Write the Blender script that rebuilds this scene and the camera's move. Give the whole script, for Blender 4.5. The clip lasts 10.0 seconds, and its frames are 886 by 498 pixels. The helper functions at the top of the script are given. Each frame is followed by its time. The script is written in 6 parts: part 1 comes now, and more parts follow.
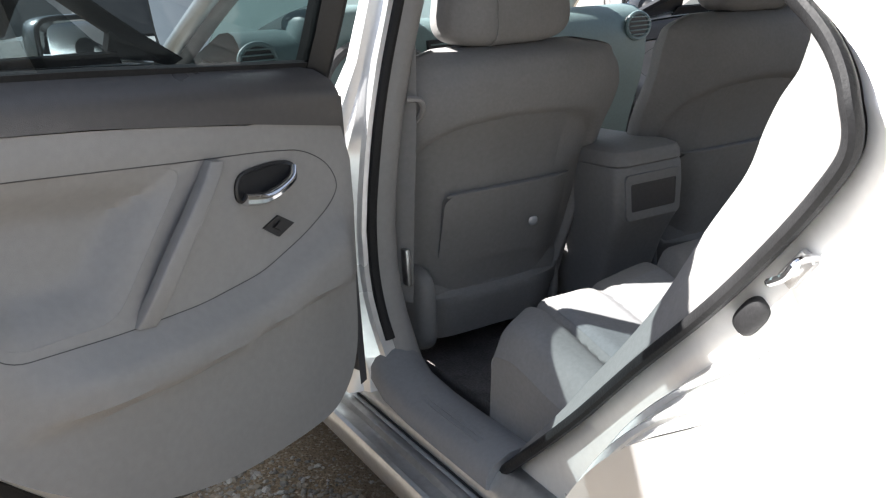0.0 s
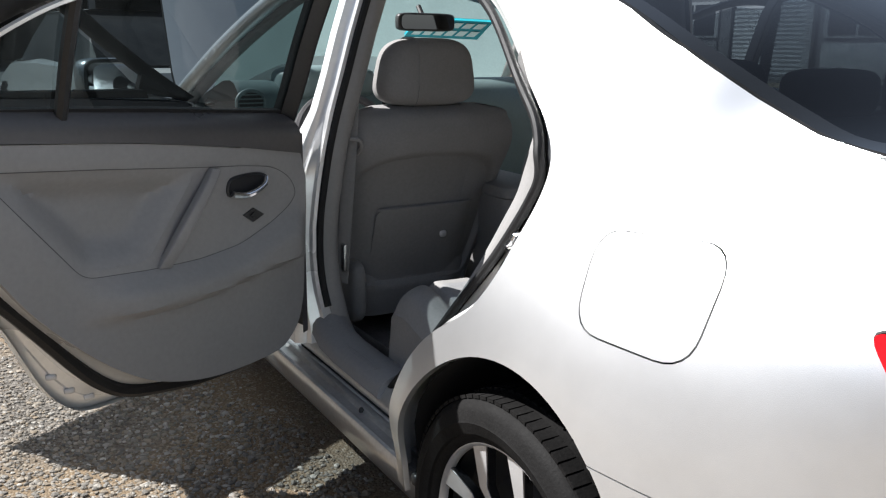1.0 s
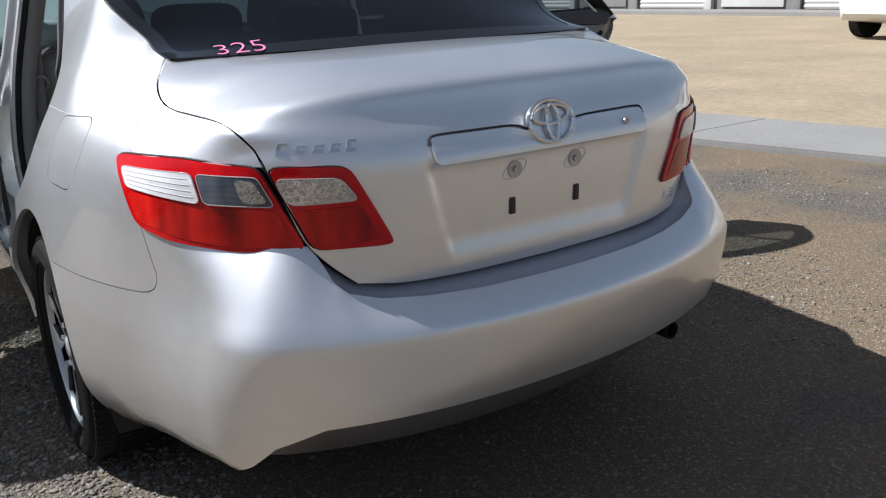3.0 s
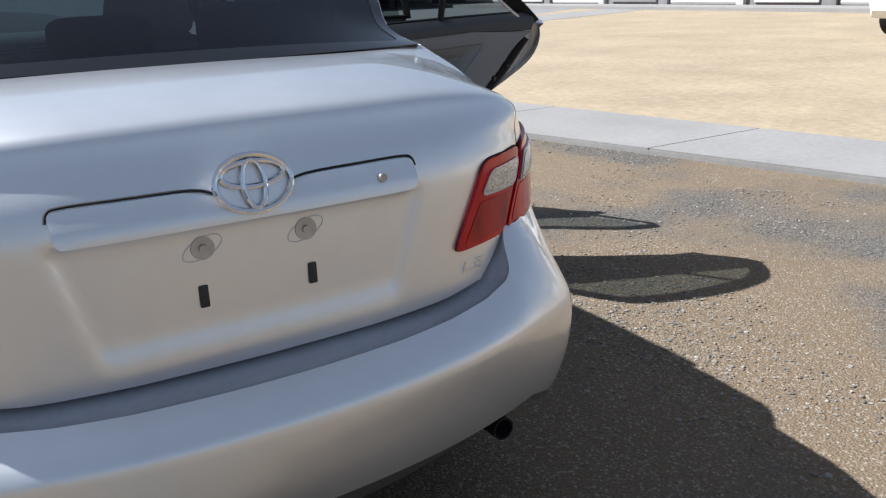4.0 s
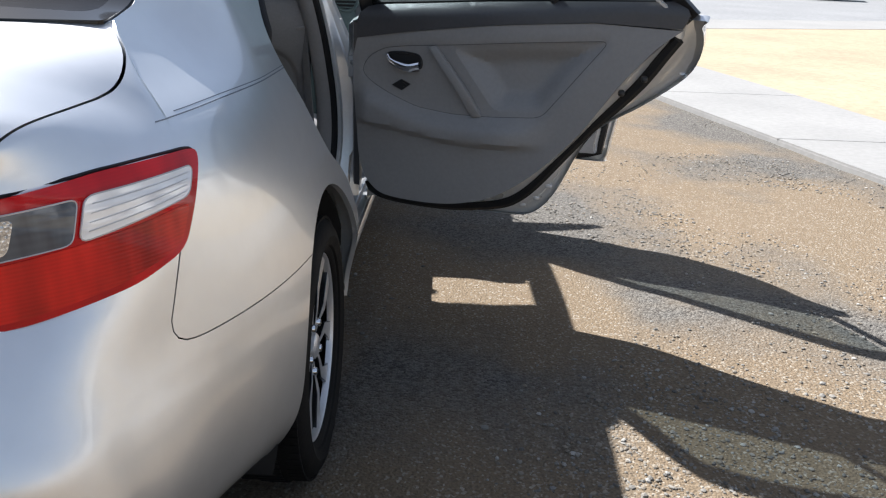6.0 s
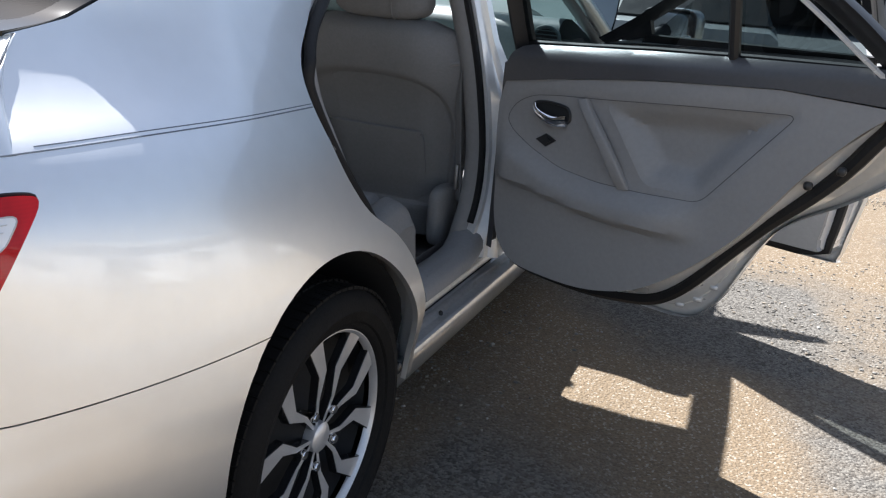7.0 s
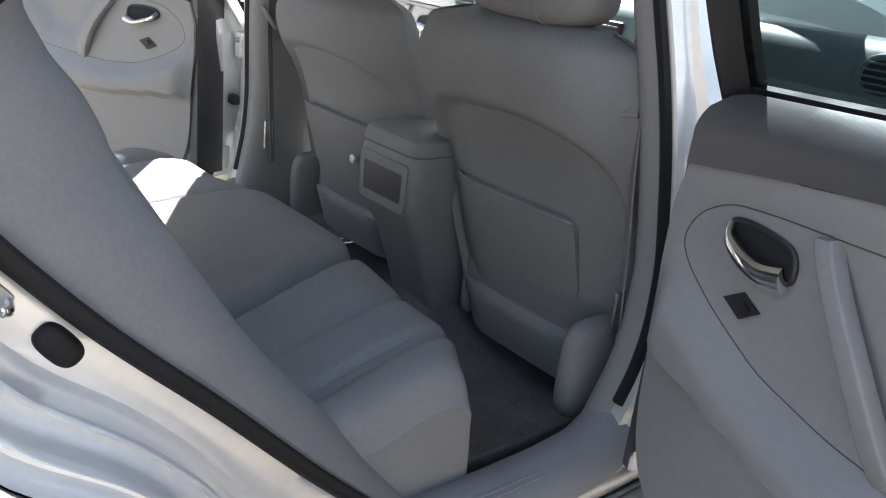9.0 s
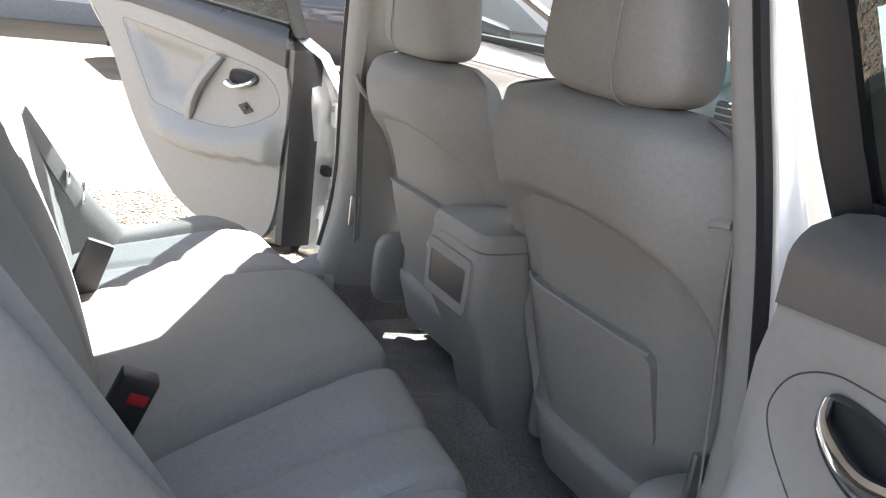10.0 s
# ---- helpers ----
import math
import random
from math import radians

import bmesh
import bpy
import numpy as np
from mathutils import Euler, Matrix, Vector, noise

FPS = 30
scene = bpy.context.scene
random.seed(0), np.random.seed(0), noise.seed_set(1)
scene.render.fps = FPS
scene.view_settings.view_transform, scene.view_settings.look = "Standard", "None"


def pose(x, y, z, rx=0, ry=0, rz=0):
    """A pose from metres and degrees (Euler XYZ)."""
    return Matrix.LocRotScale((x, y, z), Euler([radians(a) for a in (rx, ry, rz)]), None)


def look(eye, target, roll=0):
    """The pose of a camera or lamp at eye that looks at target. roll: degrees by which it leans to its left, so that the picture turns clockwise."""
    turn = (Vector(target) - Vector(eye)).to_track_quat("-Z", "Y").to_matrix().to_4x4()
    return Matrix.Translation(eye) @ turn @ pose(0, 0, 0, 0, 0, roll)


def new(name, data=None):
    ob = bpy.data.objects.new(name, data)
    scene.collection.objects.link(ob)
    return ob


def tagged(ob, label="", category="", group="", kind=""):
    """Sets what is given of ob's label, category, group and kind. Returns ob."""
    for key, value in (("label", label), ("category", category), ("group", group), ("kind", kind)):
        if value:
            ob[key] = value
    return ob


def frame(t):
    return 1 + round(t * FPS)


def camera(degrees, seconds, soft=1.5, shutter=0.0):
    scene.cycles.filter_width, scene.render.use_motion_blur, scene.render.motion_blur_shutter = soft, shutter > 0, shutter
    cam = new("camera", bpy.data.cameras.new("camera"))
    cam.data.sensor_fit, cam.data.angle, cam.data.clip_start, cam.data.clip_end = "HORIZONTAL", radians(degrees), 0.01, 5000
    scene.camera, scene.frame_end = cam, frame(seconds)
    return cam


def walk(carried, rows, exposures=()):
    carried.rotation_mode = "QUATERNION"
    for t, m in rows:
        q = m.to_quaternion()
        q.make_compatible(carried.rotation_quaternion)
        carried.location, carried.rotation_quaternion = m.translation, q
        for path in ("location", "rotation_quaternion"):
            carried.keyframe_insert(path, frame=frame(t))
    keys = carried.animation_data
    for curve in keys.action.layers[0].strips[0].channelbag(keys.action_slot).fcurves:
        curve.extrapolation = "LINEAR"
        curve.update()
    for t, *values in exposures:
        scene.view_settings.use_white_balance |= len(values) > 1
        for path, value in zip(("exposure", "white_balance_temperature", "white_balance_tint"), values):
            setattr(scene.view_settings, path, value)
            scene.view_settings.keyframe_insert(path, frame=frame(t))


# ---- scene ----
from mathutils.geometry import delaunay_2d_cdt
from mathutils.bvhtree import BVHTree

cam = camera(56.3, 10.0, 1.2)
SKY, HAZE, SUN = 0.034, 0.088, 5.0
PATH = [
    (0, (-1.372, -0.334, 1.108), (-0.414, 1.321, 0.521), -3.4),
    (0.5, (-1.463, -0.683, 1.151), (-0.52, 1.0, 0.622), -1.0),
    (1, (-1.578, -1.017, 1.184), (-0.575, 0.644, 0.698), 0.7),
    (1.5, (-1.542, -1.382, 1.185), (-0.565, 0.292, 0.691), 0.0),
    (2, (-1.535, -1.737, 1.205), (-0.526, -0.1, 0.657), -0.9),
    (2.5, (-1.435, -2.014, 1.233), (-0.399, -0.414, 0.626), -1.8),
    (3, (-1.138, -2.23, 1.183), (-0.066, -0.654, 0.578), -1.9),
    (3.2, (-1.005, -2.26, 1.198), (0.069, -0.692, 0.575), -1.6),
    (4.3, (-0.160, -2.095, 1.190), (0.725, -0.416, 0.562), -2.8),
    (4.5, (-0.007, -2.072, 1.206), (0.767, -0.349, 0.548), -3.7),
    (5, (0.413, -1.953, 1.167), (0.956, -0.158, 0.473), -4.3),
    (5.2, (0.585, -1.925, 1.172), (1.045, -0.108, 0.475), -3.2),
    (6.3, (1.314, -1.598, 1.166), (1.06, 0.273, 0.505), 2.0),
    (6.5, (1.425, -1.507, 1.163), (1.013, 0.354, 0.555), 1.5),
    (7, (1.539, -1.218, 1.174), (0.83, 0.541, 0.54), 4.9),
    (7.5, (1.565, -0.906, 1.155), (0.657, 0.757, 0.513), 6.9),
    (8, (1.563, -0.551, 1.141), (0.461, 0.982, 0.483), 8.1),
    (8.5, (1.551, -0.25, 1.154), (0.259, 1.101, 0.442), 6.8),
    (9, (1.41, 0.015, 1.15), (-0.003, 1.241, 0.443), 6.5),
    (9.5, (1.292, 0.183, 1.149), (-0.211, 1.31, 0.462), 7.2),
    (10, (1.297, 0.316, 1.137), (-0.381, 1.236, 0.555), 7.6),
]
EXPOSURES = [(t, e, k, 10) for t, e, k in [(0.0, 2.12, 6450), (0.5, 2.0, 6450), (1.0, 1.22, 6300), (1.5, 0.76, 6150), (2.0, 0.50, 6000), (2.5, 0.52, 6000), (3.0, 0.62, 6000), (4.5, 1.14, 5950), (5.0, 1.24, 6050), (6.5, 1.62, 6100), (7.5, 2.02, 6050), (8.5, 2.34, 6100), (9.0, 2.78, 6250), (9.5, 3.18, 6400), (10.0, 3.45, 6650)]]
walk(cam, [(t, look(eye, target, roll)) for t, eye, target, roll in PATH], EXPOSURES)

# ---------- world and sun ----------
SUN_FROM = Vector((-0.715, 0.59, 1.0)).normalized()
world = bpy.data.worlds.new("sky_world")
scene.world = world
world.use_nodes = True
wn = world.node_tree.nodes
wl = world.node_tree.links
sky = wn.new("ShaderNodeTexSky")
sky.sky_type = "NISHITA"
sky.sun_disc = False
sky.sun_elevation = math.asin(SUN_FROM.z)
sky.sun_rotation = math.atan2(SUN_FROM.x, SUN_FROM.y)
sky.dust_density = 1.5
wn["Background"].inputs["Strength"].default_value = SKY
wl.new(sky.outputs[0], wn["Background"].inputs["Color"])
haze = wn.new("ShaderNodeBackground")
haze.inputs["Color"].default_value, haze.inputs["Strength"].default_value = (0.86, 0.92, 1.0, 1), HAZE
both = wn.new("ShaderNodeAddShader")
wl.new(wn["Background"].outputs[0], both.inputs[0])
wl.new(haze.outputs[0], both.inputs[1])
wl.new(both.outputs[0], wn["World Output"].inputs["Surface"])
sun_data = bpy.data.lights.new("sun", "SUN")
sun_data.energy, sun_data.angle, sun_data.color = SUN, radians(0.53), (1.0, 0.965, 0.92)
sun = new("sun", sun_data)
sun.matrix_world = look((-20, 14, 30), Vector((-20, 14, 30)) - SUN_FROM * 10)


# ---------- materials ----------
def material(name, color, rough=0.5, metal=0.0, scale=0.0, var=0.0, fine=0.0, bump=0.0, bscale=0.0, coat=0.0, spec=0.5, island=False):
    """Principled surface with variation at two scales and a fine relief."""
    m = bpy.data.materials.new(name)
    m.use_nodes = True
    nt = m.node_tree
    n, l = nt.nodes, nt.links
    p = n["Principled BSDF"]
    p.inputs["Base Color"].default_value = (*color, 1)
    p.inputs["Roughness"].default_value = rough
    p.inputs["Metallic"].default_value = metal
    p.inputs["Coat Weight"].default_value = coat
    p.inputs["Coat Roughness"].default_value = 0.04
    p.inputs["Specular IOR Level"].default_value = spec
    tc = n.new("ShaderNodeTexCoord")
    if scale:
        a = n.new("ShaderNodeTexNoise")
        a.inputs["Scale"].default_value, a.inputs["Detail"].default_value = scale, 5
        b = n.new("ShaderNodeTexNoise")
        b.inputs["Scale"].default_value, b.inputs["Detail"].default_value = scale * 17, 3
        l.new(tc.outputs["Object"], a.inputs["Vector"])
        l.new(tc.outputs["Object"], b.inputs["Vector"])
        ra = n.new("ShaderNodeMapRange")
        ra.inputs[1].default_value, ra.inputs[2].default_value = 0.3, 0.7
        ra.inputs[3].default_value, ra.inputs[4].default_value = 1 - var, 1 + var
        rb = n.new("ShaderNodeMapRange")
        rb.inputs[1].default_value, rb.inputs[2].default_value = 0.3, 0.7
        rb.inputs[3].default_value, rb.inputs[4].default_value = 1 - fine, 1 + fine
        l.new(a.outputs[0], ra.inputs[0])
        l.new(b.outputs[0], rb.inputs[0])
        mul = n.new("ShaderNodeMath")
        mul.operation = "MULTIPLY"
        l.new(ra.outputs[0], mul.inputs[0])
        l.new(rb.outputs[0], mul.inputs[1])
        if island:
            geo = n.new("ShaderNodeNewGeometry")
            ri = n.new("ShaderNodeMapRange")
            ri.inputs[3].default_value, ri.inputs[4].default_value = 0.6, 1.45
            l.new(geo.outputs["Random Per Island"], ri.inputs[0])
            mul2 = n.new("ShaderNodeMath")
            mul2.operation = "MULTIPLY"
            l.new(mul.outputs[0], mul2.inputs[0])
            l.new(ri.outputs[0], mul2.inputs[1])
            mul = mul2
        vm = n.new("ShaderNodeVectorMath")
        vm.operation = "SCALE"
        vm.inputs[0].default_value = color
        l.new(mul.outputs[0], vm.inputs["Scale"])
        l.new(vm.outputs[0], p.inputs["Base Color"])
        rr = n.new("ShaderNodeMapRange")
        rr.inputs[1].default_value, rr.inputs[2].default_value = 0.3, 0.7
        rr.inputs[3].default_value, rr.inputs[4].default_value = rough * 0.88, min(1, rough * 1.14)
        l.new(a.outputs[0], rr.inputs[0])
        l.new(rr.outputs[0], p.inputs["Roughness"])
    if bump:
        bt = n.new("ShaderNodeTexNoise")
        bt.inputs["Scale"].default_value, bt.inputs["Detail"].default_value = bscale, 4
        l.new(tc.outputs["Object"], bt.inputs["Vector"])
        bp = n.new("ShaderNodeBump")
        bp.inputs["Strength"].default_value, bp.inputs["Distance"].default_value = 1.0, bump
        l.new(bt.outputs[0], bp.inputs["Height"])
        l.new(bp.outputs[0], p.inputs["Normal"])
    return m


def glass_material(name, tint, rough=0.0):
    """Clear tinted pane: lets light straight through and mirrors by Fresnel."""
    m = bpy.data.materials.new(name)
    m.use_nodes = True
    n, l = m.node_tree.nodes, m.node_tree.links
    n.remove(n["Principled BSDF"])
    tr = n.new("ShaderNodeBsdfTransparent")
    tr.inputs[0].default_value = (*tint, 1)
    gl = n.new("ShaderNodeBsdfGlossy")
    gl.inputs["Roughness"].default_value = rough
    fr = n.new("ShaderNodeFresnel")
    fr.inputs[0].default_value = 1.45
    mx = n.new("ShaderNodeMixShader")
    l.new(fr.outputs[0], mx.inputs[0])
    l.new(tr.outputs[0], mx.inputs[1])
    l.new(gl.outputs[0], mx.inputs[2])
    l.new(mx.outputs[0], n["Material Output"].inputs[0])
    return m


PAINT = material("silver_paint", (0.80, 0.805, 0.81), 0.37, 0.84, 1.5, 0.02, 0.015, 0.00012, 900, coat=1.0)
PAINT.node_tree.nodes["Principled BSDF"].inputs["Coat Roughness"].default_value = 0.05
JAMB = material("silver_jamb_paint", (0.84, 0.84, 0.83), 0.30, 0.40, 4, 0.04, 0.03, coat=0.8)
# Body silver greyed to hold the bumper step's shade and lid reflection.
STEPSHADE = material("shaded_step_paint", (0.43, 0.44, 0.47), 0.42, 0.3, 5, 0.06, 0.05, coat=0.2)
# Silver dimmed in colour for the shade that lies on the sill.
SILLPAINT = material("shaded_silver_sill_paint", (0.60, 0.605, 0.615), 0.33, 0.85, 5, 0.08, 0.08, coat=0.4)
PALESTRIPE = material("pale_tape_and_highlight", (0.62, 0.63, 0.65), 0.4, 0.5, 30, 0.05, 0.05)
MARK = material("dull_chrome", (0.66, 0.66, 0.68), 0.24, 1.0, 20, 0.08, 0.05)
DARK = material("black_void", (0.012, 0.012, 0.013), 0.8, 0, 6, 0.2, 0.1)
RUBBER = material("black_rubber", (0.013, 0.013, 0.014), 0.6, 0, 14, 0.2, 0.15, 0.0006, 260, spec=0.3)
TYRE = material("tyre_rubber", (0.0085, 0.0082, 0.0082), 0.7, 0, 9, 0.25, 0.2, 0.0008, 180, spec=0.14)
TRIM = material("grey_door_plastic", (0.268, 0.262, 0.256), 0.5, 0, 5, 0.04, 0.04, 0.0003, 700)
TRIMDARK = material("charcoal_door_plastic", (0.07, 0.068, 0.070), 0.31, 0, 6, 0.06, 0.06, 0.0003, 700)
CLOTH = material("grey_seat_cloth", (0.248, 0.243, 0.240), 0.95, 0, 9, 0.05, 0.05, 0.0003, 900, spec=0.2)
CLOTHIN = material("ribbed_grey_cloth", (0.245, 0.247, 0.254), 0.95, 0, 9, 0.05, 0.06, 0.0005, 600, spec=0.2)
SHELL = material("grey_vinyl", (0.225, 0.221, 0.218), 0.6, 0, 6, 0.05, 0.05, 0.0003, 800)
CARPET = material("charcoal_carpet", (0.21, 0.195, 0.19), 1.0, 0, 12, 0.2, 0.25, 0.003, 420, spec=0.1)
SILLPLASTIC = material("grey_sill_plastic", (0.25, 0.25, 0.255), 0.5, 0, 7, 0.06, 0.05, 0.0003, 600)
BLACKPLASTIC = material("black_plastic", (0.02, 0.02, 0.021), 0.45, 0, 9, 0.15, 0.1)
CHROME = material("chrome", (0.82, 0.82, 0.83), 0.09, 1.0, 6, 0.03, 0.02)
ALU = material("machined_alloy", (0.60, 0.60, 0.61), 0.34, 0.6, 20, 0.06, 0.05)
BAREMETAL = material("zinc_metal", (0.45, 0.45, 0.45), 0.4, 1.0, 30, 0.12, 0.1)
HEADLINER = material("light_grey_headliner", (0.6, 0.59, 0.56), 0.95, 0, 8, 0.05, 0.08, 0.0008, 500, spec=0.2)
DASH = material("grey_dashboard_plastic", (0.125, 0.178, 0.18), 0.44, 0, 7, 0.05, 0.05, 0.0004, 500)
SIDEGLASS = glass_material("tinted_side_glass", (0.22, 0.26, 0.27))
FRONTGLASS = glass_material("light_side_glass", (0.38, 0.43, 0.44))
REARGLASS = glass_material("tinted_rear_glass", (0.10, 0.12, 0.14))
CLEARGLASS = glass_material("clear_windshield_glass", (0.80, 0.86, 0.85))


def lens_material(name, dark, light, metal, bands, ribs=0.15, blotch=16, coat=0.6):
    """Moulded lamp lens: faint ribs and soft darker patches under a hard clear face."""
    m = material(name, light, 0.10, metal, 30, 0.1, 0.1, coat=coat, spec=0.15)
    n, l = m.node_tree.nodes, m.node_tree.links
    p = n["Principled BSDF"]
    tc = n.new("ShaderNodeTexCoord")
    wv = n.new("ShaderNodeTexWave")
    wv.wave_type, wv.bands_direction, wv.wave_profile = "BANDS", "Z", "SIN"
    wv.inputs["Scale"].default_value, wv.inputs["Distortion"].default_value, wv.inputs["Detail"].default_value = bands, 0.5, 1
    wv.inputs["Detail Scale"].default_value = 3
    l.new(tc.outputs["Object"], wv.inputs["Vector"])
    mp = n.new("ShaderNodeMapping")
    mp.inputs["Scale"].default_value = (1.0, 1.0, 0.22)
    l.new(tc.outputs["Object"], mp.inputs["Vector"])
    ns = n.new("ShaderNodeTexNoise")
    ns.inputs["Scale"].default_value, ns.inputs["Detail"].default_value = blotch, 3
    l.new(mp.outputs[0], ns.inputs["Vector"])
    rg = n.new("ShaderNodeMapRange")
    rg.inputs[1].default_value, rg.inputs[2].default_value = 0.36, 0.66
    l.new(ns.outputs["Fac"], rg.inputs[0])
    av = n.new("ShaderNodeMixRGB")
    av.inputs[0].default_value = 0.5 if ribs > 0.3 else 0.12
    l.new(rg.outputs[0], av.inputs[1])
    l.new(wv.outputs["Fac"], av.inputs[2])
    mx = n.new("ShaderNodeMixRGB")
    mx.inputs[1].default_value, mx.inputs[2].default_value = (*light, 1), (*dark, 1)
    l.new(av.outputs[0], mx.inputs[0])
    l.new(mx.outputs[0], p.inputs["Base Color"])
    bp = n.new("ShaderNodeBump")
    bp.inputs["Strength"].default_value, bp.inputs["Distance"].default_value = ribs, 0.002
    l.new(wv.outputs["Fac"], bp.inputs["Height"])
    l.new(bp.outputs[0], p.inputs["Normal"])
    return m


def crystal_material(name, dark, light, cells=190):
    """Faceted reflector bowl behind clear plastic."""
    m = material(name, light, 0.10, 0.75, 30, 0.1, 0.1, coat=0.5)
    n, l = m.node_tree.nodes, m.node_tree.links
    p = n["Principled BSDF"]
    tc = n.new("ShaderNodeTexCoord")
    vo = n.new("ShaderNodeTexVoronoi")
    vo.inputs["Scale"].default_value = cells
    l.new(tc.outputs["Object"], vo.inputs["Vector"])
    sp = n.new("ShaderNodeSeparateColor")
    l.new(vo.outputs["Color"], sp.inputs[0])
    ns = n.new("ShaderNodeTexNoise")
    ns.inputs["Scale"].default_value, ns.inputs["Detail"].default_value = 22, 2
    l.new(tc.outputs["Object"], ns.inputs["Vector"])
    av = n.new("ShaderNodeMath")
    av.operation = "MULTIPLY"
    l.new(sp.outputs[0], av.inputs[0])
    l.new(ns.outputs["Fac"], av.inputs[1])
    mx = n.new("ShaderNodeMixRGB")
    mx.inputs[1].default_value, mx.inputs[2].default_value = (*dark, 1), (*light, 1)
    l.new(av.outputs[0], mx.inputs[0])
    l.new(mx.outputs[0], p.inputs["Base Color"])
    bp = n.new("ShaderNodeBump")
    bp.inputs["Strength"].default_value, bp.inputs["Distance"].default_value = 0.3, 0.003
    l.new(vo.outputs["Distance"], bp.inputs["Height"])
    l.new(bp.outputs[0], p.inputs["Normal"])
    return m


REDLENS = lens_material("red_lamp_lens", (0.40, 0.002, 0.005), (0.62, 0.005, 0.009), 0.0, 70, 0.03, coat=0.45)
DEEPRED = lens_material("deep_red_reflector", (0.20, 0.001, 0.002), (0.74, 0.016, 0.010), 0.0, 60, 0.06, 14, coat=0.45)
CLEARLENS = lens_material("silvery_clear_lens", (0.70, 0.70, 0.72), (0.94, 0.94, 0.94), 0.15, 16, 0.2, 10, coat=0.8)
CRYSTAL = crystal_material("bright_crystal_lens", (0.34, 0.34, 0.35), (1.0, 1.0, 1.0))
SMOKELENS = lens_material("smoky_blue_lens", (0.045, 0.055, 0.075), (0.13, 0.15, 0.18), 0.2, 30, 0.05, 24, coat=0.9)
LENSLINE = material("grey_lens_rib", (0.55, 0.55, 0.56), 0.4, 0, 20, 0.1, 0.05)
LENSRIM = material("pale_lens_rim", (0.55, 0.50, 0.50), 0.2, 0.2, 20, 0.1, 0.05, coat=0.6)
FRIT = material("black_glazed_print", (0.008, 0.009, 0.010), 0.04, 0, 12, 0.05, 0.05)
PINK = material("pink_marker", (0.85, 0.22, 0.42), 0.7, 0, 30, 0.1, 0.1)
PINSTRIPE = material("dark_pinstripe_tape", (0.10, 0.12, 0.15), 0.4, 0, 30, 0.1, 0.05)
CONCRETE = material("pale_concrete", (0.235, 0.228, 0.216), 0.9, 0, 1.2, 0.08, 0.07, 0.002, 60)
SAND = material("tan_sand", (0.31, 0.247, 0.163), 0.95, 0, 0.7, 0.12, 0.1, 0.012, 14)
ROADMAT = material("worn_asphalt", (0.20, 0.20, 0.20), 0.9, 0, 0.6, 0.1, 0.12, 0.003, 80)
WHITEWALL = material("white_painted_metal", (0.60, 0.59, 0.57), 0.6, 0, 1.5, 0.05, 0.04)
GREYWALL = material("grey_painted_wall", (0.24, 0.23, 0.225), 0.75, 0, 1.5, 0.08, 0.06)
# Dark brown that also carries the shade of the open shed.
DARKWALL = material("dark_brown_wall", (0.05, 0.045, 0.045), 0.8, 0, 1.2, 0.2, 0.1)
STONE = material("gravel_stone", (0.21, 0.196, 0.172), 0.9, 0, 8, 0.15, 0.2, 0.001, 200, spec=0.25)


def mix_stones(m):
    """Grey, tan and a few pale stones, told apart stone by stone."""
    n, l = m.node_tree.nodes, m.node_tree.links
    p = n["Principled BSDF"]
    geo = n.new("ShaderNodeNewGeometry")
    ramp = n.new("ShaderNodeValToRGB")
    ramp.color_ramp.interpolation = "LINEAR"
    e = ramp.color_ramp.elements
    e[0].position, e[0].color = 0.0, (0.085, 0.078, 0.07, 1)
    e[1].position, e[1].color = 1.0, (0.42, 0.40, 0.36, 1)
    for pos, c in ((0.25, (0.15, 0.14, 0.125)), (0.45, (0.20, 0.155, 0.105)), (0.62, (0.19, 0.185, 0.175)), (0.80, (0.25, 0.205, 0.15)), (0.92, (0.28, 0.27, 0.25))):
        k = e.new(pos)
        k.color = (*c, 1)
    l.new(geo.outputs["Random Per Island"], ramp.inputs[0])
    old = p.inputs["Base Color"].links[0].from_socket
    tone = n.new("ShaderNodeMixRGB")
    tone.blend_type, tone.inputs[0].default_value = "MIX", 0.75
    l.new(old, tone.inputs[1])
    l.new(ramp.outputs[0], tone.inputs[2])
    l.new(tone.outputs[0], p.inputs["Base Color"])


mix_stones(STONE)


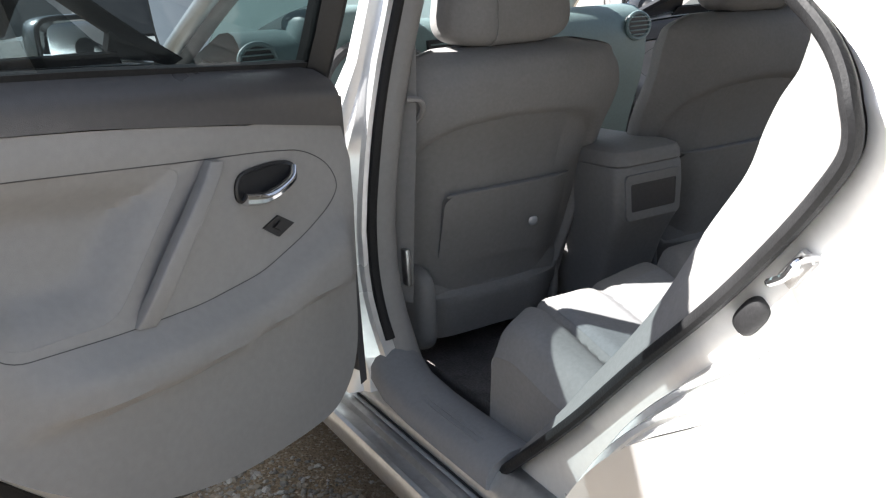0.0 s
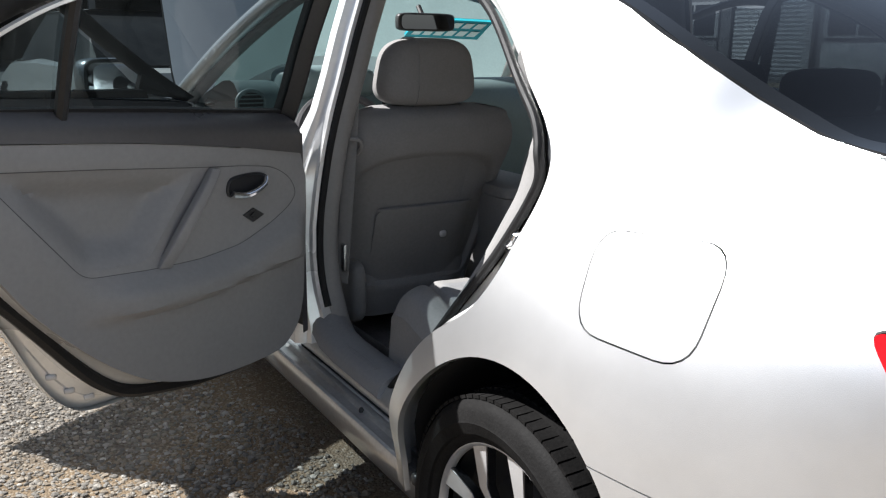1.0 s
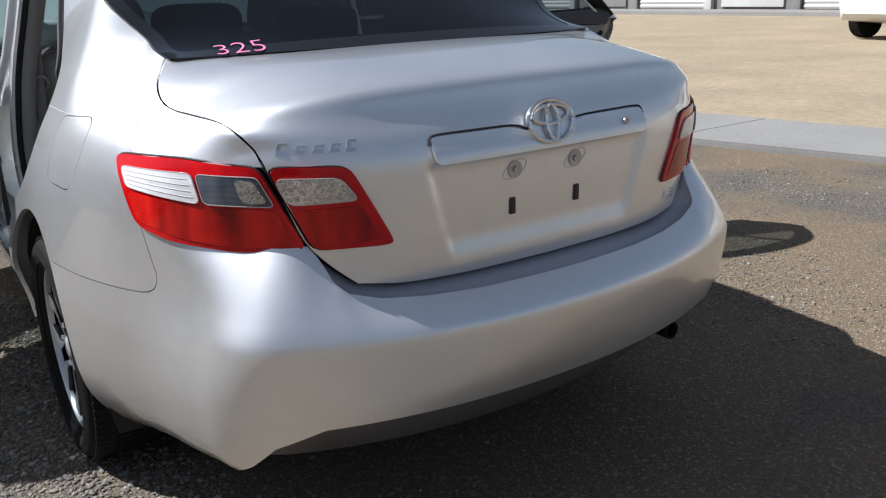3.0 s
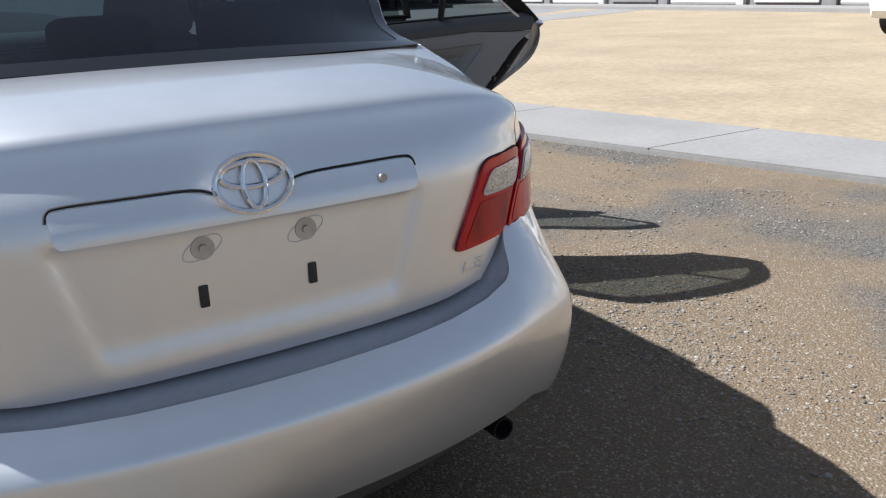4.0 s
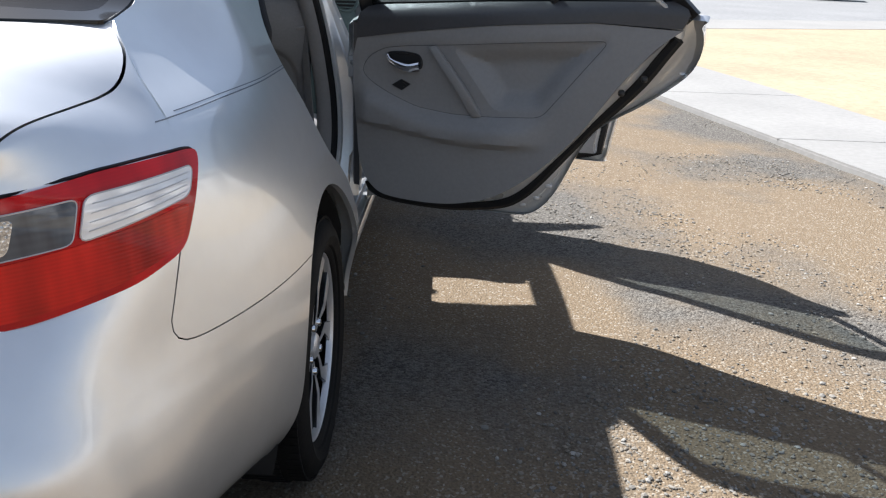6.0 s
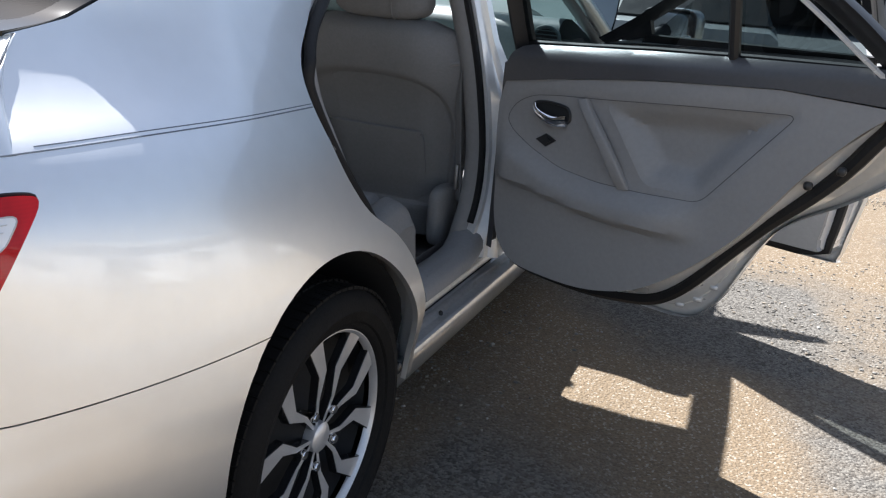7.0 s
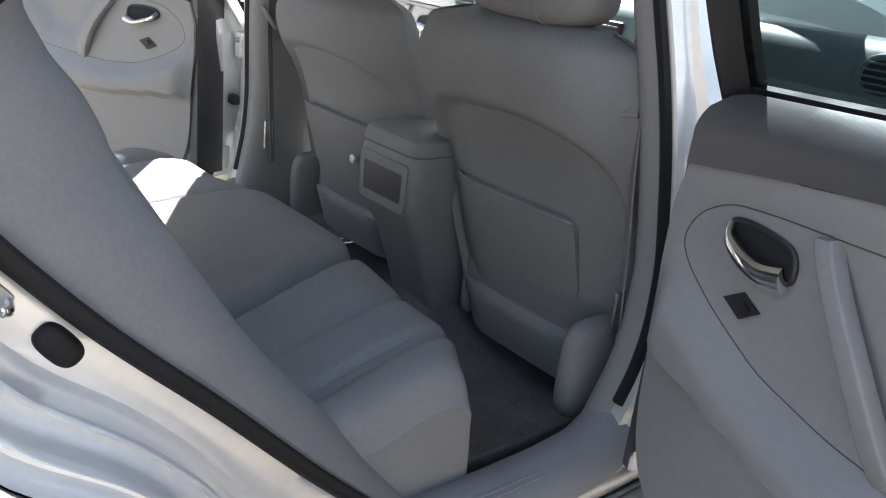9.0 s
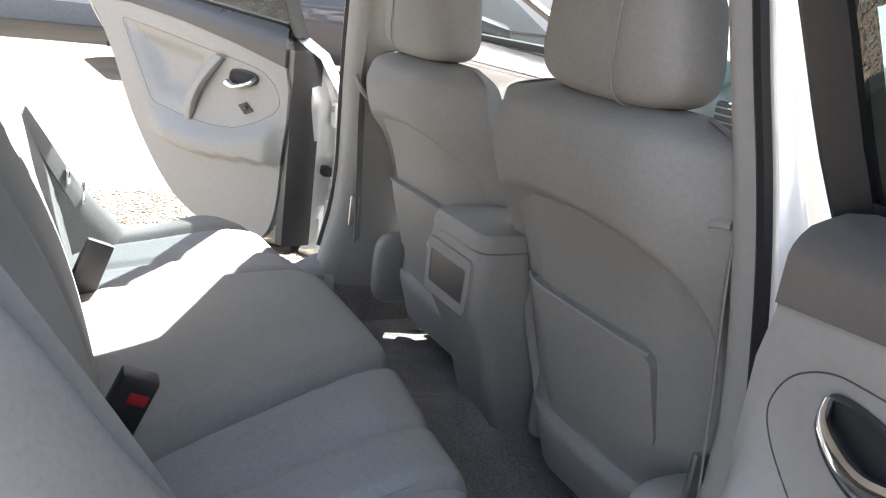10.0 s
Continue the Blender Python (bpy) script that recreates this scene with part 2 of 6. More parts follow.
def gravel_ground():
    """Tan soil with packed grey gravel, mixed in patches."""
    m = bpy.data.materials.new("gravel_soil")
    m.use_nodes = True
    n, l = m.node_tree.nodes, m.node_tree.links
    p = n["Principled BSDF"]
    p.inputs["Roughness"].default_value = 0.95
    p.inputs["Specular IOR Level"].default_value = 0.2
    tc = n.new("ShaderNodeTexCoord")
    patch = n.new("ShaderNodeTexNoise")
    patch.inputs["Scale"].default_value, patch.inputs["Detail"].default_value = 0.75, 6
    grit = n.new("ShaderNodeTexNoise")
    grit.inputs["Scale"].default_value, grit.inputs["Detail"].default_value = 120, 8
    vor = n.new("ShaderNodeTexVoronoi")
    vor.inputs["Scale"].default_value = 130
    for t in (patch, grit, vor):
        l.new(tc.outputs["Object"], t.inputs["Vector"])
    soil = n.new("ShaderNodeMixRGB")
    soil.inputs[1].default_value, soil.inputs[2].default_value = (0.062, 0.048, 0.034, 1), (0.27, 0.20, 0.128, 1)
    l.new(grit.outputs[0], soil.inputs[0])
    peb = n.new("ShaderNodeMixRGB")
    peb.inputs[1].default_value, peb.inputs[2].default_value = (0.055, 0.049, 0.043, 1), (0.17, 0.157, 0.138, 1)
    sep = n.new("ShaderNodeSeparateColor")
    l.new(vor.outputs["Color"], sep.inputs[0])
    l.new(sep.outputs[0], peb.inputs[0])
    chips = n.new("ShaderNodeTexVoronoi")
    chips.inputs["Scale"].default_value = 150
    l.new(tc.outputs["Object"], chips.inputs["Vector"])
    csep = n.new("ShaderNodeSeparateColor")
    l.new(chips.outputs["Color"], csep.inputs[0])
    cm = n.new("ShaderNodeMapRange")
    cm.inputs[1].default_value, cm.inputs[2].default_value = 0.80, 1.0
    l.new(csep.outputs[1], cm.inputs[0])
    soil2 = n.new("ShaderNodeMixRGB")
    soil2.inputs[2].default_value = (0.30, 0.262, 0.21, 1)
    l.new(cm.outputs[0], soil2.inputs[0])
    l.new(soil.outputs[0], soil2.inputs[1])
    soil = soil2
    mask = n.new("ShaderNodeMapRange")
    mask.inputs[1].default_value, mask.inputs[2].default_value = 0.40, 0.52
    l.new(patch.outputs[0], mask.inputs[0])
    mixc = n.new("ShaderNodeMixRGB")
    l.new(mask.outputs[0], mixc.inputs[0])
    l.new(peb.outputs[0], mixc.inputs[1])
    l.new(soil.outputs[0], mixc.inputs[2])
    l.new(mixc.outputs[0], p.inputs["Base Color"])
    hgt = n.new("ShaderNodeMath")
    hgt.operation = "MULTIPLY_ADD"
    hgt.inputs[1].default_value = -0.9
    l.new(vor.outputs["Distance"], hgt.inputs[0])
    l.new(grit.outputs[0], hgt.inputs[2])
    bp = n.new("ShaderNodeBump")
    bp.inputs["Strength"].default_value, bp.inputs["Distance"].default_value = 0.9, 0.0045
    l.new(hgt.outputs[0], bp.inputs["Height"])
    l.new(bp.outputs[0], p.inputs["Normal"])
    return m


GROUND = gravel_ground()


# ---------- mesh helpers ----------
def part(name, bm, mat, parent=None, label="", angle=38, kind="", category="", group=""):
    """Links a bmesh as one mesh object, smooth but for its sharp edges."""
    me = bpy.data.meshes.new(name)
    bm.normal_update()
    bm.to_mesh(me)
    bm.free()
    me.materials.append(mat)
    me.polygons.foreach_set("use_smooth", [True] * len(me.polygons))
    me.set_sharp_from_angle(angle=radians(angle))
    ob = new(name, me)
    if parent is not None:
        ob.parent = parent
    return tagged(ob, label, category, group, kind)


def thing(name, label, category, group="", at=(0, 0, 0)):
    ob = new(name)
    ob.location = at
    ob.empty_display_size = 0.1
    return tagged(ob, label, category, group)


def curve(pts):
    """Smooth function through (x, y) pairs."""
    xs, ys = [p[0] for p in pts], [p[1] for p in pts]
    k = len(xs)
    ms = []
    for i in range(k):
        if i in (0, k - 1):
            j = min(max(i, 1), k - 1)
            ms.append((ys[j] - ys[j - 1]) / (xs[j] - xs[j - 1]))
        else:
            a, b = xs[i] - xs[i - 1], xs[i + 1] - xs[i]
            ms.append((((ys[i] - ys[i - 1]) / a) * b + ((ys[i + 1] - ys[i]) / b) * a) / (a + b))

    def f(x):
        if x <= xs[0]:
            return ys[0]
        if x >= xs[-1]:
            return ys[-1]
        i = 0
        while xs[i + 1] < x:
            i += 1
        h = xs[i + 1] - xs[i]
        t = (x - xs[i]) / h
        return ys[i] * (1 + 2 * t) * (1 - t) ** 2 + ms[i] * h * t * (1 - t) ** 2 + ys[i + 1] * t * t * (3 - 2 * t) + ms[i + 1] * h * t * t * (t - 1)

    return f


def spline(pts, per=6, closed=False):
    """Points of a Catmull-Rom curve through pts (any dimension)."""
    p = [Vector(v) for v in pts]
    k = len(p)
    out = []
    for i in range(k if closed else k - 1):
        a, b, c, d = (p[(i + j) % k] if closed else p[min(max(i + j, 0), k - 1)] for j in (-1, 0, 1, 2))
        for s in range(per):
            t = s / per
            out.append(0.5 * ((2 * b) + (c - a) * t + (2 * a - 5 * b + 4 * c - d) * t * t + (3 * b - a - 3 * c + d) * t ** 3))
    if not closed:
        out.append(p[-1])
    return out


def along(c, t):
    """The point at the share t of a list of points."""
    f = t * (len(c) - 1)
    i = min(int(f), len(c) - 2)
    return c[i].lerp(c[i + 1], f - i)


def smooth(t):
    t = min(max(t, 0.0), 1.0)
    return t * t * (3 - 2 * t)


def rounded(pts, r, per=4):
    """Polygon with its corners rounded."""
    out = []
    k = len(pts)
    for i in range(k):
        a, b, c = Vector(pts[i - 1]), Vector(pts[i]), Vector(pts[(i + 1) % k])
        ra = min(r, (a - b).length * 0.45)
        rc = min(r, (c - b).length * 0.45)
        p, q = b + (a - b).normalized() * ra, b + (c - b).normalized() * rc
        for s in range(per + 1):
            t = s / per
            out.append(p * (1 - t) ** 2 + b * 2 * t * (1 - t) + q * t * t)
    return out


def inside(px, py, poly):
    """Which of the points lie in the polygon."""
    res = np.zeros(len(px), bool)
    k = len(poly)
    for i in range(k):
        x1, y1 = poly[i - 1]
        x2, y2 = poly[i]
        if y1 == y2:
            continue
        cross = ((y1 > py) != (y2 > py)) & (px < (x2 - x1) * (py - y1) / (y2 - y1) + x1)
        res ^= cross
    return res


def dense(poly, step):
    out = []
    for i in range(len(poly)):
        a, b = Vector(poly[i][:2]), Vector(poly[(i + 1) % len(poly)][:2])
        m = max(1, int(math.ceil((b - a).length / step)))
        out += [tuple(a + (b - a) * (s / m)) for s in range(m)]
    clean = []
    for p in out:
        if not clean or (Vector(p) - Vector(clean[-1])).length > 1e-5:
            clean.append(p)
    return clean


def sheet(poly, fn, step, ref, rim=0.012, holes=(), toward=False, snap=()):
    """A panel: the region of a polygon, filled with a fine net and laid on the surface fn(a, b), its rim turned in.
    ref: a point that the panel's face looks away from (toward: looks at). snap: (a, b, place) that its edge is drawn to."""
    loops = [dense(poly, step)] + [dense(h, step) for h in holes]
    pts, edges = [], []
    for lp in loops:
        o = len(pts)
        pts += lp
        edges += [(o + i, o + (i + 1) % len(lp)) for i in range(len(lp))]
    arr = np.array(pts)
    lo, hi = arr.min(0), arr.max(0)
    gx, gy = np.meshgrid(np.arange(lo[0] + step / 2, hi[0], step), np.arange(lo[1] + step / 2, hi[1], step))
    gx[::2] += step * 0.25
    gx[1::2] -= step * 0.25
    px, py = gx.ravel(), gy.ravel()

    def within(qx, qy):
        ok = inside(qx, qy, loops[0])
        for h in loops[1:]:
            ok &= ~inside(qx, qy, h)
        return ok

    ok = within(px, py)
    px, py = px[ok], py[ok]
    if len(px):
        far = np.full(len(px), 9.0)
        for i in range(0, len(arr), 200):
            far = np.minimum(far, np.sqrt(((px[:, None] - arr[None, i:i + 200, 0]) ** 2 + (py[:, None] - arr[None, i:i + 200, 1]) ** 2).min(1)))
        ok = far > step * 0.55
        pts += list(zip(px[ok].tolist(), py[ok].tolist()))
    cv, ce, cf, ov, oe, of = delaunay_2d_cdt([Vector(p) for p in pts], edges, [], 0, 1e-6)
    cen = np.array([[sum(cv[i][0] for i in f) / len(f), sum(cv[i][1] for i in f) / len(f)] for f in cf])
    keep = within(cen[:, 0], cen[:, 1])
    bm = bmesh.new()
    places = [Vector(fn(v[0], v[1])) for v in cv]
    if snap:
        sa = np.array([[s[0], s[1]] for s in snap])
        shift = np.array([(Vector(s[2]) - Vector(fn(s[0], s[1])))[:] for s in snap])
        for i, v in enumerate(cv):
            d2 = ((sa - (v[0], v[1])) ** 2).sum(1)
            d = math.sqrt(float(d2.min()))
            if d < 0.16:
                w = 1 / (d2 + 1e-7) ** 1.5
                places[i] = places[i] + Vector((w[:, None] * shift).sum(0) / w.sum()) * (1 - smooth(d / 0.16))
    bv = [bm.verts.new(p) for p in places]
    for f, k in zip(cf, keep):
        if k:
            try:
                bm.faces.new([bv[i] for i in f])
            except ValueError:
                pass
    for v in [v for v in bm.verts if not v.link_faces]:
        bm.verts.remove(v)
    bm.normal_update()
    ref = Vector(ref)
    s = sum((f.normal.dot(f.calc_center_median() - ref) * f.calc_area() for f in bm.faces), 0.0)
    if (s < 0) != toward:
        bmesh.ops.reverse_faces(bm, faces=bm.faces)
        bm.normal_update()
    if rim:
        border = [e for e in bm.edges if len(e.link_faces) == 1]
        twin = {}
        for e in border:
            for v in e.verts:
                if v not in twin:
                    twin[v] = (v.co - v.normal * rim)
        made = {v: bm.verts.new(p) for v, p in twin.items()}
        for e in border:
            lp = e.link_loops[0]
            a, b = lp.vert, lp.link_loop_next.vert
            bm.faces.new((b, a, made[a], made[b]))
    return bm


def tube(points, r, sides=8, closed=False, flat=1.0):
    """A round bar along points."""
    bm = bmesh.new()
    p = [Vector(v) for v in points]
    k = len(p)
    rings = []
    up = None
    for i in range(k):
        a = p[i - 1] if (i or closed) else p[i]
        b = p[(i + 1) % k] if (i < k - 1 or closed) else p[i]
        d = (b - a).normalized()
        if up is None:
            up = d.orthogonal().normalized()
        up = (up - d * up.dot(d)).normalized()
        w = d.cross(up)
        rad = r(i / (k - 1)) if callable(r) else r
        rings.append([bm.verts.new(p[i] + (up * math.cos(t) * flat + w * math.sin(t)) * rad) for t in (2 * math.pi * j / sides for j in range(sides))])
    for i in range(k if closed else k - 1):
        a, b = rings[i], rings[(i + 1) % k]
        for j in range(sides):
            bm.faces.new((a[j], a[(j + 1) % sides], b[(j + 1) % sides], b[j]))
    if not closed:
        bm.faces.new(rings[0][::-1])
        bm.faces.new(rings[-1])
    return bm


def loft(rows, closed=False, caps=False):
    """A net through rows of points."""
    bm = bmesh.new()
    v = [[bm.verts.new(q) for q in row] for row in rows]
    m = len(rows[0])
    for a, b in zip(v, v[1:]):
        for j in range(m if closed else m - 1):
            bm.faces.new((a[j], a[(j + 1) % m], b[(j + 1) % m], b[j]))
    if caps:
        bm.faces.new(v[0][::-1])
        bm.faces.new(v[-1])
    bmesh.ops.recalc_face_normals(bm, faces=bm.faces)
    return bm


def block(c, s, bevel=0.006, m=None, seg=2):
    """A bevelled box of full size s at c."""
    bm = bmesh.new()
    bmesh.ops.create_cube(bm, size=1.0, matrix=(m or Matrix()) @ Matrix.Translation(c) @ Matrix.Diagonal((*s, 1)))
    if bevel:
        bmesh.ops.bevel(bm, geom=list(bm.edges), offset=bevel, segments=seg, affect="EDGES", profile=0.6)
    return bm


def add(bm, other):
    """Joins the second bmesh into the first."""
    me = bpy.data.meshes.new("tmp")
    other.to_mesh(me)
    other.free()
    bm.from_mesh(me)
    bpy.data.meshes.remove(me)
    return bm


def pillow(c, s, e1=0.5, e2=0.5, m=None, nu=28, nv=16, warp=None):
    """A stuffed form: a superquadric of half sizes s."""
    def pw(v, e):
        return math.copysign(abs(v) ** e, v)

    rows = []
    for i in range(nv + 1):
        la = -math.pi / 2 + math.pi * i / nv
        row = []
        for j in range(nu):
            lo = 2 * math.pi * j / nu
            q = Vector((s[0] * pw(math.cos(la), e1) * pw(math.cos(lo), e2), s[1] * pw(math.cos(la), e1) * pw(math.sin(lo), e2), s[2] * pw(math.sin(la), e1)))
            if warp:
                q = Vector(warp(q))
            q = q + Vector(c)
            row.append((m @ q) if m else q)
        rows.append(row)
    bm = loft(rows, closed=True)
    bmesh.ops.remove_doubles(bm, verts=bm.verts, dist=1e-5)
    bmesh.ops.recalc_face_normals(bm, faces=bm.faces)
    return bm


def lathe(profile, axis_at, sx, n=48):
    """Turns (radius, outward) pairs round the car's cross axis."""
    rows = []
    for r, o in profile:
        rows.append([Vector((axis_at[0] + sx * o, axis_at[1] + r * math.cos(t), axis_at[2] + r * math.sin(t))) for t in (2 * math.pi * j / n for j in range(n))])
    return loft(rows, closed=True)


# ---------- the car: y ahead, rear axle over the origin ----------
CORE = (0, 0.6, 0.6)
car = thing("sedan", "silver four-door sedan with its doors and bonnet open", "car")

SIDE = curve([(0.16, 0.845), (0.2, 0.862), (0.3, 0.885), (0.45, 0.893), (0.55, 0.887), (0.617, 0.876), (0.70, 0.858), (0.80, 0.828), (0.87, 0.799),
              (0.93, 0.768), (0.98, 0.742), (1.03, 0.716), (1.2, 0.640), (1.35, 0.556), (1.40, 0.518)])
HAUNCH = curve([(0.16, 0.845), (0.2, 0.862), (0.3, 0.885), (0.45, 0.893), (0.55, 0.887), (0.617, 0.876), (0.70, 0.858), (0.80, 0.828), (0.87, 0.797),
                (0.91, 0.772), (0.94, 0.742), (0.965, 0.708), (1.0, 0.668), (1.055, 0.622), (1.2, 0.594), (1.35, 0.54), (1.4, 0.515)])
TAIL_R = curve([(0.16, 0.95), (0.6, 0.965), (0.75, 0.958), (0.9, 0.957), (1.1, 0.93)])
TAIL_N = curve([(0.16, 3.2), (0.76, 3.2), (0.9, 3.6), (1.1, 3.7)])
BUMP_R = curve([(0.18, 0.87), (0.22, 0.925), (0.27, 0.974), (0.33, 1.018), (0.42, 1.056), (0.50, 1.075), (0.55, 1.0835), (0.575, 1.0855), (0.588, 1.085), (0.598, 1.070), (0.608, 1.046), (0.617, 1.022), (0.64, 1.000), (0.68, 0.985), (0.73, 0.965), (0.8, 0.957)])
BUMP_N = curve([(0.18, 4.0), (0.3, 4.4), (0.52, 4.7), (0.59, 4.6), (0.63, 4.2), (0.68, 3.8), (0.74, 3.5), (0.8, 3.4)])
Y0, SC = 0.10, 0.90
S90 = SC * math.pi / 2


def wrap(s, z, sx, w, d, n):
    if s >= S90:
        return Vector((sx * w, Y0 + s - S90, z))
    f = s / SC
    a, b = abs(math.sin(f)), math.cos(f)
    r = 1.0 / (((a / w) ** n + (b / d) ** n) ** (1 / n))
    return Vector((math.copysign(1, s) * sx * a * r, Y0 - b * r, z))


def skin_w(s, z):
    m = smooth((s - 0.86) / 0.30)
    return HAUNCH(z) * (1 - m) + SIDE(z) * m


def body(s, z, sx=1):
    """The painted side and tail: s runs round from the tail's middle, z is the height."""
    p = wrap(s, z, sx, skin_w(s, z), Y0 + TAIL_R(z), TAIL_N(z))
    p.x -= sx * 0.034 * smooth((s - S90 - 0.10) / 0.16) * smooth((0.52 - z) / 0.18)
    return p


PLAN = [(0.0, -1.085), (0.15, -1.079), (0.30, -1.058), (0.42, -1.027), (0.53, -0.987), (0.605, -0.953), (0.655, -0.923), (0.690, -0.889), (0.711, -0.855), (0.727, -0.80), (0.748, -0.735), (0.779, -0.62), (0.824, -0.48), (0.857, -0.33), (0.871, -0.18), (0.8755, -0.04), (0.876, Y0)]
PLAN_R = curve([(math.atan2(x, Y0 - y), math.hypot(x, Y0 - y)) for x, y in PLAN])


def bumper_plan(s, z, depth):
    """The bumper's outline from above, with a tight corner, scaled to the depth and the side's width at z."""
    if s >= S90:
        return Vector((skin_w(s, z), Y0 + s - S90, z))
    f = s / SC
    r = PLAN_R(abs(f))
    return Vector((r * abs(math.sin(f)) * skin_w(s, z) / 0.876, Y0 - r * math.cos(f) * (Y0 + depth) / (Y0 + 1.085), z))


TUCK = curve([(0.2, 0.110), (0.24, 0.075), (0.28, 0.045), (0.33, 0.022), (0.40, 0.008), (0.50, 0.002), (0.575, 0.0), (0.8, 0.0)])
CREASE = 0.574


def seam_side(s, z):
    """From 0 on the seam to 1 well away from it."""
    d = min(1.0, math.sqrt(float(((BUMP_SEAM - (s, z)) ** 2).sum(1).min())) / 0.23)
    return 0.45 * smooth(d) + 0.55 * (1 - (1 - d) ** 2)


def bumper(s, z, sx=1):
    """The bumper's skin: a face under a crease, and above it a plane slope up to the step, the lamps and the seam."""
    if z <= CREASE:
        p = bumper_plan(s, z, BUMP_R(z))
    else:
        # straight from the crease up to the top edge
        top = BUMP_TOP(s)
        up = min(1.0, max(0.0, (top - z) / (top - CREASE)))
        low = bumper_plan(s, z, 1.085)
        wide = smooth((BUMP_OUT - s) / (BUMP_OUT - BUMP_IN))
        high = body(s, z).lerp(bumper_plan(s, z, 1.020), wide)
        side = 1.0
        if s > BUMP_OUT:
            side = seam_side(s, z)
        up = 0.65 * up + 0.35 * (1 - (1 - up) ** 2)
        k = up * side / max(1e-6, up + side - up * side)
        p = high.lerp(low, k)
        edge = smooth((CREASE + 0.016 - z) / 0.016) ** 2
        p.y += 0.003 * edge
    if z <= CREASE and s > BUMP_OUT:
        p = body(s, z).lerp(p, seam_side(s, z))
    p.x *= 1 - TUCK(z) * (0.2 + 0.8 * smooth((1.10 - s) / 0.28))
    return Vector((sx * p.x, p.y, p.z))


def by_y(y, z):
    """s of the side's point at y."""
    if y >= Y0:
        return S90 + y - Y0
    lo, hi = 0.05, S90
    for _ in range(40):
        mid = (lo + hi) / 2
        if body(mid, z).y < y:
            lo = mid
        else:
            hi = mid
    return lo


def by_x(x, z):
    """s of the tail's point at x."""
    lo, hi = 0.0, 1.15
    for _ in range(40):
        mid = (lo + hi) / 2
        if body(mid, z).x < x:
            lo = mid
        else:
            hi = mid
    return lo


SEAM = [(-0.231, 0.617), (-0.35, 0.621), (-0.50, 0.626), (-0.615, 0.629)]
SEAM_TURN = [(-0.634, 0.6305), (-0.648, 0.6335), (-0.659, 0.641), (-0.6645, 0.653), (-0.664, 0.668)]
SEAM_TURN_OUT = [(-0.634, 0.6285), (-0.649, 0.6315), (-0.6612, 0.6398), (-0.6668, 0.6528), (-0.6662, 0.669)]
BUMP_IN, BUMP_OUT = by_x(0.445, 0.66), by_x(0.525, 0.733)
STEP_OUT = [(0.522, 0.733), (0.497, 0.702), (0.472, 0.672), (0.440, 0.647), (0.385, 0.630), (0.30, 0.621), (0.2, 0.617), (0.0, 0.616)]
bumper_seam = [(by_y(y, z), z - 0.002) for y, z in SEAM] + [(by_y(y, z), z) for y, z in SEAM_TURN_OUT] + [(by_y(-0.626, 0.77), 0.77), (by_x(0.715, 0.75), 0.75), (by_x(0.62, 0.735), 0.735), (by_x(0.522, 0.733), 0.733)]
BUMP_SEAM = np.array([tuple(Vector(p).lerp(Vector(q), k / 8)) for p, q in zip(bumper_seam[:10], bumper_seam[1:10]) for k in range(9)])
BUMP_TOP = curve([(by_x(x, z), z) for x, z in STEP_OUT[::-1]] + [(by_x(0.62, 0.735), 0.735), (by_x(0.715, 0.75), 0.75), (by_y(-0.632, 0.77), 0.772), (S90 + 1, 0.775)])

# lid of the boot: x across, v along its profile from the rear window over the lip and down
LID = [(-0.515, 1.058), (-0.60, 1.056), (-0.70, 1.049), (-0.79, 1.036), (-0.85, 1.023), (-0.885, 1.013), (-0.899, 1.006), (-0.906, 0.995), (-0.912, 0.975), (-0.924, 0.95), (-0.945, 0.918), (-0.958, 0.88),
       (-0.961, 0.82), (-0.959, 0.74), (-0.955, 0.68), (-0.95, 0.625)]
_l = [0.0]
for (_a, _b), (_c, _d) in zip(LID, LID[1:]):
    _l.append(_l[-1] + math.hypot(_c - _a, _d - _b))
LID_Y = curve([(v, p[0]) for v, p in zip(_l, LID)])
LID_Z = curve([(v, p[1]) for v, p in zip(_l, LID)])
LID_END = _l[-1]


def lid_v(z):
    """v on the rear face of the lid at the height z."""
    lo, hi = 0.40, LID_END
    for _ in range(40):
        mid = (lo + hi) / 2
        if LID_Z(mid) > z:
            lo = mid
        else:
            hi = mid
    return lo


def recess(x, z):
    """Depth of the number plate's recess and of the grip above it."""
    edge = 0.298 - max(0.0, 0.86 - z) * 0.27
    d = smooth((edge + 0.006 - abs(x)) / 0.020) * smooth((z - 0.655) / 0.055) * smooth((0.868 - z) / 0.02)
    return 0.013 * d


def lid_free(x, v):
    yc, zc = LID_Y(v), LID_Z(v)
    ax = min(abs(x), 0.74)
    q = smooth((-0.55 - yc) / 0.33)
    n = 3.6 - 0.4 * smooth((0.9 - zc) / 0.15)
    w = 0.742 + (0.87 - 0.742) * smooth((0.96 - zc) / 0.22)
    d = Y0 - yc
    y_plan = Y0 - d * (1 - (ax / w) ** n) ** (1 / n) if ax < w else Y0
    y_deck = yc + 0.045 * (ax / 0.6) ** 2
    y = y_deck * (1 - q) + y_plan * q
    z = zc - (1 - smooth((1.0 - zc) / 0.07)) * 0.010 * (ax / 0.55) ** 2
    if zc < 0.95:
        y += recess(x, zc)
    return Vector((x, y, z))


TAIL_EDGE = curve([(lid_v(0.95), 0.592), (lid_v(0.886), 0.577), (lid_v(0.80), 0.548), (lid_v(0.723), 0.514), (lid_v(0.68), 0.475), (lid_v(0.65), 0.44)])
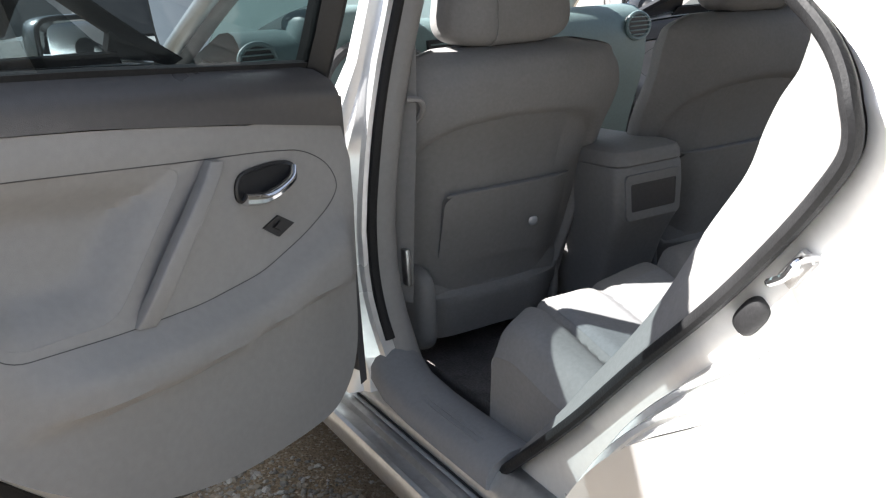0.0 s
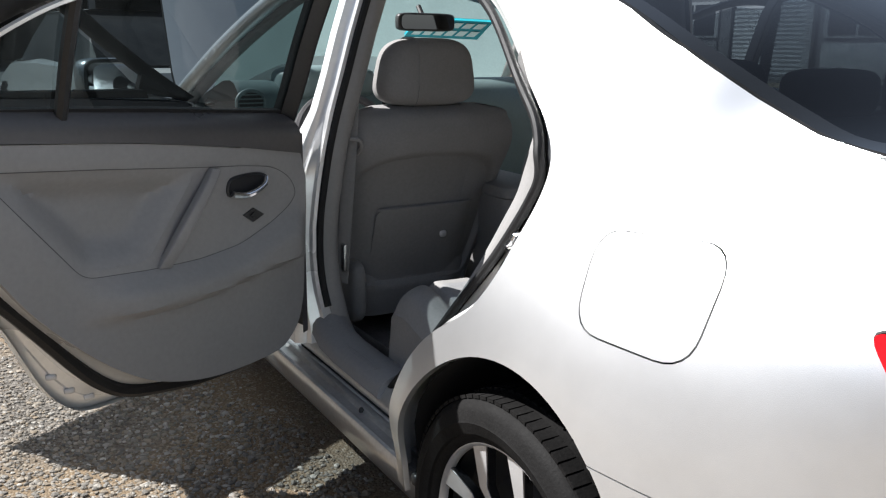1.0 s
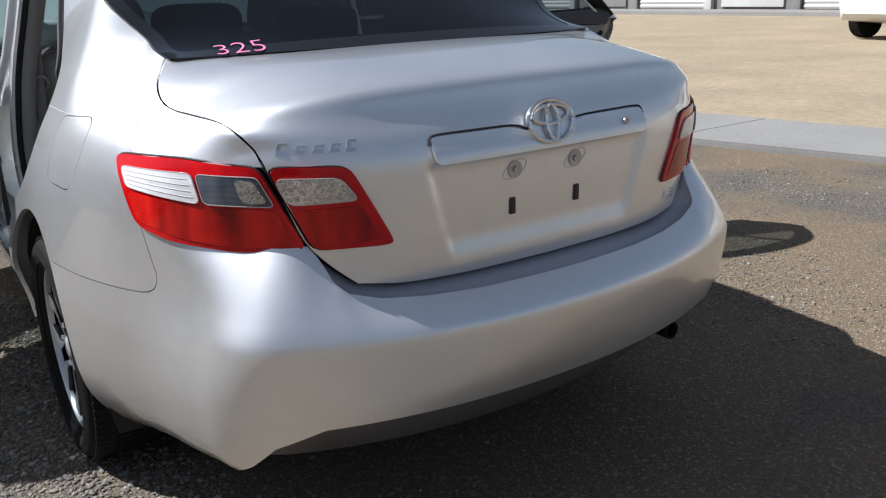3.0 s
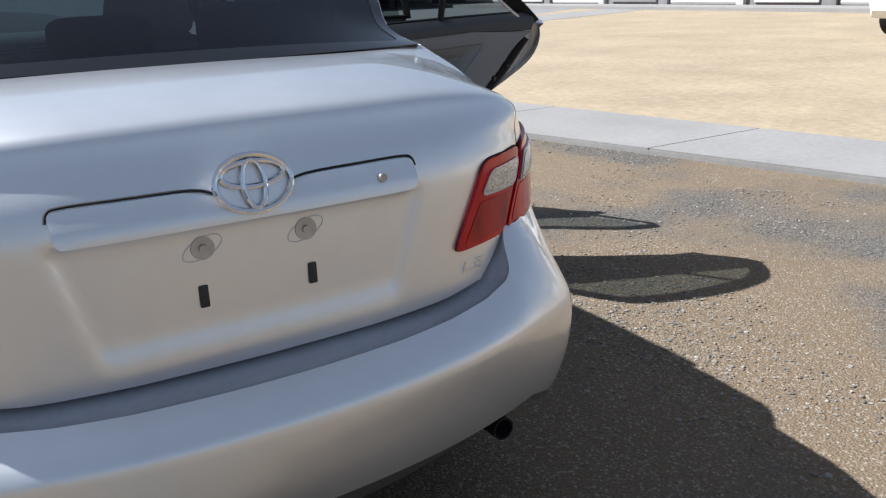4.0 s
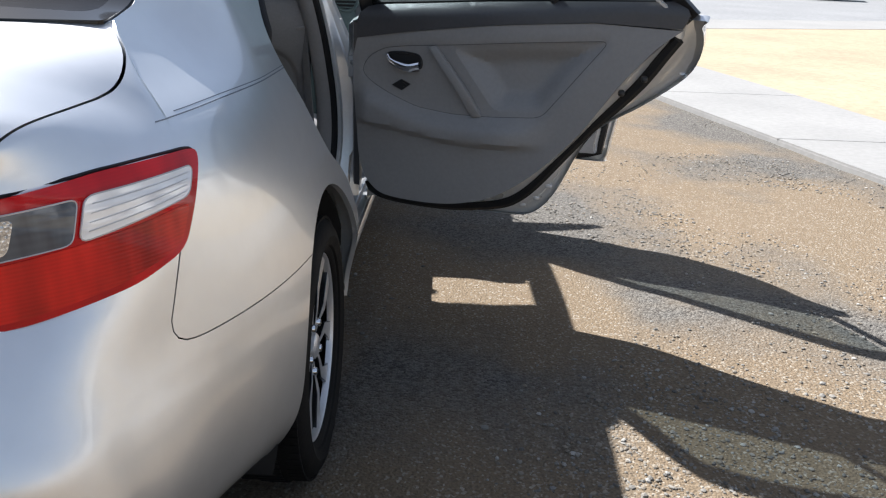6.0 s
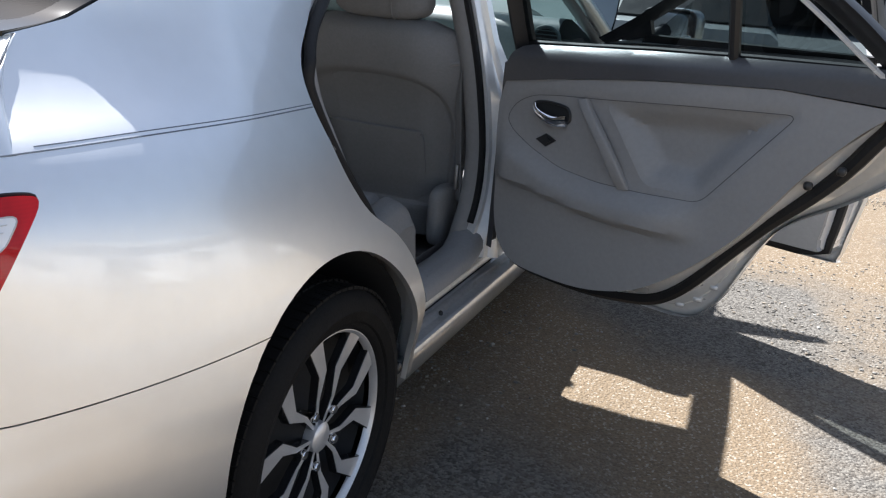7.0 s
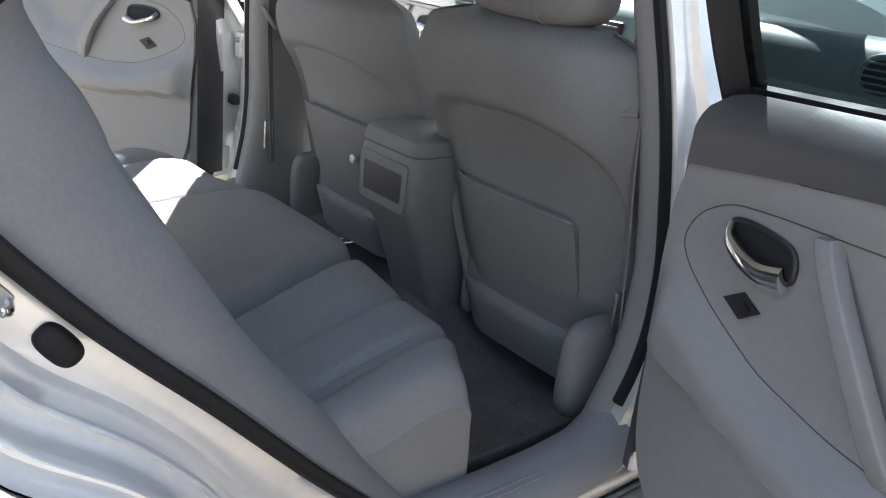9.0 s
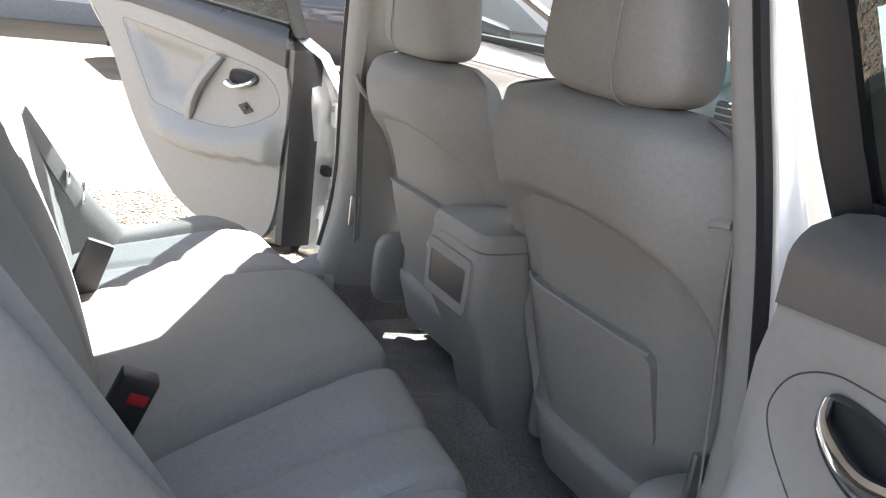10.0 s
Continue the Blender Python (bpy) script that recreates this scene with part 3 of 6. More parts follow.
# the lid's edge in space, from the rear window's corner round the shoulder and down the tail
gap_pts = [(0.0, 0.605, -0.433, 1.055), (0.03, 0.622, -0.461, 1.038), (0.06, 0.640, -0.489, 1.021), (0.095, 0.652, -0.52, 1.004), (0.13, 0.657, -0.55, 0.988), (0.165, 0.654, -0.577, 0.976),
           (0.20, 0.647, -0.604, 0.970), (0.255, 0.639, -0.646, 0.967), (0.31, 0.632, -0.69, 0.965), (0.355, 0.625, -0.732, 0.963), (0.395, 0.618, -0.765, 0.959), (0.435, 0.610, -0.794, 0.950), (0.465, 0.602, -0.813, 0.938)]
for _i in range(16):
    _v = 0.50 + _i * (lid_v(0.65) - 0.50) / 15
    _p = lid_free(TAIL_EDGE(_v), _v)
    gap_pts.append((_v, _p.x, body(by_x(_p.x, _p.z), _p.z).y, _p.z))
LID_EDGE, LID_GY, LID_GZ = (curve([(p[0], p[k]) for p in gap_pts]) for k in (1, 2, 3))


def lid(x, v):
    """The lid's surface, drawn to its edge at both sides."""
    p = lid_free(x, v)
    e = LID_EDGE(v)
    q = lid_free(e, v)
    t = max(0.0, (abs(x) - 0.30) / (e - 0.30))
    return p + Vector((0, (LID_GY(v) - q.y) * t * t, (LID_GZ(v) - q.z) * t ** 2.4))


lid_right = [(LID_EDGE(v), v) for v in [i * lid_v(0.65) / 40 for i in range(41)]]
lid_bottom = [(0.415, lid_v(0.641)), (0.36, lid_v(0.636)), (0.2, lid_v(0.631)), (0.0, lid_v(0.629)), (-0.2, lid_v(0.631)), (-0.36, lid_v(0.636)), (-0.415, lid_v(0.641))]
lid_poly = lid_right + lid_bottom + [(-x, v) for x, v in lid_right[::-1]]
boot = part("boot_lid", sheet(lid_poly, lid, 0.011, (0, -0.5, 0.6), 0.014), PAINT, car, "silver boot lid with a lipped trailing edge")


def on_lid(x, z, out=0.0):
    return lid(x, lid_v(z)) + Vector((0, -out, 0))


# grip strip over the plate, with its lock
grip = rounded([(-0.284, 0.862), (0.284, 0.862), (0.286, 0.912), (0.10, 0.913), (0.055, 0.900), (-0.055, 0.900), (-0.10, 0.913), (-0.286, 0.912)], 0.014)
part("grip_strip", sheet(grip, lambda x, z: on_lid(x, z, 0.006 + 0.008 * smooth((0.905 - z) / 0.03)) - Vector((0, recess(x, z) * 1.0, 0)), 0.01, (0, -0.5, 0.6), 0.03), PAINT, boot, "silver grip strip over the plate recess")
for sg in (-1, 1):
    part("grip_groove", tube(spline([on_lid(sg * x, z, 0.0035) for x, z in [(0.055, 0.903), (0.09, 0.914), (0.2, 0.9165), (0.268, 0.916), (0.284, 0.911), (0.2885, 0.898)]], 4), 0.0022, 5), DARK, boot, "dark groove over the grip")
part("lock", lathe([(0.0, 0.000), (0.003, 0.000), (0.004, 0.001), (0.0065, 0.0012), (0.0075, 0.0), (0.0075, -0.006)], (0, 0, 0), 1, 20), BAREMETAL, boot)
lock = bpy.data.objects["lock"]
lock.matrix_local = Matrix.Translation(on_lid(0.217, 0.890, 0.016)) @ Matrix.Rotation(radians(-90), 4, "Z")
for i, (x, z) in enumerate([(-0.089, 0.748), (0.089, 0.748)]):
    part("plate_slot", block(on_lid(x, z, 0.001), (0.015, 0.006, 0.036), 0.003), BLACKPLASTIC, boot, "black plate fixing slot")
for x, z in [(-0.083, 0.824), (0.083, 0.824)]:
    s = part("plate_screw", lathe([(0.0, 0.004), (0.006, 0.004), (0.0065, 0.0), (0.018, 0.0005), (0.0185, -0.003)], (0, 0, 0), 1, 20), BAREMETAL, boot)
    s.matrix_local = Matrix.Translation(on_lid(x, z, 0.002)) @ Matrix.Rotation(radians(-90), 4, "Z")
    part("plate_smudge", tube([on_lid(x + 0.028 * math.cos(t) * 1.1, z + 0.016 * math.sin(t) + 0.01 * math.cos(t), 0.0005) for t in (2 * math.pi * j / 24 for j in range(24))], 0.0009, 6, True), PALESTRIPE, boot, "worn ring mark round the plate screw")

# badge: plain chrome ovals
def badge_at(x, z, out):
    """A point of the badge, which leans with the lid."""
    return Vector((x, on_lid(0, 0.915).y - 0.011 - out + 0.30 * (z - 0.915), z))


def oval(cx, cz, rx, rz, r, out, name):
    part(name, tube([badge_at(cx + rx * math.cos(t), cz + rz * math.sin(t), out) for t in (2 * math.pi * j / 48 for j in range(48))], r, 8, True), CHROME, boot, "chrome oval badge ring")


oval(0, 0.915, 0.059, 0.041, 0.0050, 0.0085, "badge_ring")
oval(0, 0.928, 0.048, 0.018, 0.0044, 0.0085, "badge_ring")
oval(0, 0.914, 0.017, 0.034, 0.0042, 0.0105, "badge_ring")
part("badge_plate", sheet([(0.056 * math.cos(t), 0.915 + 0.039 * math.sin(t)) for t in (2 * math.pi * j / 32 for j in range(32))], lambda x, z: badge_at(x, z, 0.003), 0.012, CORE, 0.02), PAINT, boot)
# plain chrome marks in place of lettering
for i in range(5):
    x0 = -0.560 + i * 0.0285
    h = 0.021 if i in (0, 4) else 0.015
    zc = 0.912 + (0.002 if i in (0, 4) else 0)
    bar = 0.0065
    pts = [(x0, zc - h / 2), (x0 + 0.018, zc - h / 2), (x0 + 0.0195, zc - h / 2 + bar), (x0 + 0.009, zc - h / 2 + bar), (x0 + 0.012, zc + h / 2 - bar * 0.6), (x0 + 0.022, zc + h / 2 - bar * 0.6), (x0 + 0.024, zc + h / 2), (x0 + 0.0075, zc + h / 2)]
    part("model_mark", sheet(rounded(pts, 0.0012, 2), lambda x, z: on_lid(x, z, 0.0020), 0.01, CORE, 0.003), MARK, boot, "plain chrome model mark")
for k, strokes in enumerate([[(0.0, 0.0, 0.005, 1.0), (0.0, 0.0, 0.021, 0.2)], [(0.0, 0.0, 0.020, 0.2), (0.0, 0.4, 0.018, 0.6), (0.0, 0.8, 0.020, 1.0)]]):
    for xa, fa, xb, fb in strokes:
        x0, za, zb = 0.392 + 0.029 * k, 0.677 + 0.019 * fa, 0.677 + 0.019 * fb
        pts = [(x0 + xa + 0.006 * fa, za), (x0 + xb + 0.006 * fa, za), (x0 + xb + 0.006 * fb, zb), (x0 + xa + 0.006 * fb, zb)]
        part("trim_mark", sheet(pts, lambda x, z: on_lid(x, z, 0.0022), 0.01, CORE, 0.003), MARK, boot, "plain chrome trim mark")

# ---------- quarter panels ----------
GLASS_EDGE = [(-0.445, 1.054), (-0.345, 1.072), (-0.30, 1.089), (-0.25, 1.114), (-0.20, 1.145), (-0.14, 1.178), (0.0, 1.238), (0.075, 1.265), (0.19, 1.318), (0.30, 1.368)]
ARCH_C, ARCH_RY, ARCH_RZ = (-0.029, 0.325), 0.341, 0.364
OPEN_EDGE = [(0.62, 1.362), (0.50, 1.325), (0.385, 1.268), (0.205, 1.147), (0.11, 1.062), (0.062, 1.02), (0.038, 0.98), (0.034, 0.93), (0.046, 0.865), (0.068, 0.80), (0.115, 0.735), (0.205, 0.672), (0.268, 0.60), (0.315, 0.50), (0.345, 0.40), (0.355, 0.30)]


def arch(t):
    """The wheel arch, t degrees from the front round over the top."""
    return ARCH_C[0] + ARCH_RY * math.cos(radians(t)), ARCH_C[1] + ARCH_RZ * math.sin(radians(t))


for sx in (-1, 1):
    name_side = "left" if sx < 0 else "right"
    # the shoulder beside the lid: a strip from a line on the body up to the lid's edge
    shoulder, edge_sz = [], []
    for i in range(91):
        v = i * lid_v(0.884) / 90
        g = lid(LID_EDGE(v) + 0.004, v)
        drop = 0.075 * smooth(v / 0.17) * smooth((lid_v(0.884) - v) / 0.12)
        z = g.z - drop
        s = by_y(g.y, z)
        k0 = body(s, z)
        if i == 90:
            k0 = g
        t0 = (body(s, z + 0.004) - body(s, z)).normalized()
        t1 = (lid(LID_EDGE(v) - 0.03, v) - g).normalized()
        ln = (g - k0).length
        edge_sz.append((s, z))
        col = []
        for j in range(9):
            u = j / 8
            h00, h10, h01, h11 = 2 * u ** 3 - 3 * u * u + 1, u ** 3 - 2 * u * u + u, -2 * u ** 3 + 3 * u * u, u ** 3 - u * u
            q = k0 * h00 + t0 * (ln * h10) + g * h01 + t1 * (ln * h11)
            col.append(Vector((sx * q.x, q.y, q.z)))
        shoulder.append(col)
    glass_edge = [(by_y(y, z), z) for y, z in GLASS_EDGE]
    rail = [(by_y(0.62, 1.392), 1.392)]
    opening = [(by_y(y, z), z) for y, z in [tuple(p) for p in spline([(*p,) for p in OPEN_EDGE], 4)]]
    lower = [(by_y(*arch(t)), arch(t)[1]) for t in range(-4, 124, 4)]
    seam = [(by_y(y, z), z) for y, z in SEAM]
    tail_side = [(by_y(y, z), z) for y, z in SEAM_TURN] + [(by_y(-0.625, 0.765), 0.765), (by_y(-0.585, 0.83), 0.83), (by_y(-0.56, 0.878), 0.878)]
    tail_top = [(by_y(-0.60, 0.886), 0.886), (by_x(0.66, 0.888), 0.888)]
    poly = opening + lower + seam + tail_side + tail_top + edge_sz[::-1] + glass_edge + rail
    fuel = rounded([(by_y(y, z), z) for y, z in [(-0.125, 0.925), (-0.345, 0.940), (-0.350, 0.785), (-0.145, 0.783)]], 0.05, 6)
    holes = [fuel] if sx < 0 else []
    qbm = sheet(poly, lambda s, z: body(s, z, sx), 0.013, CORE, 0.012, holes)
    strip = loft(shoulder)
    if sum(f.normal.z for f in strip.faces) < 0:
        bmesh.ops.reverse_faces(strip, faces=strip.faces)
    add(qbm, strip)
    bmesh.ops.remove_doubles(qbm, verts=qbm.verts, dist=0.0008)
    quarter = part("quarter_panel", qbm, PAINT, car, "silver rear quarter panel with the wheel arch")
    if sx < 0:
        flap = rounded([(by_y(y, z), z) for y, z in [(-0.1275, 0.9231), (-0.3425, 0.9381), (-0.3475, 0.7873), (-0.1476, 0.7855)]], 0.048, 6)
        part("fuel_flap", sheet(flap, lambda s, z: body(s, z, sx), 0.012, CORE, 0.012), PAINT, quarter, "closed silver fuel flap")
    # twin pinstripes
    skin_tree = BVHTree.FromPolygons([v.co.copy() for v in quarter.data.vertices], [tuple(p.vertices) for p in quarter.data.polygons])

    def on_quarter(y, z):
        hit = skin_tree.ray_cast(Vector((sx * 2, y, z)), Vector((-sx, 0, 0)))[0]
        return hit if hit else body(by_y(y, z), z, sx)

    for dz in (0.0, 0.0052) if sx > 0 else (0.0,):
        part("pinstripe", tube([on_quarter(y, 0.931 + dz) for y in [0.03 - i * 0.02 for i in range(31 if sx > 0 and not dz else 28 if sx > 0 else 12)]], (0.0009 if dz else 0.0012) if sx > 0 else 0.0009, 5), PINSTRIPE if sx > 0 else PALESTRIPE, quarter, "thin dark pinstripe" if sx > 0 else "thin pale pinstripe")
    # tail lamp: outer half on the quarter, inner half on the lid
    def lens(pts, name, mat, parent, lab, fn, step=0.012, rim=0.012, r=0.012):
        return part(name, sheet(rounded(pts, r), fn, step, CORE, rim), mat, parent, lab)

    def outer_fn(off):
        def f(s, z):
            p = body(s, z, sx)
            q = body(s + 0.004, z, sx)
            n = Vector((q.y - p.y, -(q.x - p.x), 0)) * sx
            return p + n.normalized() * off
        return f

    def inner_fn(off):
        return lambda x, z: Vector((sx * x, on_lid(x, z).y - off, z))

    oc = [(by_y(-0.535, 0.887), 0.887), (by_y(-0.56, 0.893), 0.893), (by_x(0.68, 0.897), 0.897), (by_x(0.586, 0.884), 0.884), (by_x(0.522, 0.727), 0.727), (by_x(0.62, 0.727), 0.727), (by_x(0.715, 0.742), 0.742), (by_y(-0.625, 0.765), 0.765)]
    lamp = lens(oc, "tail_lamp", REDLENS, car, "red and clear rear lamp", outer_fn(0.008), r=0.02)
    def window(pts, name, mat, parent, lab, fn, r):
        pane = lens(pts, name, mat, parent, lab, fn(0.0115), r=r)
        part("lens_rim", tube([fn(0.0112)(a, z) for a, z in dense(rounded(pts, r), 0.012)], 0.0011, 5, True), LENSRIM, pane, "pale moulded rim")
        return pane

    oclear = [(by_y(-0.568, 0.873), 0.873), (by_x(0.672, 0.873), 0.873), (by_x(0.668, 0.818), 0.818), (by_y(-0.597, 0.836), 0.836)]
    pane = window(oclear, "clear_lens", CLEARLENS, lamp, "clear reflector window", outer_fn, 0.012)
    for k in range(4):
        f = 0.2 + 0.2 * k
        ends = [Vector(oclear[0]).lerp(Vector(oclear[3]), f), Vector(oclear[1]).lerp(Vector(oclear[2]), f)]
        part("lens_rib", tube([outer_fn(0.0118)(*ends[0].lerp(ends[1], 0.06 + 0.08 * i)) for i in range(12)], 0.0007, 5), LENSLINE, pane, "thin grey rib behind the lens")
    osmoke = [(by_x(0.667, 0.872), 0.872), (by_x(0.588, 0.868), 0.868), (by_x(0.567, 0.813), 0.813), (by_x(0.663, 0.818), 0.818)]
    pane = window(osmoke, "indicator_lens", SMOKELENS, lamp, "smoky clear indicator window", outer_fn, 0.01)
    lens([(by_x(0.620, 0.864), 0.864), (by_x(0.594, 0.862), 0.862), (by_x(0.576, 0.820), 0.820), (by_x(0.612, 0.821), 0.821)], "reflector_bowl", CRYSTAL, pane, "faceted bright reflector", outer_fn(0.0125), r=0.01)
    odeep = [(by_y(-0.598, 0.826), 0.826), (by_x(0.567, 0.806), 0.806), (by_x(0.538, 0.737), 0.737), (by_x(0.62, 0.736), 0.736), (by_x(0.70, 0.749), 0.749), (by_y(-0.632, 0.773), 0.773)]
    lens(odeep, "inner_reflector", DEEPRED, lamp, "deep red inner reflector", outer_fn(0.0092), r=0.012)
    ic = [(0.579, 0.884), (0.449, 0.879), (0.372, 0.730), (0.378, 0.722), (0.515, 0.725)]
    lamp2 = lens(ic, "tail_lamp", REDLENS, boot, "red and clear inner rear lamp", inner_fn(0.008), r=0.022)
    iclear = [(0.570, 0.864), (0.466, 0.860), (0.436, 0.816), (0.551, 0.814)]
    window(iclear, "clear_lens", CRYSTAL, lamp2, "clear reversing window", inner_fn, 0.014)
    ideep = [(0.540, 0.803), (0.434, 0.806), (0.394, 0.736), (0.400, 0.732), (0.511, 0.735)]
    lens(ideep, "inner_reflector", DEEPRED, lamp2, "deep red inner reflector", inner_fn(0.0092), r=0.012)
    # thin black gasket round the lamp
    part("lamp_gasket", tube([outer_fn(0.001)(s, z) for s, z in rounded(oc, 0.02)], 0.0026, 6, True), RUBBER, lamp)
    part("lamp_gasket", tube([inner_fn(0.001)(x, z) for x, z in rounded(ic, 0.022)], 0.0024, 6, True), RUBBER, lamp2)

# ---------- rear bumper ----------
STEP_IN = [(0.512, 0.724), (0.490, 0.698), (0.462, 0.672), (0.428, 0.650), (0.372, 0.638), (0.30, 0.634), (0.2, 0.632), (0.0, 0.630)]
be = bumper_seam + [(by_x(x, z), z) for x, z in STEP_OUT[1:-1]]
bl = [(by_y(-0.55, 0.268), 0.225), (by_x(0.72, 0.272), 0.222), (by_x(0.67, 0.30), 0.238), (by_x(0.625, 0.32), 0.288), (by_x(0.58, 0.355), 0.350), (by_x(0.50, 0.388), 0.386), (by_x(0.2, 0.39), 0.390)]
half = be[::-1] + [(by_y(*arch(t)), arch(t)[1]) for t in range(128, 168, 4)] + [(by_y(y, z), z) for y, z in [(-0.369, 0.365), (-0.379, 0.318), (-0.395, 0.280), (-0.420, 0.252), (-0.46, 0.235)]] + bl
full = [(0, 0.616)] + half + [(0, 0.391)] + [(-s, z) for s, z in half[::-1]]
rear_bumper = part("rear_bumper", sheet(full, lambda s, z: bumper(abs(s), z, -1 if s < 0 else 1), 0.014, CORE, 0.014), PAINT, car, "silver rear bumper with a creased face")
# shelf on top and the underside, each with its shade put into the colour
so, si = spline(STEP_OUT, 5), spline(STEP_IN, 5)
so = [(p, q, 1) for p, q in zip(so, si)] + [(p, q, -1) for p, q in list(zip(so, si))[-2::-1]]
shelf_rows = []
for f in (0.0, 0.06, 0.25, 0.5, 0.75, 1.0):
    row = []
    for p, q, sg in so:
        out = bumper(by_x(p[0], p[1]), p[1])
        inn = on_lid(q[0], q[1]) + Vector((0, 0.03, -0.006))
        w = out.lerp(inn, f) + Vector((0, 0, -0.010 * math.sin(math.pi * min(1, f * 1.6 + 0.02)) ** 0.6 * smooth((0.72 - p[1]) / 0.06)))
        row.append(Vector((sg * w.x, w.y, w.z)))
    shelf_rows.append(row)
part("bumper_step", loft(shelf_rows), STEPSHADE, rear_bumper, "flat top step of the bumper")
# Body colour darkened to grey: the valance's shadow is in the material.
VALANCE = material("shaded_valance_paint", (0.10, 0.10, 0.105), 0.5, 0.2, 5, 0.1, 0.08)
under = []
for f in range(6):
    z = 0.400 - f * 0.028
    under.append([bumper(s, max(z, 0.2), 1).lerp(Vector((0, 0, z)), 0.012 + f * 0.010) + Vector((0, 0, 0)) for s in [-0.83 + 1.66 * j / 40 for j in range(41)]])
under = [[Vector((math.copysign(1, s) * abs(p.x) if s else 0, p.y, p.z)) for p, s in zip(row, [-0.83 + 1.66 * j / 40 for j in range(41)])] for row in under]
part("bumper_valance", loft(under), VALANCE, rear_bumper, "recessed lower valance, its shadow put into dark grey")
part("exhaust_tip", lathe([(0.0, -0.05), (0.020, -0.04), (0.022, 0.0), (0.025, 0.0), (0.025, -0.1)], (0, 0, 0), 1, 20), RUBBER, car, "black steel exhaust tip")
bpy.data.objects["exhaust_tip"].matrix_local = Matrix.Translation((0.52, -0.875, 0.280)) @ Matrix.Rotation(radians(-90), 4, "Z")

# black shell added to give the seams their shade, the boot floor and the car's underside
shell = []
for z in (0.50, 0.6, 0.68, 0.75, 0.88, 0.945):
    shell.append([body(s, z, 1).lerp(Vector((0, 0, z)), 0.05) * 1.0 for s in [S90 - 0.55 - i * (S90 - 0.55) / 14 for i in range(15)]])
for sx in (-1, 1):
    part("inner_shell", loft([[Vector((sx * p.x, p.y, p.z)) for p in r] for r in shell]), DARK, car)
part("underbody", block((0, 1.45, 0.22), (1.36, 3.9, 0.06), 0.02), DARK, car, "dark underbody")
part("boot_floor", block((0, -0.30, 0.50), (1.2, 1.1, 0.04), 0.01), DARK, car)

# ---------- roof, rear window, windscreen ----------
_ge = [body(by_y(y, z), z) for y, z in GLASS_EDGE]
_gl = [0.0]
for _p, _q in zip(_ge, _ge[1:]):
    _gl.append(_gl[-1] + (_q - _p).length)
GE = [curve([(l / _gl[-1], p[k]) for l, p in zip(_gl, _ge)]) for k in range(3)]


def rear_glass(a, v):
    """The rear window: a from side to side, v upward; its edge follows the quarter panels."""
    e = Vector((GE[0](v) - 0.004, GE[1](v) - 0.002, GE[2](v) + 0.001))
    c = Vector((0, -0.512 + 0.80 * v, 1.056 + 0.335 * v + 0.030 * math.sin(math.pi * v)))
    t = abs(a) ** 2.4
    return Vector((a * e.x, c.y + (e.y - c.y) * t, c.z + (e.z - c.z) * t))


gp = rounded([(-1, 0.0), (1, 0.0), (1, 1.0), (-1, 1.0)], 0.02)
gin = rounded([(-0.95, 0.05), (0.95, 0.05), (0.955, 0.95), (-0.955, 0.95)], 0.05)
window = part("rear_window", sheet(gin, rear_glass, 0.04, (0, 0, 0.5), 0.004), REARGLASS, car, "dark tinted rear window")
part("window_border", sheet(gp, lambda x, v: rear_glass(x, v) + Vector((0, -0.001, 0.0015)), 0.025, (0, 0, 0.5), 0.008, holes=[gin]), FRIT, window, "black printed border")
mark = bpy.data.curves.new("lot_mark", "FONT")
mark.body, mark.size, mark.extrude, mark.shear, mark.offset = "325", 0.10, 0.0006, 0.12, -0.0018
txt = new("lot_mark", mark)
dg = bpy.context.evaluated_depsgraph_get()
me = bpy.data.meshes.new_from_object(txt.evaluated_get(dg))
bpy.data.objects.remove(txt)
for vert in me.vertices:
    gx, gv = -0.848 + vert.co.x * 1.33, 0.0 + vert.co.y * 0.95 + vert.co.x * 0.06
    q = rear_glass(gx, gv)
    vert.co = q + Vector((0, -0.004 - vert.co.z, 0.004))
me.materials.append(PINK)
ob = new("lot_number", me)
ob.parent = window
tagged(ob, "handwritten pink number 325")


def roof(x, y):
    t = (y - 0.28) / 1.52
    a = abs(x) / 0.58
    return Vector((x, y, 1.392 + 0.078 * math.sin(math.pi * min(max(t * 0.86 + 0.07, 0), 1)) - 0.016 - 0.035 * a ** 3))


rp = [(-0.535, 0.29), (0.535, 0.29), (0.535, 0.6), (0.535, 1.2), (0.53, 1.79), (-0.53, 1.79), (-0.535, 1.2), (-0.535, 0.6)]
part("roof", sheet(rp, roof, 0.04, CORE, 0.02), PAINT, car, "silver roof")
part("headliner", sheet(rp, lambda x, y: roof(x, y) - Vector((0, 0, 0.035)), 0.05, CORE, 0.0, toward=True), HEADLINER, car, "light grey headliner")


def screen(x, v):
    a = abs(x) / 0.65
    return Vector((x, 2.50 - 0.73 * v - 0.16 * a * a, 0.95 + 0.455 * v - 0.02 * a * a + 0.02 * math.sin(math.pi * v)))


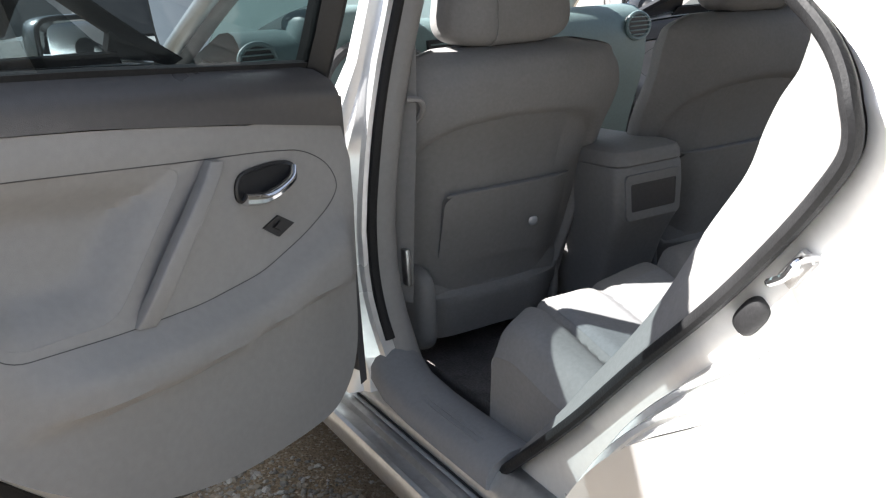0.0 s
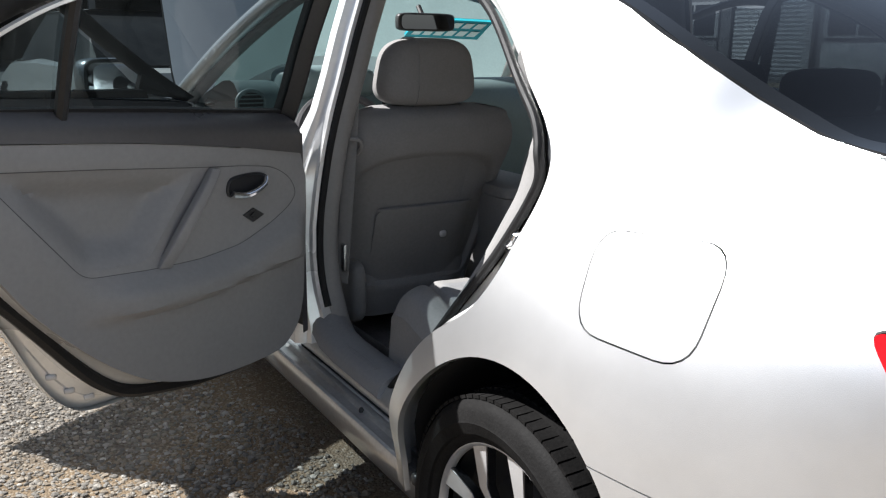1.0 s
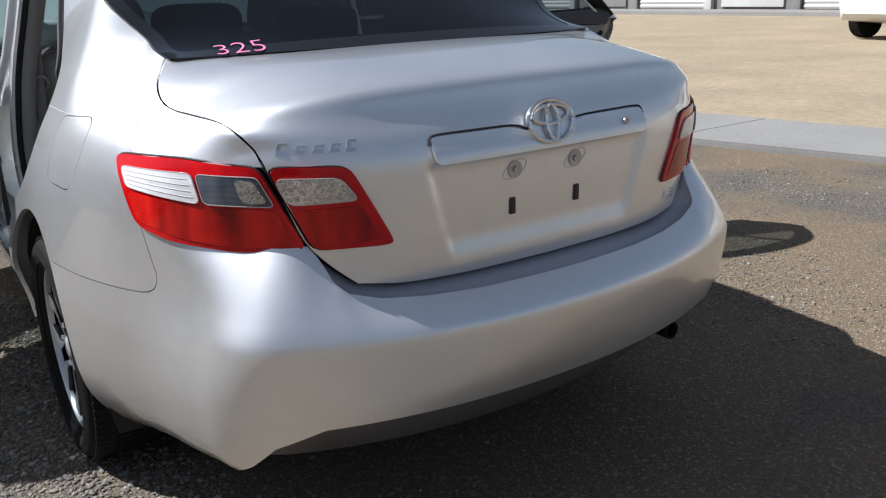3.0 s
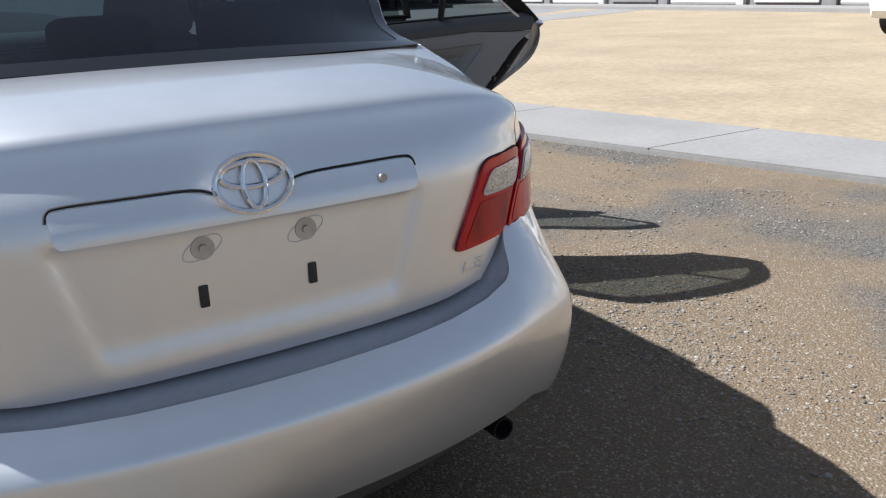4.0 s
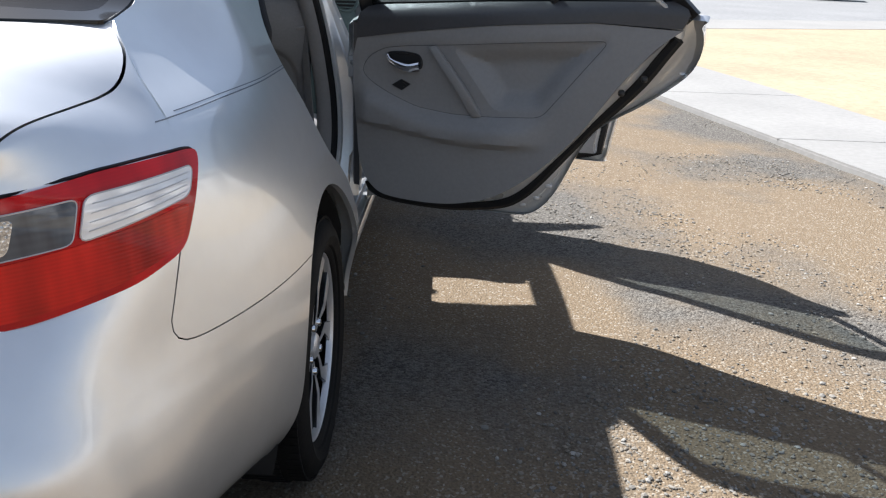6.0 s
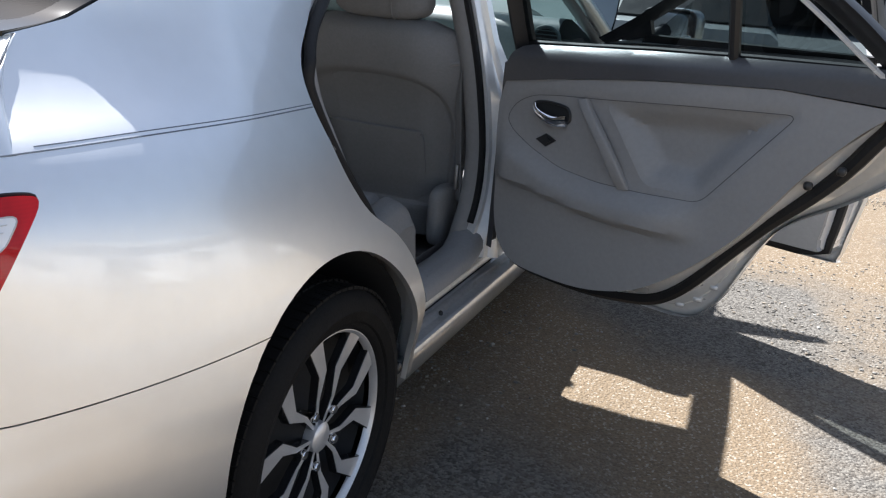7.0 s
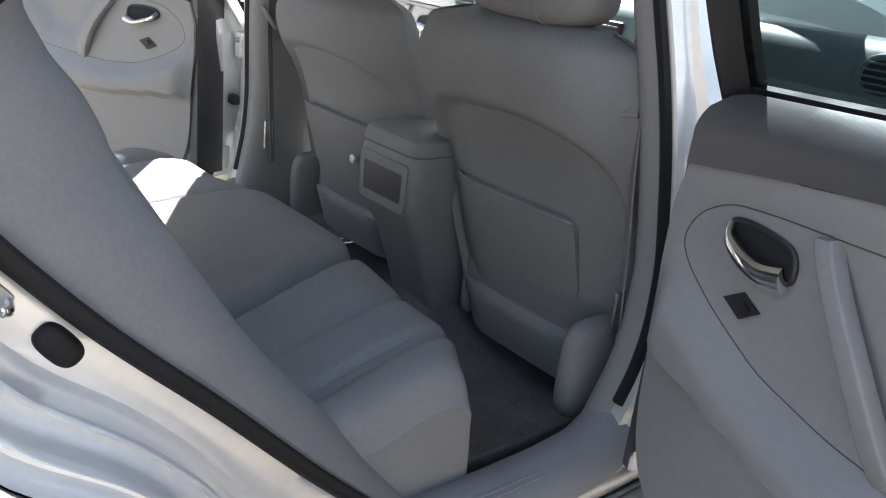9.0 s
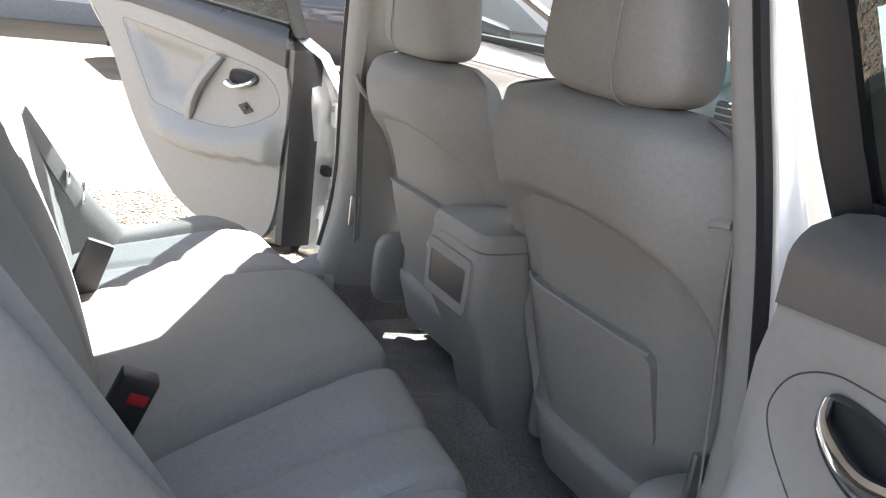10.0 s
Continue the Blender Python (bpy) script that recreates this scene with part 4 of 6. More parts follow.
ws = part("windscreen", sheet([(-0.68, 0), (0.68, 0), (0.57, 1), (-0.57, 1)], screen, 0.06, CORE, 0.004), CLEARGLASS, car, "clear windscreen with a dealer sticker")
ws.visible_shadow = False
TEAL = material("teal_sticker", (0.02, 0.30, 0.36), 0.6, 0, 20, 0.05, 0.05)
PALE = material("pale_sticker_ink", (0.75, 0.80, 0.78), 0.6, 0, 20, 0.05, 0.05)
st = part("dealer_sticker", sheet([(0.11, 0.52), (0.43, 0.52), (0.43, 0.68), (0.11, 0.68)], lambda x, v: screen(x, v) + Vector((0, -0.004, -0.003)), 0.04, CORE, 0.0015), TEAL, ws, "teal windscreen sticker with pale bars")
for v0 in (0.545, 0.615):
    for i in range(6):
        part("sticker_bar", sheet([(0.13 + i * 0.048, v0), (0.165 + i * 0.048, v0), (0.172 + i * 0.048, v0 + 0.045), (0.137 + i * 0.048, v0 + 0.045)], lambda x, v: screen(x, v) + Vector((0, -0.006, -0.005)), 0.04, CORE, 0.001), PALE, st)

for sx in (-1, 1):
    # side rail of the roof and the windscreen pillar
    rail = spline([(sx * 0.532, 0.30, 1.362), (sx * 0.532, 0.62, 1.376), (sx * 0.535, 1.1, 1.385), (sx * 0.54, 1.6, 1.362), (sx * 0.59, 1.82, 1.285), (sx * 0.665, 2.05, 1.16), (sx * 0.735, 2.27, 1.02), (sx * 0.765, 2.38, 0.95)], 6)
    part("roof_rail", tube(rail, 0.032, 10), PAINT, car, "silver roof rail and windscreen pillar")
    inner = [p + Vector((-sx * 0.03, -0.01, -0.02)) for p in rail]
    part("pillar_trim", tube(inner, 0.027, 10), SHELL, car, "grey pillar trim")

# ---------- sills, pillars, door openings ----------
SEALC = [(0.60, 1.335), (0.40, 1.245), (0.22, 1.115), (0.125, 1.045), (0.088, 0.98), (0.112, 0.92), (0.214, 0.795), (0.339, 0.668), (0.467, 0.534), (0.636, 0.372)]
for sx in (-1, 1):
    edge = spline([(y, z) for y, z in OPEN_EDGE], 5)
    seal = spline(SEALC, 8)

    rows = []
    for j in range(121):
        t = j / 120
        a, b = along(edge, t), along(seal, t)
        pa = body(by_y(a[0], a[1]), a[1], sx) - Vector((sx * 0.010, 0, 0))
        xb = 0.714 if b[1] < 1.0 else 0.714 - (b[1] - 1.0) * 0.42
        pb = Vector((sx * (xb - 0.012), b[0], b[1]))
        row = []
        for f, g in [(0.0, 0.0), (0.015, 0.08), (0.04, 0.17), (0.085, 0.25), (0.12, 0.25), (0.165, 0.18), (0.18, 0.20), (0.20, 0.27), (0.235, 0.46), (0.26, 0.54), (0.31, 0.59), (0.365, 0.53), (0.38, 0.54), (0.395, 0.60), (0.43, 0.82), (0.455, 0.90), (0.50, 0.945), (0.56, 0.93), (0.75, 0.94), (0.95, 0.96), (1.0, 1.0)]:
            w = pa.lerp(pb, f)
            row.append(Vector((sx * (abs(pa.x) + (abs(pb.x) - abs(pa.x)) * g), w.y, w.z)))
        rows.append(row)
    jamb = part("door_jamb", loft(rows), JAMB, car, "silver stepped metal door jamb")
    sealpts = [Vector((sx * ((0.722 if z < 1.0 else 0.722 - (z - 1.0) * 0.42)), y, z)) for y, z in seal]
    part("door_seal", tube(sealpts, 0.0115, 10, False, 0.8), RUBBER, car, "black rubber door seal")
    # striker, and a black oval added for the dark of its hole in the jamb
    plate_m = Matrix.Translation((sx * 0.716, 0.135, 0.842)) @ Matrix.Rotation(radians(38), 4, "X")
    part("striker_plate", block((0, 0, 0), (0.010, 0.020, 0.040), 0.003, plate_m), BAREMETAL, jamb, "zinc striker plate")
    part("striker_loop", tube(spline([(sx * 0.712, 0.120, 0.856), (sx * 0.748, 0.112, 0.862), (sx * 0.752, 0.122, 0.846), (sx * 0.748, 0.142, 0.834), (sx * 0.712, 0.150, 0.830)], 5), 0.0042, 8), CHROME, jamb, "steel striker loop")
    part("door_buffer", pillow((0, 0, 0), (0.010, 0.015, 0.025), 0.7, 0.8, Matrix.Translation((sx * 0.712, 0.187, 0.777)) @ Matrix.Rotation(radians(38), 4, 'X')), RUBBER, jamb, "black oval added for the dark striker hole")
    # B pillar: metal outside the seal, a plastic cover inside it
    SEAL_X = curve([(0.40, 0.700), (0.50, 0.714), (0.65, 0.716), (0.80, 0.702), (0.95, 0.678), (1.10, 0.640), (1.25, 0.600), (1.38, 0.560)])
    SEAL_Y = curve([(0.40, 1.03), (0.46, 1.045), (0.55, 1.068), (0.65, 1.078), (0.80, 1.070), (0.95, 1.056), (1.10, 1.042), (1.25, 1.030), (1.38, 1.015)])
    rows, cover = [], []
    for z in [0.36, 0.40, 0.44, 0.5, 0.55, 0.6, 0.68, 0.75, 0.82, 0.9, 1.0, 1.1, 1.2, 1.3, 1.39]:
        xs, ys = SEAL_X(z), SEAL_Y(z)
        k = 1 - 0.5 * smooth((z - 0.85) / 0.2)
        xo = max(xs + 0.05, SIDE(z) - 0.030) if z > 0.5 else 0.80
        rows.append([Vector((sx * x, y, z)) for x, y in [(xs - 0.010, ys - 0.002), (xs + 0.022, ys - 0.006), (xs + 0.028, ys + 0.004), (xs + (xo - xs) * 0.62, ys + 0.010), (xs + (xo - xs) * 0.70, ys + 0.024 * k), (xo - 0.010, ys + 0.028 * k), (xo, ys + 0.036 * k), (xo, ys + 0.115 * k), (xo - 0.012, ys + 0.122 * k), (xo - 0.08, ys + 0.126 * k)]])
        cover.append([Vector((sx * x, y, z)) for x, y in [(xs - 0.004, ys - 0.004), (xs - 0.022, ys - 0.012), (xs - 0.042, ys - 0.008), (xs - 0.058, ys + 0.006), (xs - 0.068, ys + 0.04 * k), (xs - 0.072, ys + 0.14 * k + 0.02), (xs - 0.064, ys + 0.20 * k + 0.03), (xs - 0.01, ys + 0.21 * k + 0.03)]])
    pillar = part("centre_pillar", loft(rows), JAMB, car, "silver centre door pillar")
    part("pillar_cover", loft(cover), TRIM, car, "light grey plastic pillar cover")
    zs = [1.36, 1.30, 1.2, 1.1, 1.0, 0.9, 0.8, 0.7, 0.6, 0.52, 0.46]
    bseal = spline([Vector((sx * 0.585, 0.60, 1.335)), Vector((sx * 0.572, 0.80, 1.362)), Vector((sx * 0.566, 0.95, 1.375))] + [Vector((sx * SEAL_X(z), SEAL_Y(z) - 0.002, z)) for z in zs], 5)
    part("door_seal", tube(bseal, 0.0115, 8), RUBBER, car, "black rubber door seal")
    for z in (0.46, 0.80):
        hinge = part("door_hinge", block((sx * (SIDE(z) - 0.045), SEAL_Y(z) + 0.018, z), (0.04, 0.03, 0.07), 0.006), JAMB, pillar, "silver door hinge")
        part("hinge_bolt", pillow((sx * (SIDE(z) - 0.05), SEAL_Y(z) + 0.002, z + 0.015), (0.008, 0.006, 0.008), 0.8, 0.8, None, 10, 6), BAREMETAL, hinge)
    part("pillar_latch", block((sx * 0.768, 1.195, 0.86), (0.03, 0.02, 0.06), 0.004), BAREMETAL, pillar, "zinc striker on the pillar")
    # seat belt on the pillar
    belt = spline([(sx * 0.590, 1.10, 1.22), (sx * 0.612, 1.082, 0.93), (sx * 0.625, 1.098, 0.70), (sx * 0.634, 1.115, 0.5)], 6)
    bb = bmesh.new()
    add(bb, tube(belt, 0.022, 6, False, 0.12))
    seat_belt = part("seat_belt", bb, SHELL, car, "grey front seat belt")
    part("belt_guide", tube(spline([(sx * 0.622, 1.066, 0.922), (sx * 0.598, 1.058, 0.918), (sx * 0.586, 1.07, 0.895), (sx * 0.592, 1.09, 0.875)], 4), 0.006, 6), TRIM, seat_belt)
    part("belt_anchor", block((sx * 0.632, 1.098, 0.58), (0.012, 0.026, 0.08), 0.006), BAREMETAL, seat_belt, "bright belt anchor")
    # check strap between pillar and door
    part("check_strap", block((sx * 0.815, 1.075, 0.642), (0.06, 0.022, 0.026), 0.004, None), BLACKPLASTIC, car, "black door check strap")
    # sill
    prof = [(0.66, 0.36), (0.69, 0.386), (0.718, 0.386), (0.736, 0.374), (0.750, 0.356), (0.757, 0.342), (0.760, 0.328), (0.768, 0.325), (0.780, 0.331), (0.790, 0.330), (0.797, 0.322), (0.812, 0.322), (0.825, 0.328), (0.833, 0.326), (0.838, 0.316), (0.836, 0.298), (0.826, 0.268), (0.806, 0.234), (0.775, 0.19), (0.70, 0.165)]
    rows = [[Vector((sx * x, y, z)) for x, z in prof] for y in [0.30, 0.36, 0.5, 0.7, 0.9, 1.0, 1.1, 1.3, 1.6, 1.9, 2.1]]
    sill = part("sill", loft(rows), SILLPAINT, car, "silver sill under the doors, darkened for shade")
    part("sill_seam", tube([(sx * 0.7605, y, 0.331) for y in (0.50, 0.7, 0.9, 1.12)], 0.0022, 6), DARK, sill, "dark joint along the sill")
    part("sill_clip", pillow((sx * 0.797, 0.645, 0.324), (0.006, 0.006, 0.010), 0.8, 0.8, None, 10, 6), BLACKPLASTIC, sill)
    plate = [[Vector((sx * x, y, z)) for x, z in [(0.615, 0.28), (0.630, 0.34), (0.648, 0.378), (0.665, 0.396), (0.69, 0.403), (0.710, 0.402), (0.726, 0.396), (0.744, 0.388), (0.756, 0.374), (0.7595, 0.352)]] for y in [0.635, 0.66, 0.72, 0.8, 0.9, 0.99, 1.06]]
    for i, (dy, dz) in enumerate([(0.0, 0), (0, 0), (0, 0), (0, 0), (0.0, 0.002), (0.0, 0.012), (0.0, 0.05)]):
        plate[i] = [p + Vector((0, dy, dz)) for p in plate[i]]
    sp = part("sill_plate", loft(plate, caps=True), SILLPLASTIC, car, "grey plastic scuff plate on the sill")
    for k in range(4):
        part("scuff_rib", tube([Vector((sx * (0.712 + k * 0.008), y, 0.4005 - 0.0012 * k * k)) for y in (0.70, 0.82, 0.94)], 0.0014, 5), SILLPLASTIC, sp)
    # wheel well
    rows = []
    for x in (0.60, 0.70, 0.77, None):
        row = []
        for t in range(-20, 201, 10):
            yy, zz = ARCH_C[0] + (ARCH_RY + 0.006) * math.cos(radians(t)), ARCH_C[1] + (ARCH_RZ + 0.004) * math.sin(radians(t))
            row.append(Vector((sx * (x or body(by_y(yy, zz), zz).x - 0.040), yy, zz)))
        rows.append(row)
    part("wheel_arch_liner", loft(rows), DARK, car, "black wheel arch liner")
    part("arch_wall", sheet([(ARCH_C[0] + 0.36 * math.cos(radians(t)), ARCH_C[1] + 0.37 * math.sin(radians(t))) for t in range(0, 360, 12)], lambda y, z: (sx * 0.60, y, z), 0.15, CORE, 0.0), DARK, car)
    part("arch_clip", pillow((sx * 0.845, 0.285, 0.335), (0.012, 0.014, 0.014), 0.7, 0.8, None, 10, 6), BLACKPLASTIC, car)

# ---------- wheels ----------
GLOSSBLACK = material("gloss_black_plastic", (0.012, 0.012, 0.013), 0.22, 0, 9, 0.1, 0.1, coat=0.3)


def wheel(sx, y):
    c = (sx * 0.776, y, 0.304)
    hub = part("wheel", lathe([(0.0, 0.030), (0.03, 0.030), (0.05, 0.015), (0.09, -0.01), (0.15, -0.025), (0.20, 0.000), (0.214, 0.03), (0.214, -0.10), (0.0, -0.10)], c, sx, 40), DARK, car, "black and silver wheel cover")
    part("tyre", lathe([(0.212, 0.050), (0.217, 0.062), (0.225, 0.069), (0.232, 0.071), (0.235, 0.076), (0.256, 0.083), (0.260, 0.081), (0.276, 0.079), (0.288, 0.071), (0.296, 0.060), (0.3005, 0.04), (0.302, 0.0), (0.302, -0.08), (0.296, -0.11), (0.27, -0.13), (0.21, -0.12), (0.2, -0.10)], c, sx, 72), TYRE, hub, "worn black tyre")
    # tread blocks on the shoulder
    tread = bmesh.new()
    for i in range(84):
        a = 2 * math.pi * i / 84
        mm = Matrix.Translation(c) @ Matrix.Rotation(a, 4, "X")
        add(tread, block((sx * 0.048, 0, 0.2985), (0.034, 0.0190, 0.0060), 0, mm @ Matrix.Rotation(0, 4, "X")))
        add(tread, block((sx * -0.01, 0.006, 0.3025), (0.055, 0.0165, 0.005), 0, mm))
    part("tread", tread, TYRE, hub)
    part("rim_ring", lathe([(0.2075, 0.045), (0.2095, 0.056), (0.2145, 0.061), (0.2195, 0.060), (0.221, 0.05), (0.214, 0.045)], c, sx, 64), ALU, hub, "bright outer ring of the wheel cover")

    def P(r, a, o):
        t = radians(a)
        return Vector((c[0] + sx * o, c[1] + r * math.sin(t) * sx, c[2] + r * math.cos(t)))

    for k in range(5):
        for m in (-1, 1):
            a0 = 72 * k - (23.5 if sx > 0 else 10.5)
            left = [(0.030, a0 + m * 4), (0.082, a0 + m * 12), (0.134, a0 + m * 18.5), (0.213, a0 + m * 8.5)]
            right = [(0.030, a0 + m * 16), (0.082, a0 + m * 19), (0.140, a0 + m * 28.5), (0.213, a0 + m * 20.5)]
            for name_p, mat_p, drop, thick, lab in (("spoke", GLOSSBLACK, 0.0012, 0.016, "gloss black spoke"), ("spoke_face", ALU, 0.0, 0.003, "machined silver face of the spoke")):
                rows = []
                grow = 1.5 if mat_p is GLOSSBLACK else 0.0
                for (r1, a1), (r2, a2), o in zip(left, right, (0.046, 0.050, 0.052, 0.054)):
                    o -= drop
                    g = m * grow
                    rows.append([P(r1, a1 - g, o - thick), P(r1, a1 - g * 0.6, o), P((r1 + r2) / 2, (a1 + a2) / 2, o + 0.0004), P(r2, a2 + g * 0.6, o), P(r2, a2 + g, o - thick)])
                part(name_p, loft(rows, caps=True), mat_p, hub, lab)
        nut = lathe([(0.0, 0.058), (0.008, 0.057), (0.010, 0.052), (0.010, 0.02)], P(0.060, 72 * k - (23.5 if sx > 0 else 10.5), 0), sx, 12)
        part("lug_nut", nut, CHROME, hub, "chrome lug nut")
    part("hub_cap", lathe([(0.0, 0.058), (0.024, 0.057), (0.030, 0.052), (0.032, 0.03)], c, sx, 28), ALU, hub, "plain grey hub cap")
    return hub


for sx in (-1, 1):
    for y in (0.0, 2.775):
        wheel(sx, y)


# ---------- doors ----------
def make_door(sx, hinge, angle, front):
    a = radians(angle)
    H = Vector((hinge[0], hinge[1], 0))
    U = Vector((math.sin(a), -math.cos(a), 0))
    N = Vector((-math.cos(a), -math.sin(a), 0))

    def D(u, z, n):
        p = H + U * u + N * n + Vector((0, 0, z))
        return Vector((sx * p.x, p.y, p.z))

    base = hinge[0]
    far_in, far_out = D(0.5, 0.7, 3.0), D(0.5, 0.7, -3.0)
    nt = 0.1685

    def skin_n(z):
        return base - SIDE(z)

    if front:
        outline = [(-0.02, 0.36), (0.0, 0.338), (0.5, 0.334), (0.95, 0.338), (1.00, 0.36), (1.015, 0.45), (1.06, 0.7), (1.07, 0.9), (1.07, 1.0), (-0.03, 0.955)]
        trim_lo = [(0.06, 0.90), (0.05, 0.60), (0.07, 0.48), (0.14, 0.415), (0.4, 0.41), (0.94, 0.41), (0.985, 0.45), (1.0, 0.7), (1.015, 0.955)]
        trim_hi = [(0.06, 0.905), (1.016, 0.958), (1.02, 1.02), (0.9, 1.018), (0.5, 1.0), (0.05, 0.965)]
        glass = [(0.22, 1.00), (1.0, 1.02), (0.97, 1.2), (0.945, 1.335), (0.80, 1.345), (0.62, 1.28), (0.40, 1.135)]
        frame_path = [(0.02, 0.97), (0.20, 1.06), (0.40, 1.175), (0.60, 1.295), (0.78, 1.362), (0.93, 1.37), (0.985, 1.33), (1.01, 1.2), (1.04, 1.02)]
        ins = [(0.33, 0.89), (0.80, 0.93), (0.86, 0.93), (0.72, 0.71), (0.50, 0.70)]
    else:
        outline = [(-0.02, 0.36), (0.0, 0.337), (0.3, 0.334), (0.445, 0.340), (0.56, 0.347), (0.62, 0.380), (0.67, 0.45), (0.735, 0.59), (0.80, 0.68), (0.93, 0.770), (1.045, 0.868), (1.083, 0.946), (1.078, 1.012), (1.04, 1.032), (0.5, 0.998), (-0.02, 0.955)]
        trim_lo = [(0.79, 0.996), (0.5, 0.972), (0.25, 0.940), (0.046, 0.906), (0.045, 0.62), (0.060, 0.50), (0.10, 0.437), (0.165, 0.410), (0.33, 0.408), (0.45, 0.430), (0.545, 0.470), (0.645, 0.545), (0.755, 0.657), (0.825, 0.755), (0.872, 0.825), (0.925, 0.890), (0.975, 0.945), (1.030, 0.990)]
        trim_hi = [(0.046, 0.908), (0.25, 0.942), (0.5, 0.974), (0.79, 0.998), (1.030, 0.994), (1.046, 1.03), (1.03, 1.066), (0.7, 1.050), (0.47, 1.037), (0.25, 1.021), (0.10, 1.010), (0.072, 1.003), (0.054, 0.985), (0.047, 0.955)]
        glass = [(0.075, 0.97), (1.00, 1.03), (0.86, 1.144), (0.78, 1.202), (0.68, 1.25), (0.5, 1.298), (0.3, 1.325), (0.14, 1.335), (0.08, 1.325)]
        frame_path = [(0.064, 0.985), (0.066, 1.2), (0.072, 1.31), (0.12, 1.355), (0.3, 1.355), (0.5, 1.328), (0.69, 1.278), (0.80, 1.225), (0.90, 1.155), (0.985, 1.082), (1.05, 1.02)]
        ins = [(0.345, 0.895), (0.60, 0.93), (0.838, 0.950), (0.655, 0.716), (0.492, 0.708)]

    def skin(u, z):
        return D(u, z, skin_n(z) + 0.012 * smooth((u - 0.9) / 0.25))

    shell_poly = [tuple(p) for p in spline(outline, 4, True)]
    door = part("front_door" if front else "rear_door", sheet(shell_poly, skin, 0.02, far_in, 0.03), PAINT, car, "open silver front door" if front else "open silver rear door with grey trim")
    # folded inner edge of the shell
    tl = [tuple(p) for p in spline([(p[0], p[1]) for p in (trim_lo if not front else trim_lo + trim_hi[2:])], 6, True)]

    def ray_hit(poly, ang):
        d = Vector((math.cos(ang), math.sin(ang)))
        best = 0.2
        o = Vector((0.42, 0.70))
        for i in range(len(poly)):
            p, q = Vector(poly[i - 1]) - o, Vector(poly[i]) - o
            e = q - p
            den = d.x * e.y - d.y * e.x
            if abs(den) < 1e-9:
                continue
            t = (p.x * e.y - p.y * e.x) / den
            s = (p.x * d.y - p.y * d.x) / den
            if t > 0 and -1e-6 <= s <= 1 + 1e-6:
                best = max(best, t)
        return o + d * best

    ring = [2 * math.pi * i / 120 for i in range(120)]
    so = [ray_hit(shell_poly, t) for t in ring]
    si = [ray_hit(tl, t) for t in ring]
    prof = [(0.0, 0.0), (0.02, 0.03), (0.16, 0.10), (0.30, 0.13), (0.33, 0.17), (0.54, 0.21), (0.57, 0.44), (0.62, 0.62), (0.80, 0.72), (0.96, 0.82), (1.0, 0.97)]
    rows = [[D(*p.lerp(q, f), skin_n(p.lerp(q, f)[1]) * (1 - g) + (nt - 0.012) * g) for p, q in zip(so, si)] for f, g in prof]
    part("door_shell", loft(rows, closed=True), JAMB, door, "silver inner metal of the door")
    sealp = [D(*p.lerp(q, 0.66), skin_n(p.lerp(q, 0.66)[1]) * 0.36 + (nt - 0.012) * 0.64 + 0.006) for p, q in zip(so, si)]
    cut = [i for i, p in enumerate(sealp) if p.z < 0.985 and not (so[i][0] < 0.10 and so[i][1] > 0.40) and not (so[i][0] < 1.035 and so[i][1] > 0.945)]
    first = next(i for i in cut if (i - 1) % 120 not in cut)
    run = [sealp[(first + j) % 120] for j in range(len(cut))]
    part("door_seal", tube(run, 0.018, 8), RUBBER, door, "black rubber seal round the door")
    for ang in (-66, -57, -47) if not front else ():
        p = ray_hit(shell_poly, radians(ang)).lerp(ray_hit(tl, radians(ang)), 0.30)
        part("trim_clip", pillow(D(p[0], p[1], skin_n(p[1]) * 0.86 + (nt - 0.012) * 0.14 + 0.004), (0.012, 0.006, 0.007), 0.5, 0.5, None, 10, 6), PALESTRIPE, door, "small white clip on the door flange")
    for u, z in ([(0.880, 0.808), (0.940, 0.852)] if not front else [(0.99, 0.6)]):
        part("access_plug", pillow(D(u, z, nt - 0.022), (0.010, 0.010, 0.010), 0.8, 0.9, None, 10, 6), BLACKPLASTIC, door, "black plug in the door metal")
    part("latch", block((0, 0, 0), (0.05, 0.035, 0.03), 0.004), BAREMETAL, door, "zinc door latch")
    lt = [o for o in car.children_recursive if o.name.startswith("latch")][-1]
    lt.matrix_local = Matrix.Translation(D(0.995 if not front else 1.01, 0.91, nt - 0.03)) @ Matrix.Rotation(a * sx, 4, "Z")
    part("hinge_face", loft([[D(0.050, z, nt - 0.006), D(0.028, z, nt - 0.010), D(0.006, z, nt - 0.045), D(0.000, z, nt - 0.085)] for z in (0.43, 0.5, 0.7, 0.9, 0.955)]), TRIMDARK, door, "charcoal hinge side of the door trim")
    # one recessed field holds the handle's oval and the insert behind the pull
    field = [(0.061, 0.812), (0.085, 0.855), (0.14, 0.885), (0.223, 0.896), (0.36, 0.907)] + [ins[1], ins[2], ins[3]] + [(0.50, 0.703), (0.37, 0.700), (0.25, 0.712), (0.15, 0.748), (0.085, 0.782)]
    field = [tuple(p) for p in rounded(field, 0.028, 5)]
    fld = np.array(dense(field, 0.006))
    fld_poly = [tuple(p) for p in fld]
    inp = np.array([tuple(p) for p in dense(rounded([(0.365, 0.900), ins[1], (ins[2][0] - 0.012, ins[2][1] - 0.006), (ins[3][0] - 0.006, ins[3][1] + 0.012), (0.505, 0.722)], 0.03, 5), 0.006)])

    def poly_dist(poly, u, z):
        return float(np.sqrt(((poly - (u, z)) ** 2).sum(1)).min())

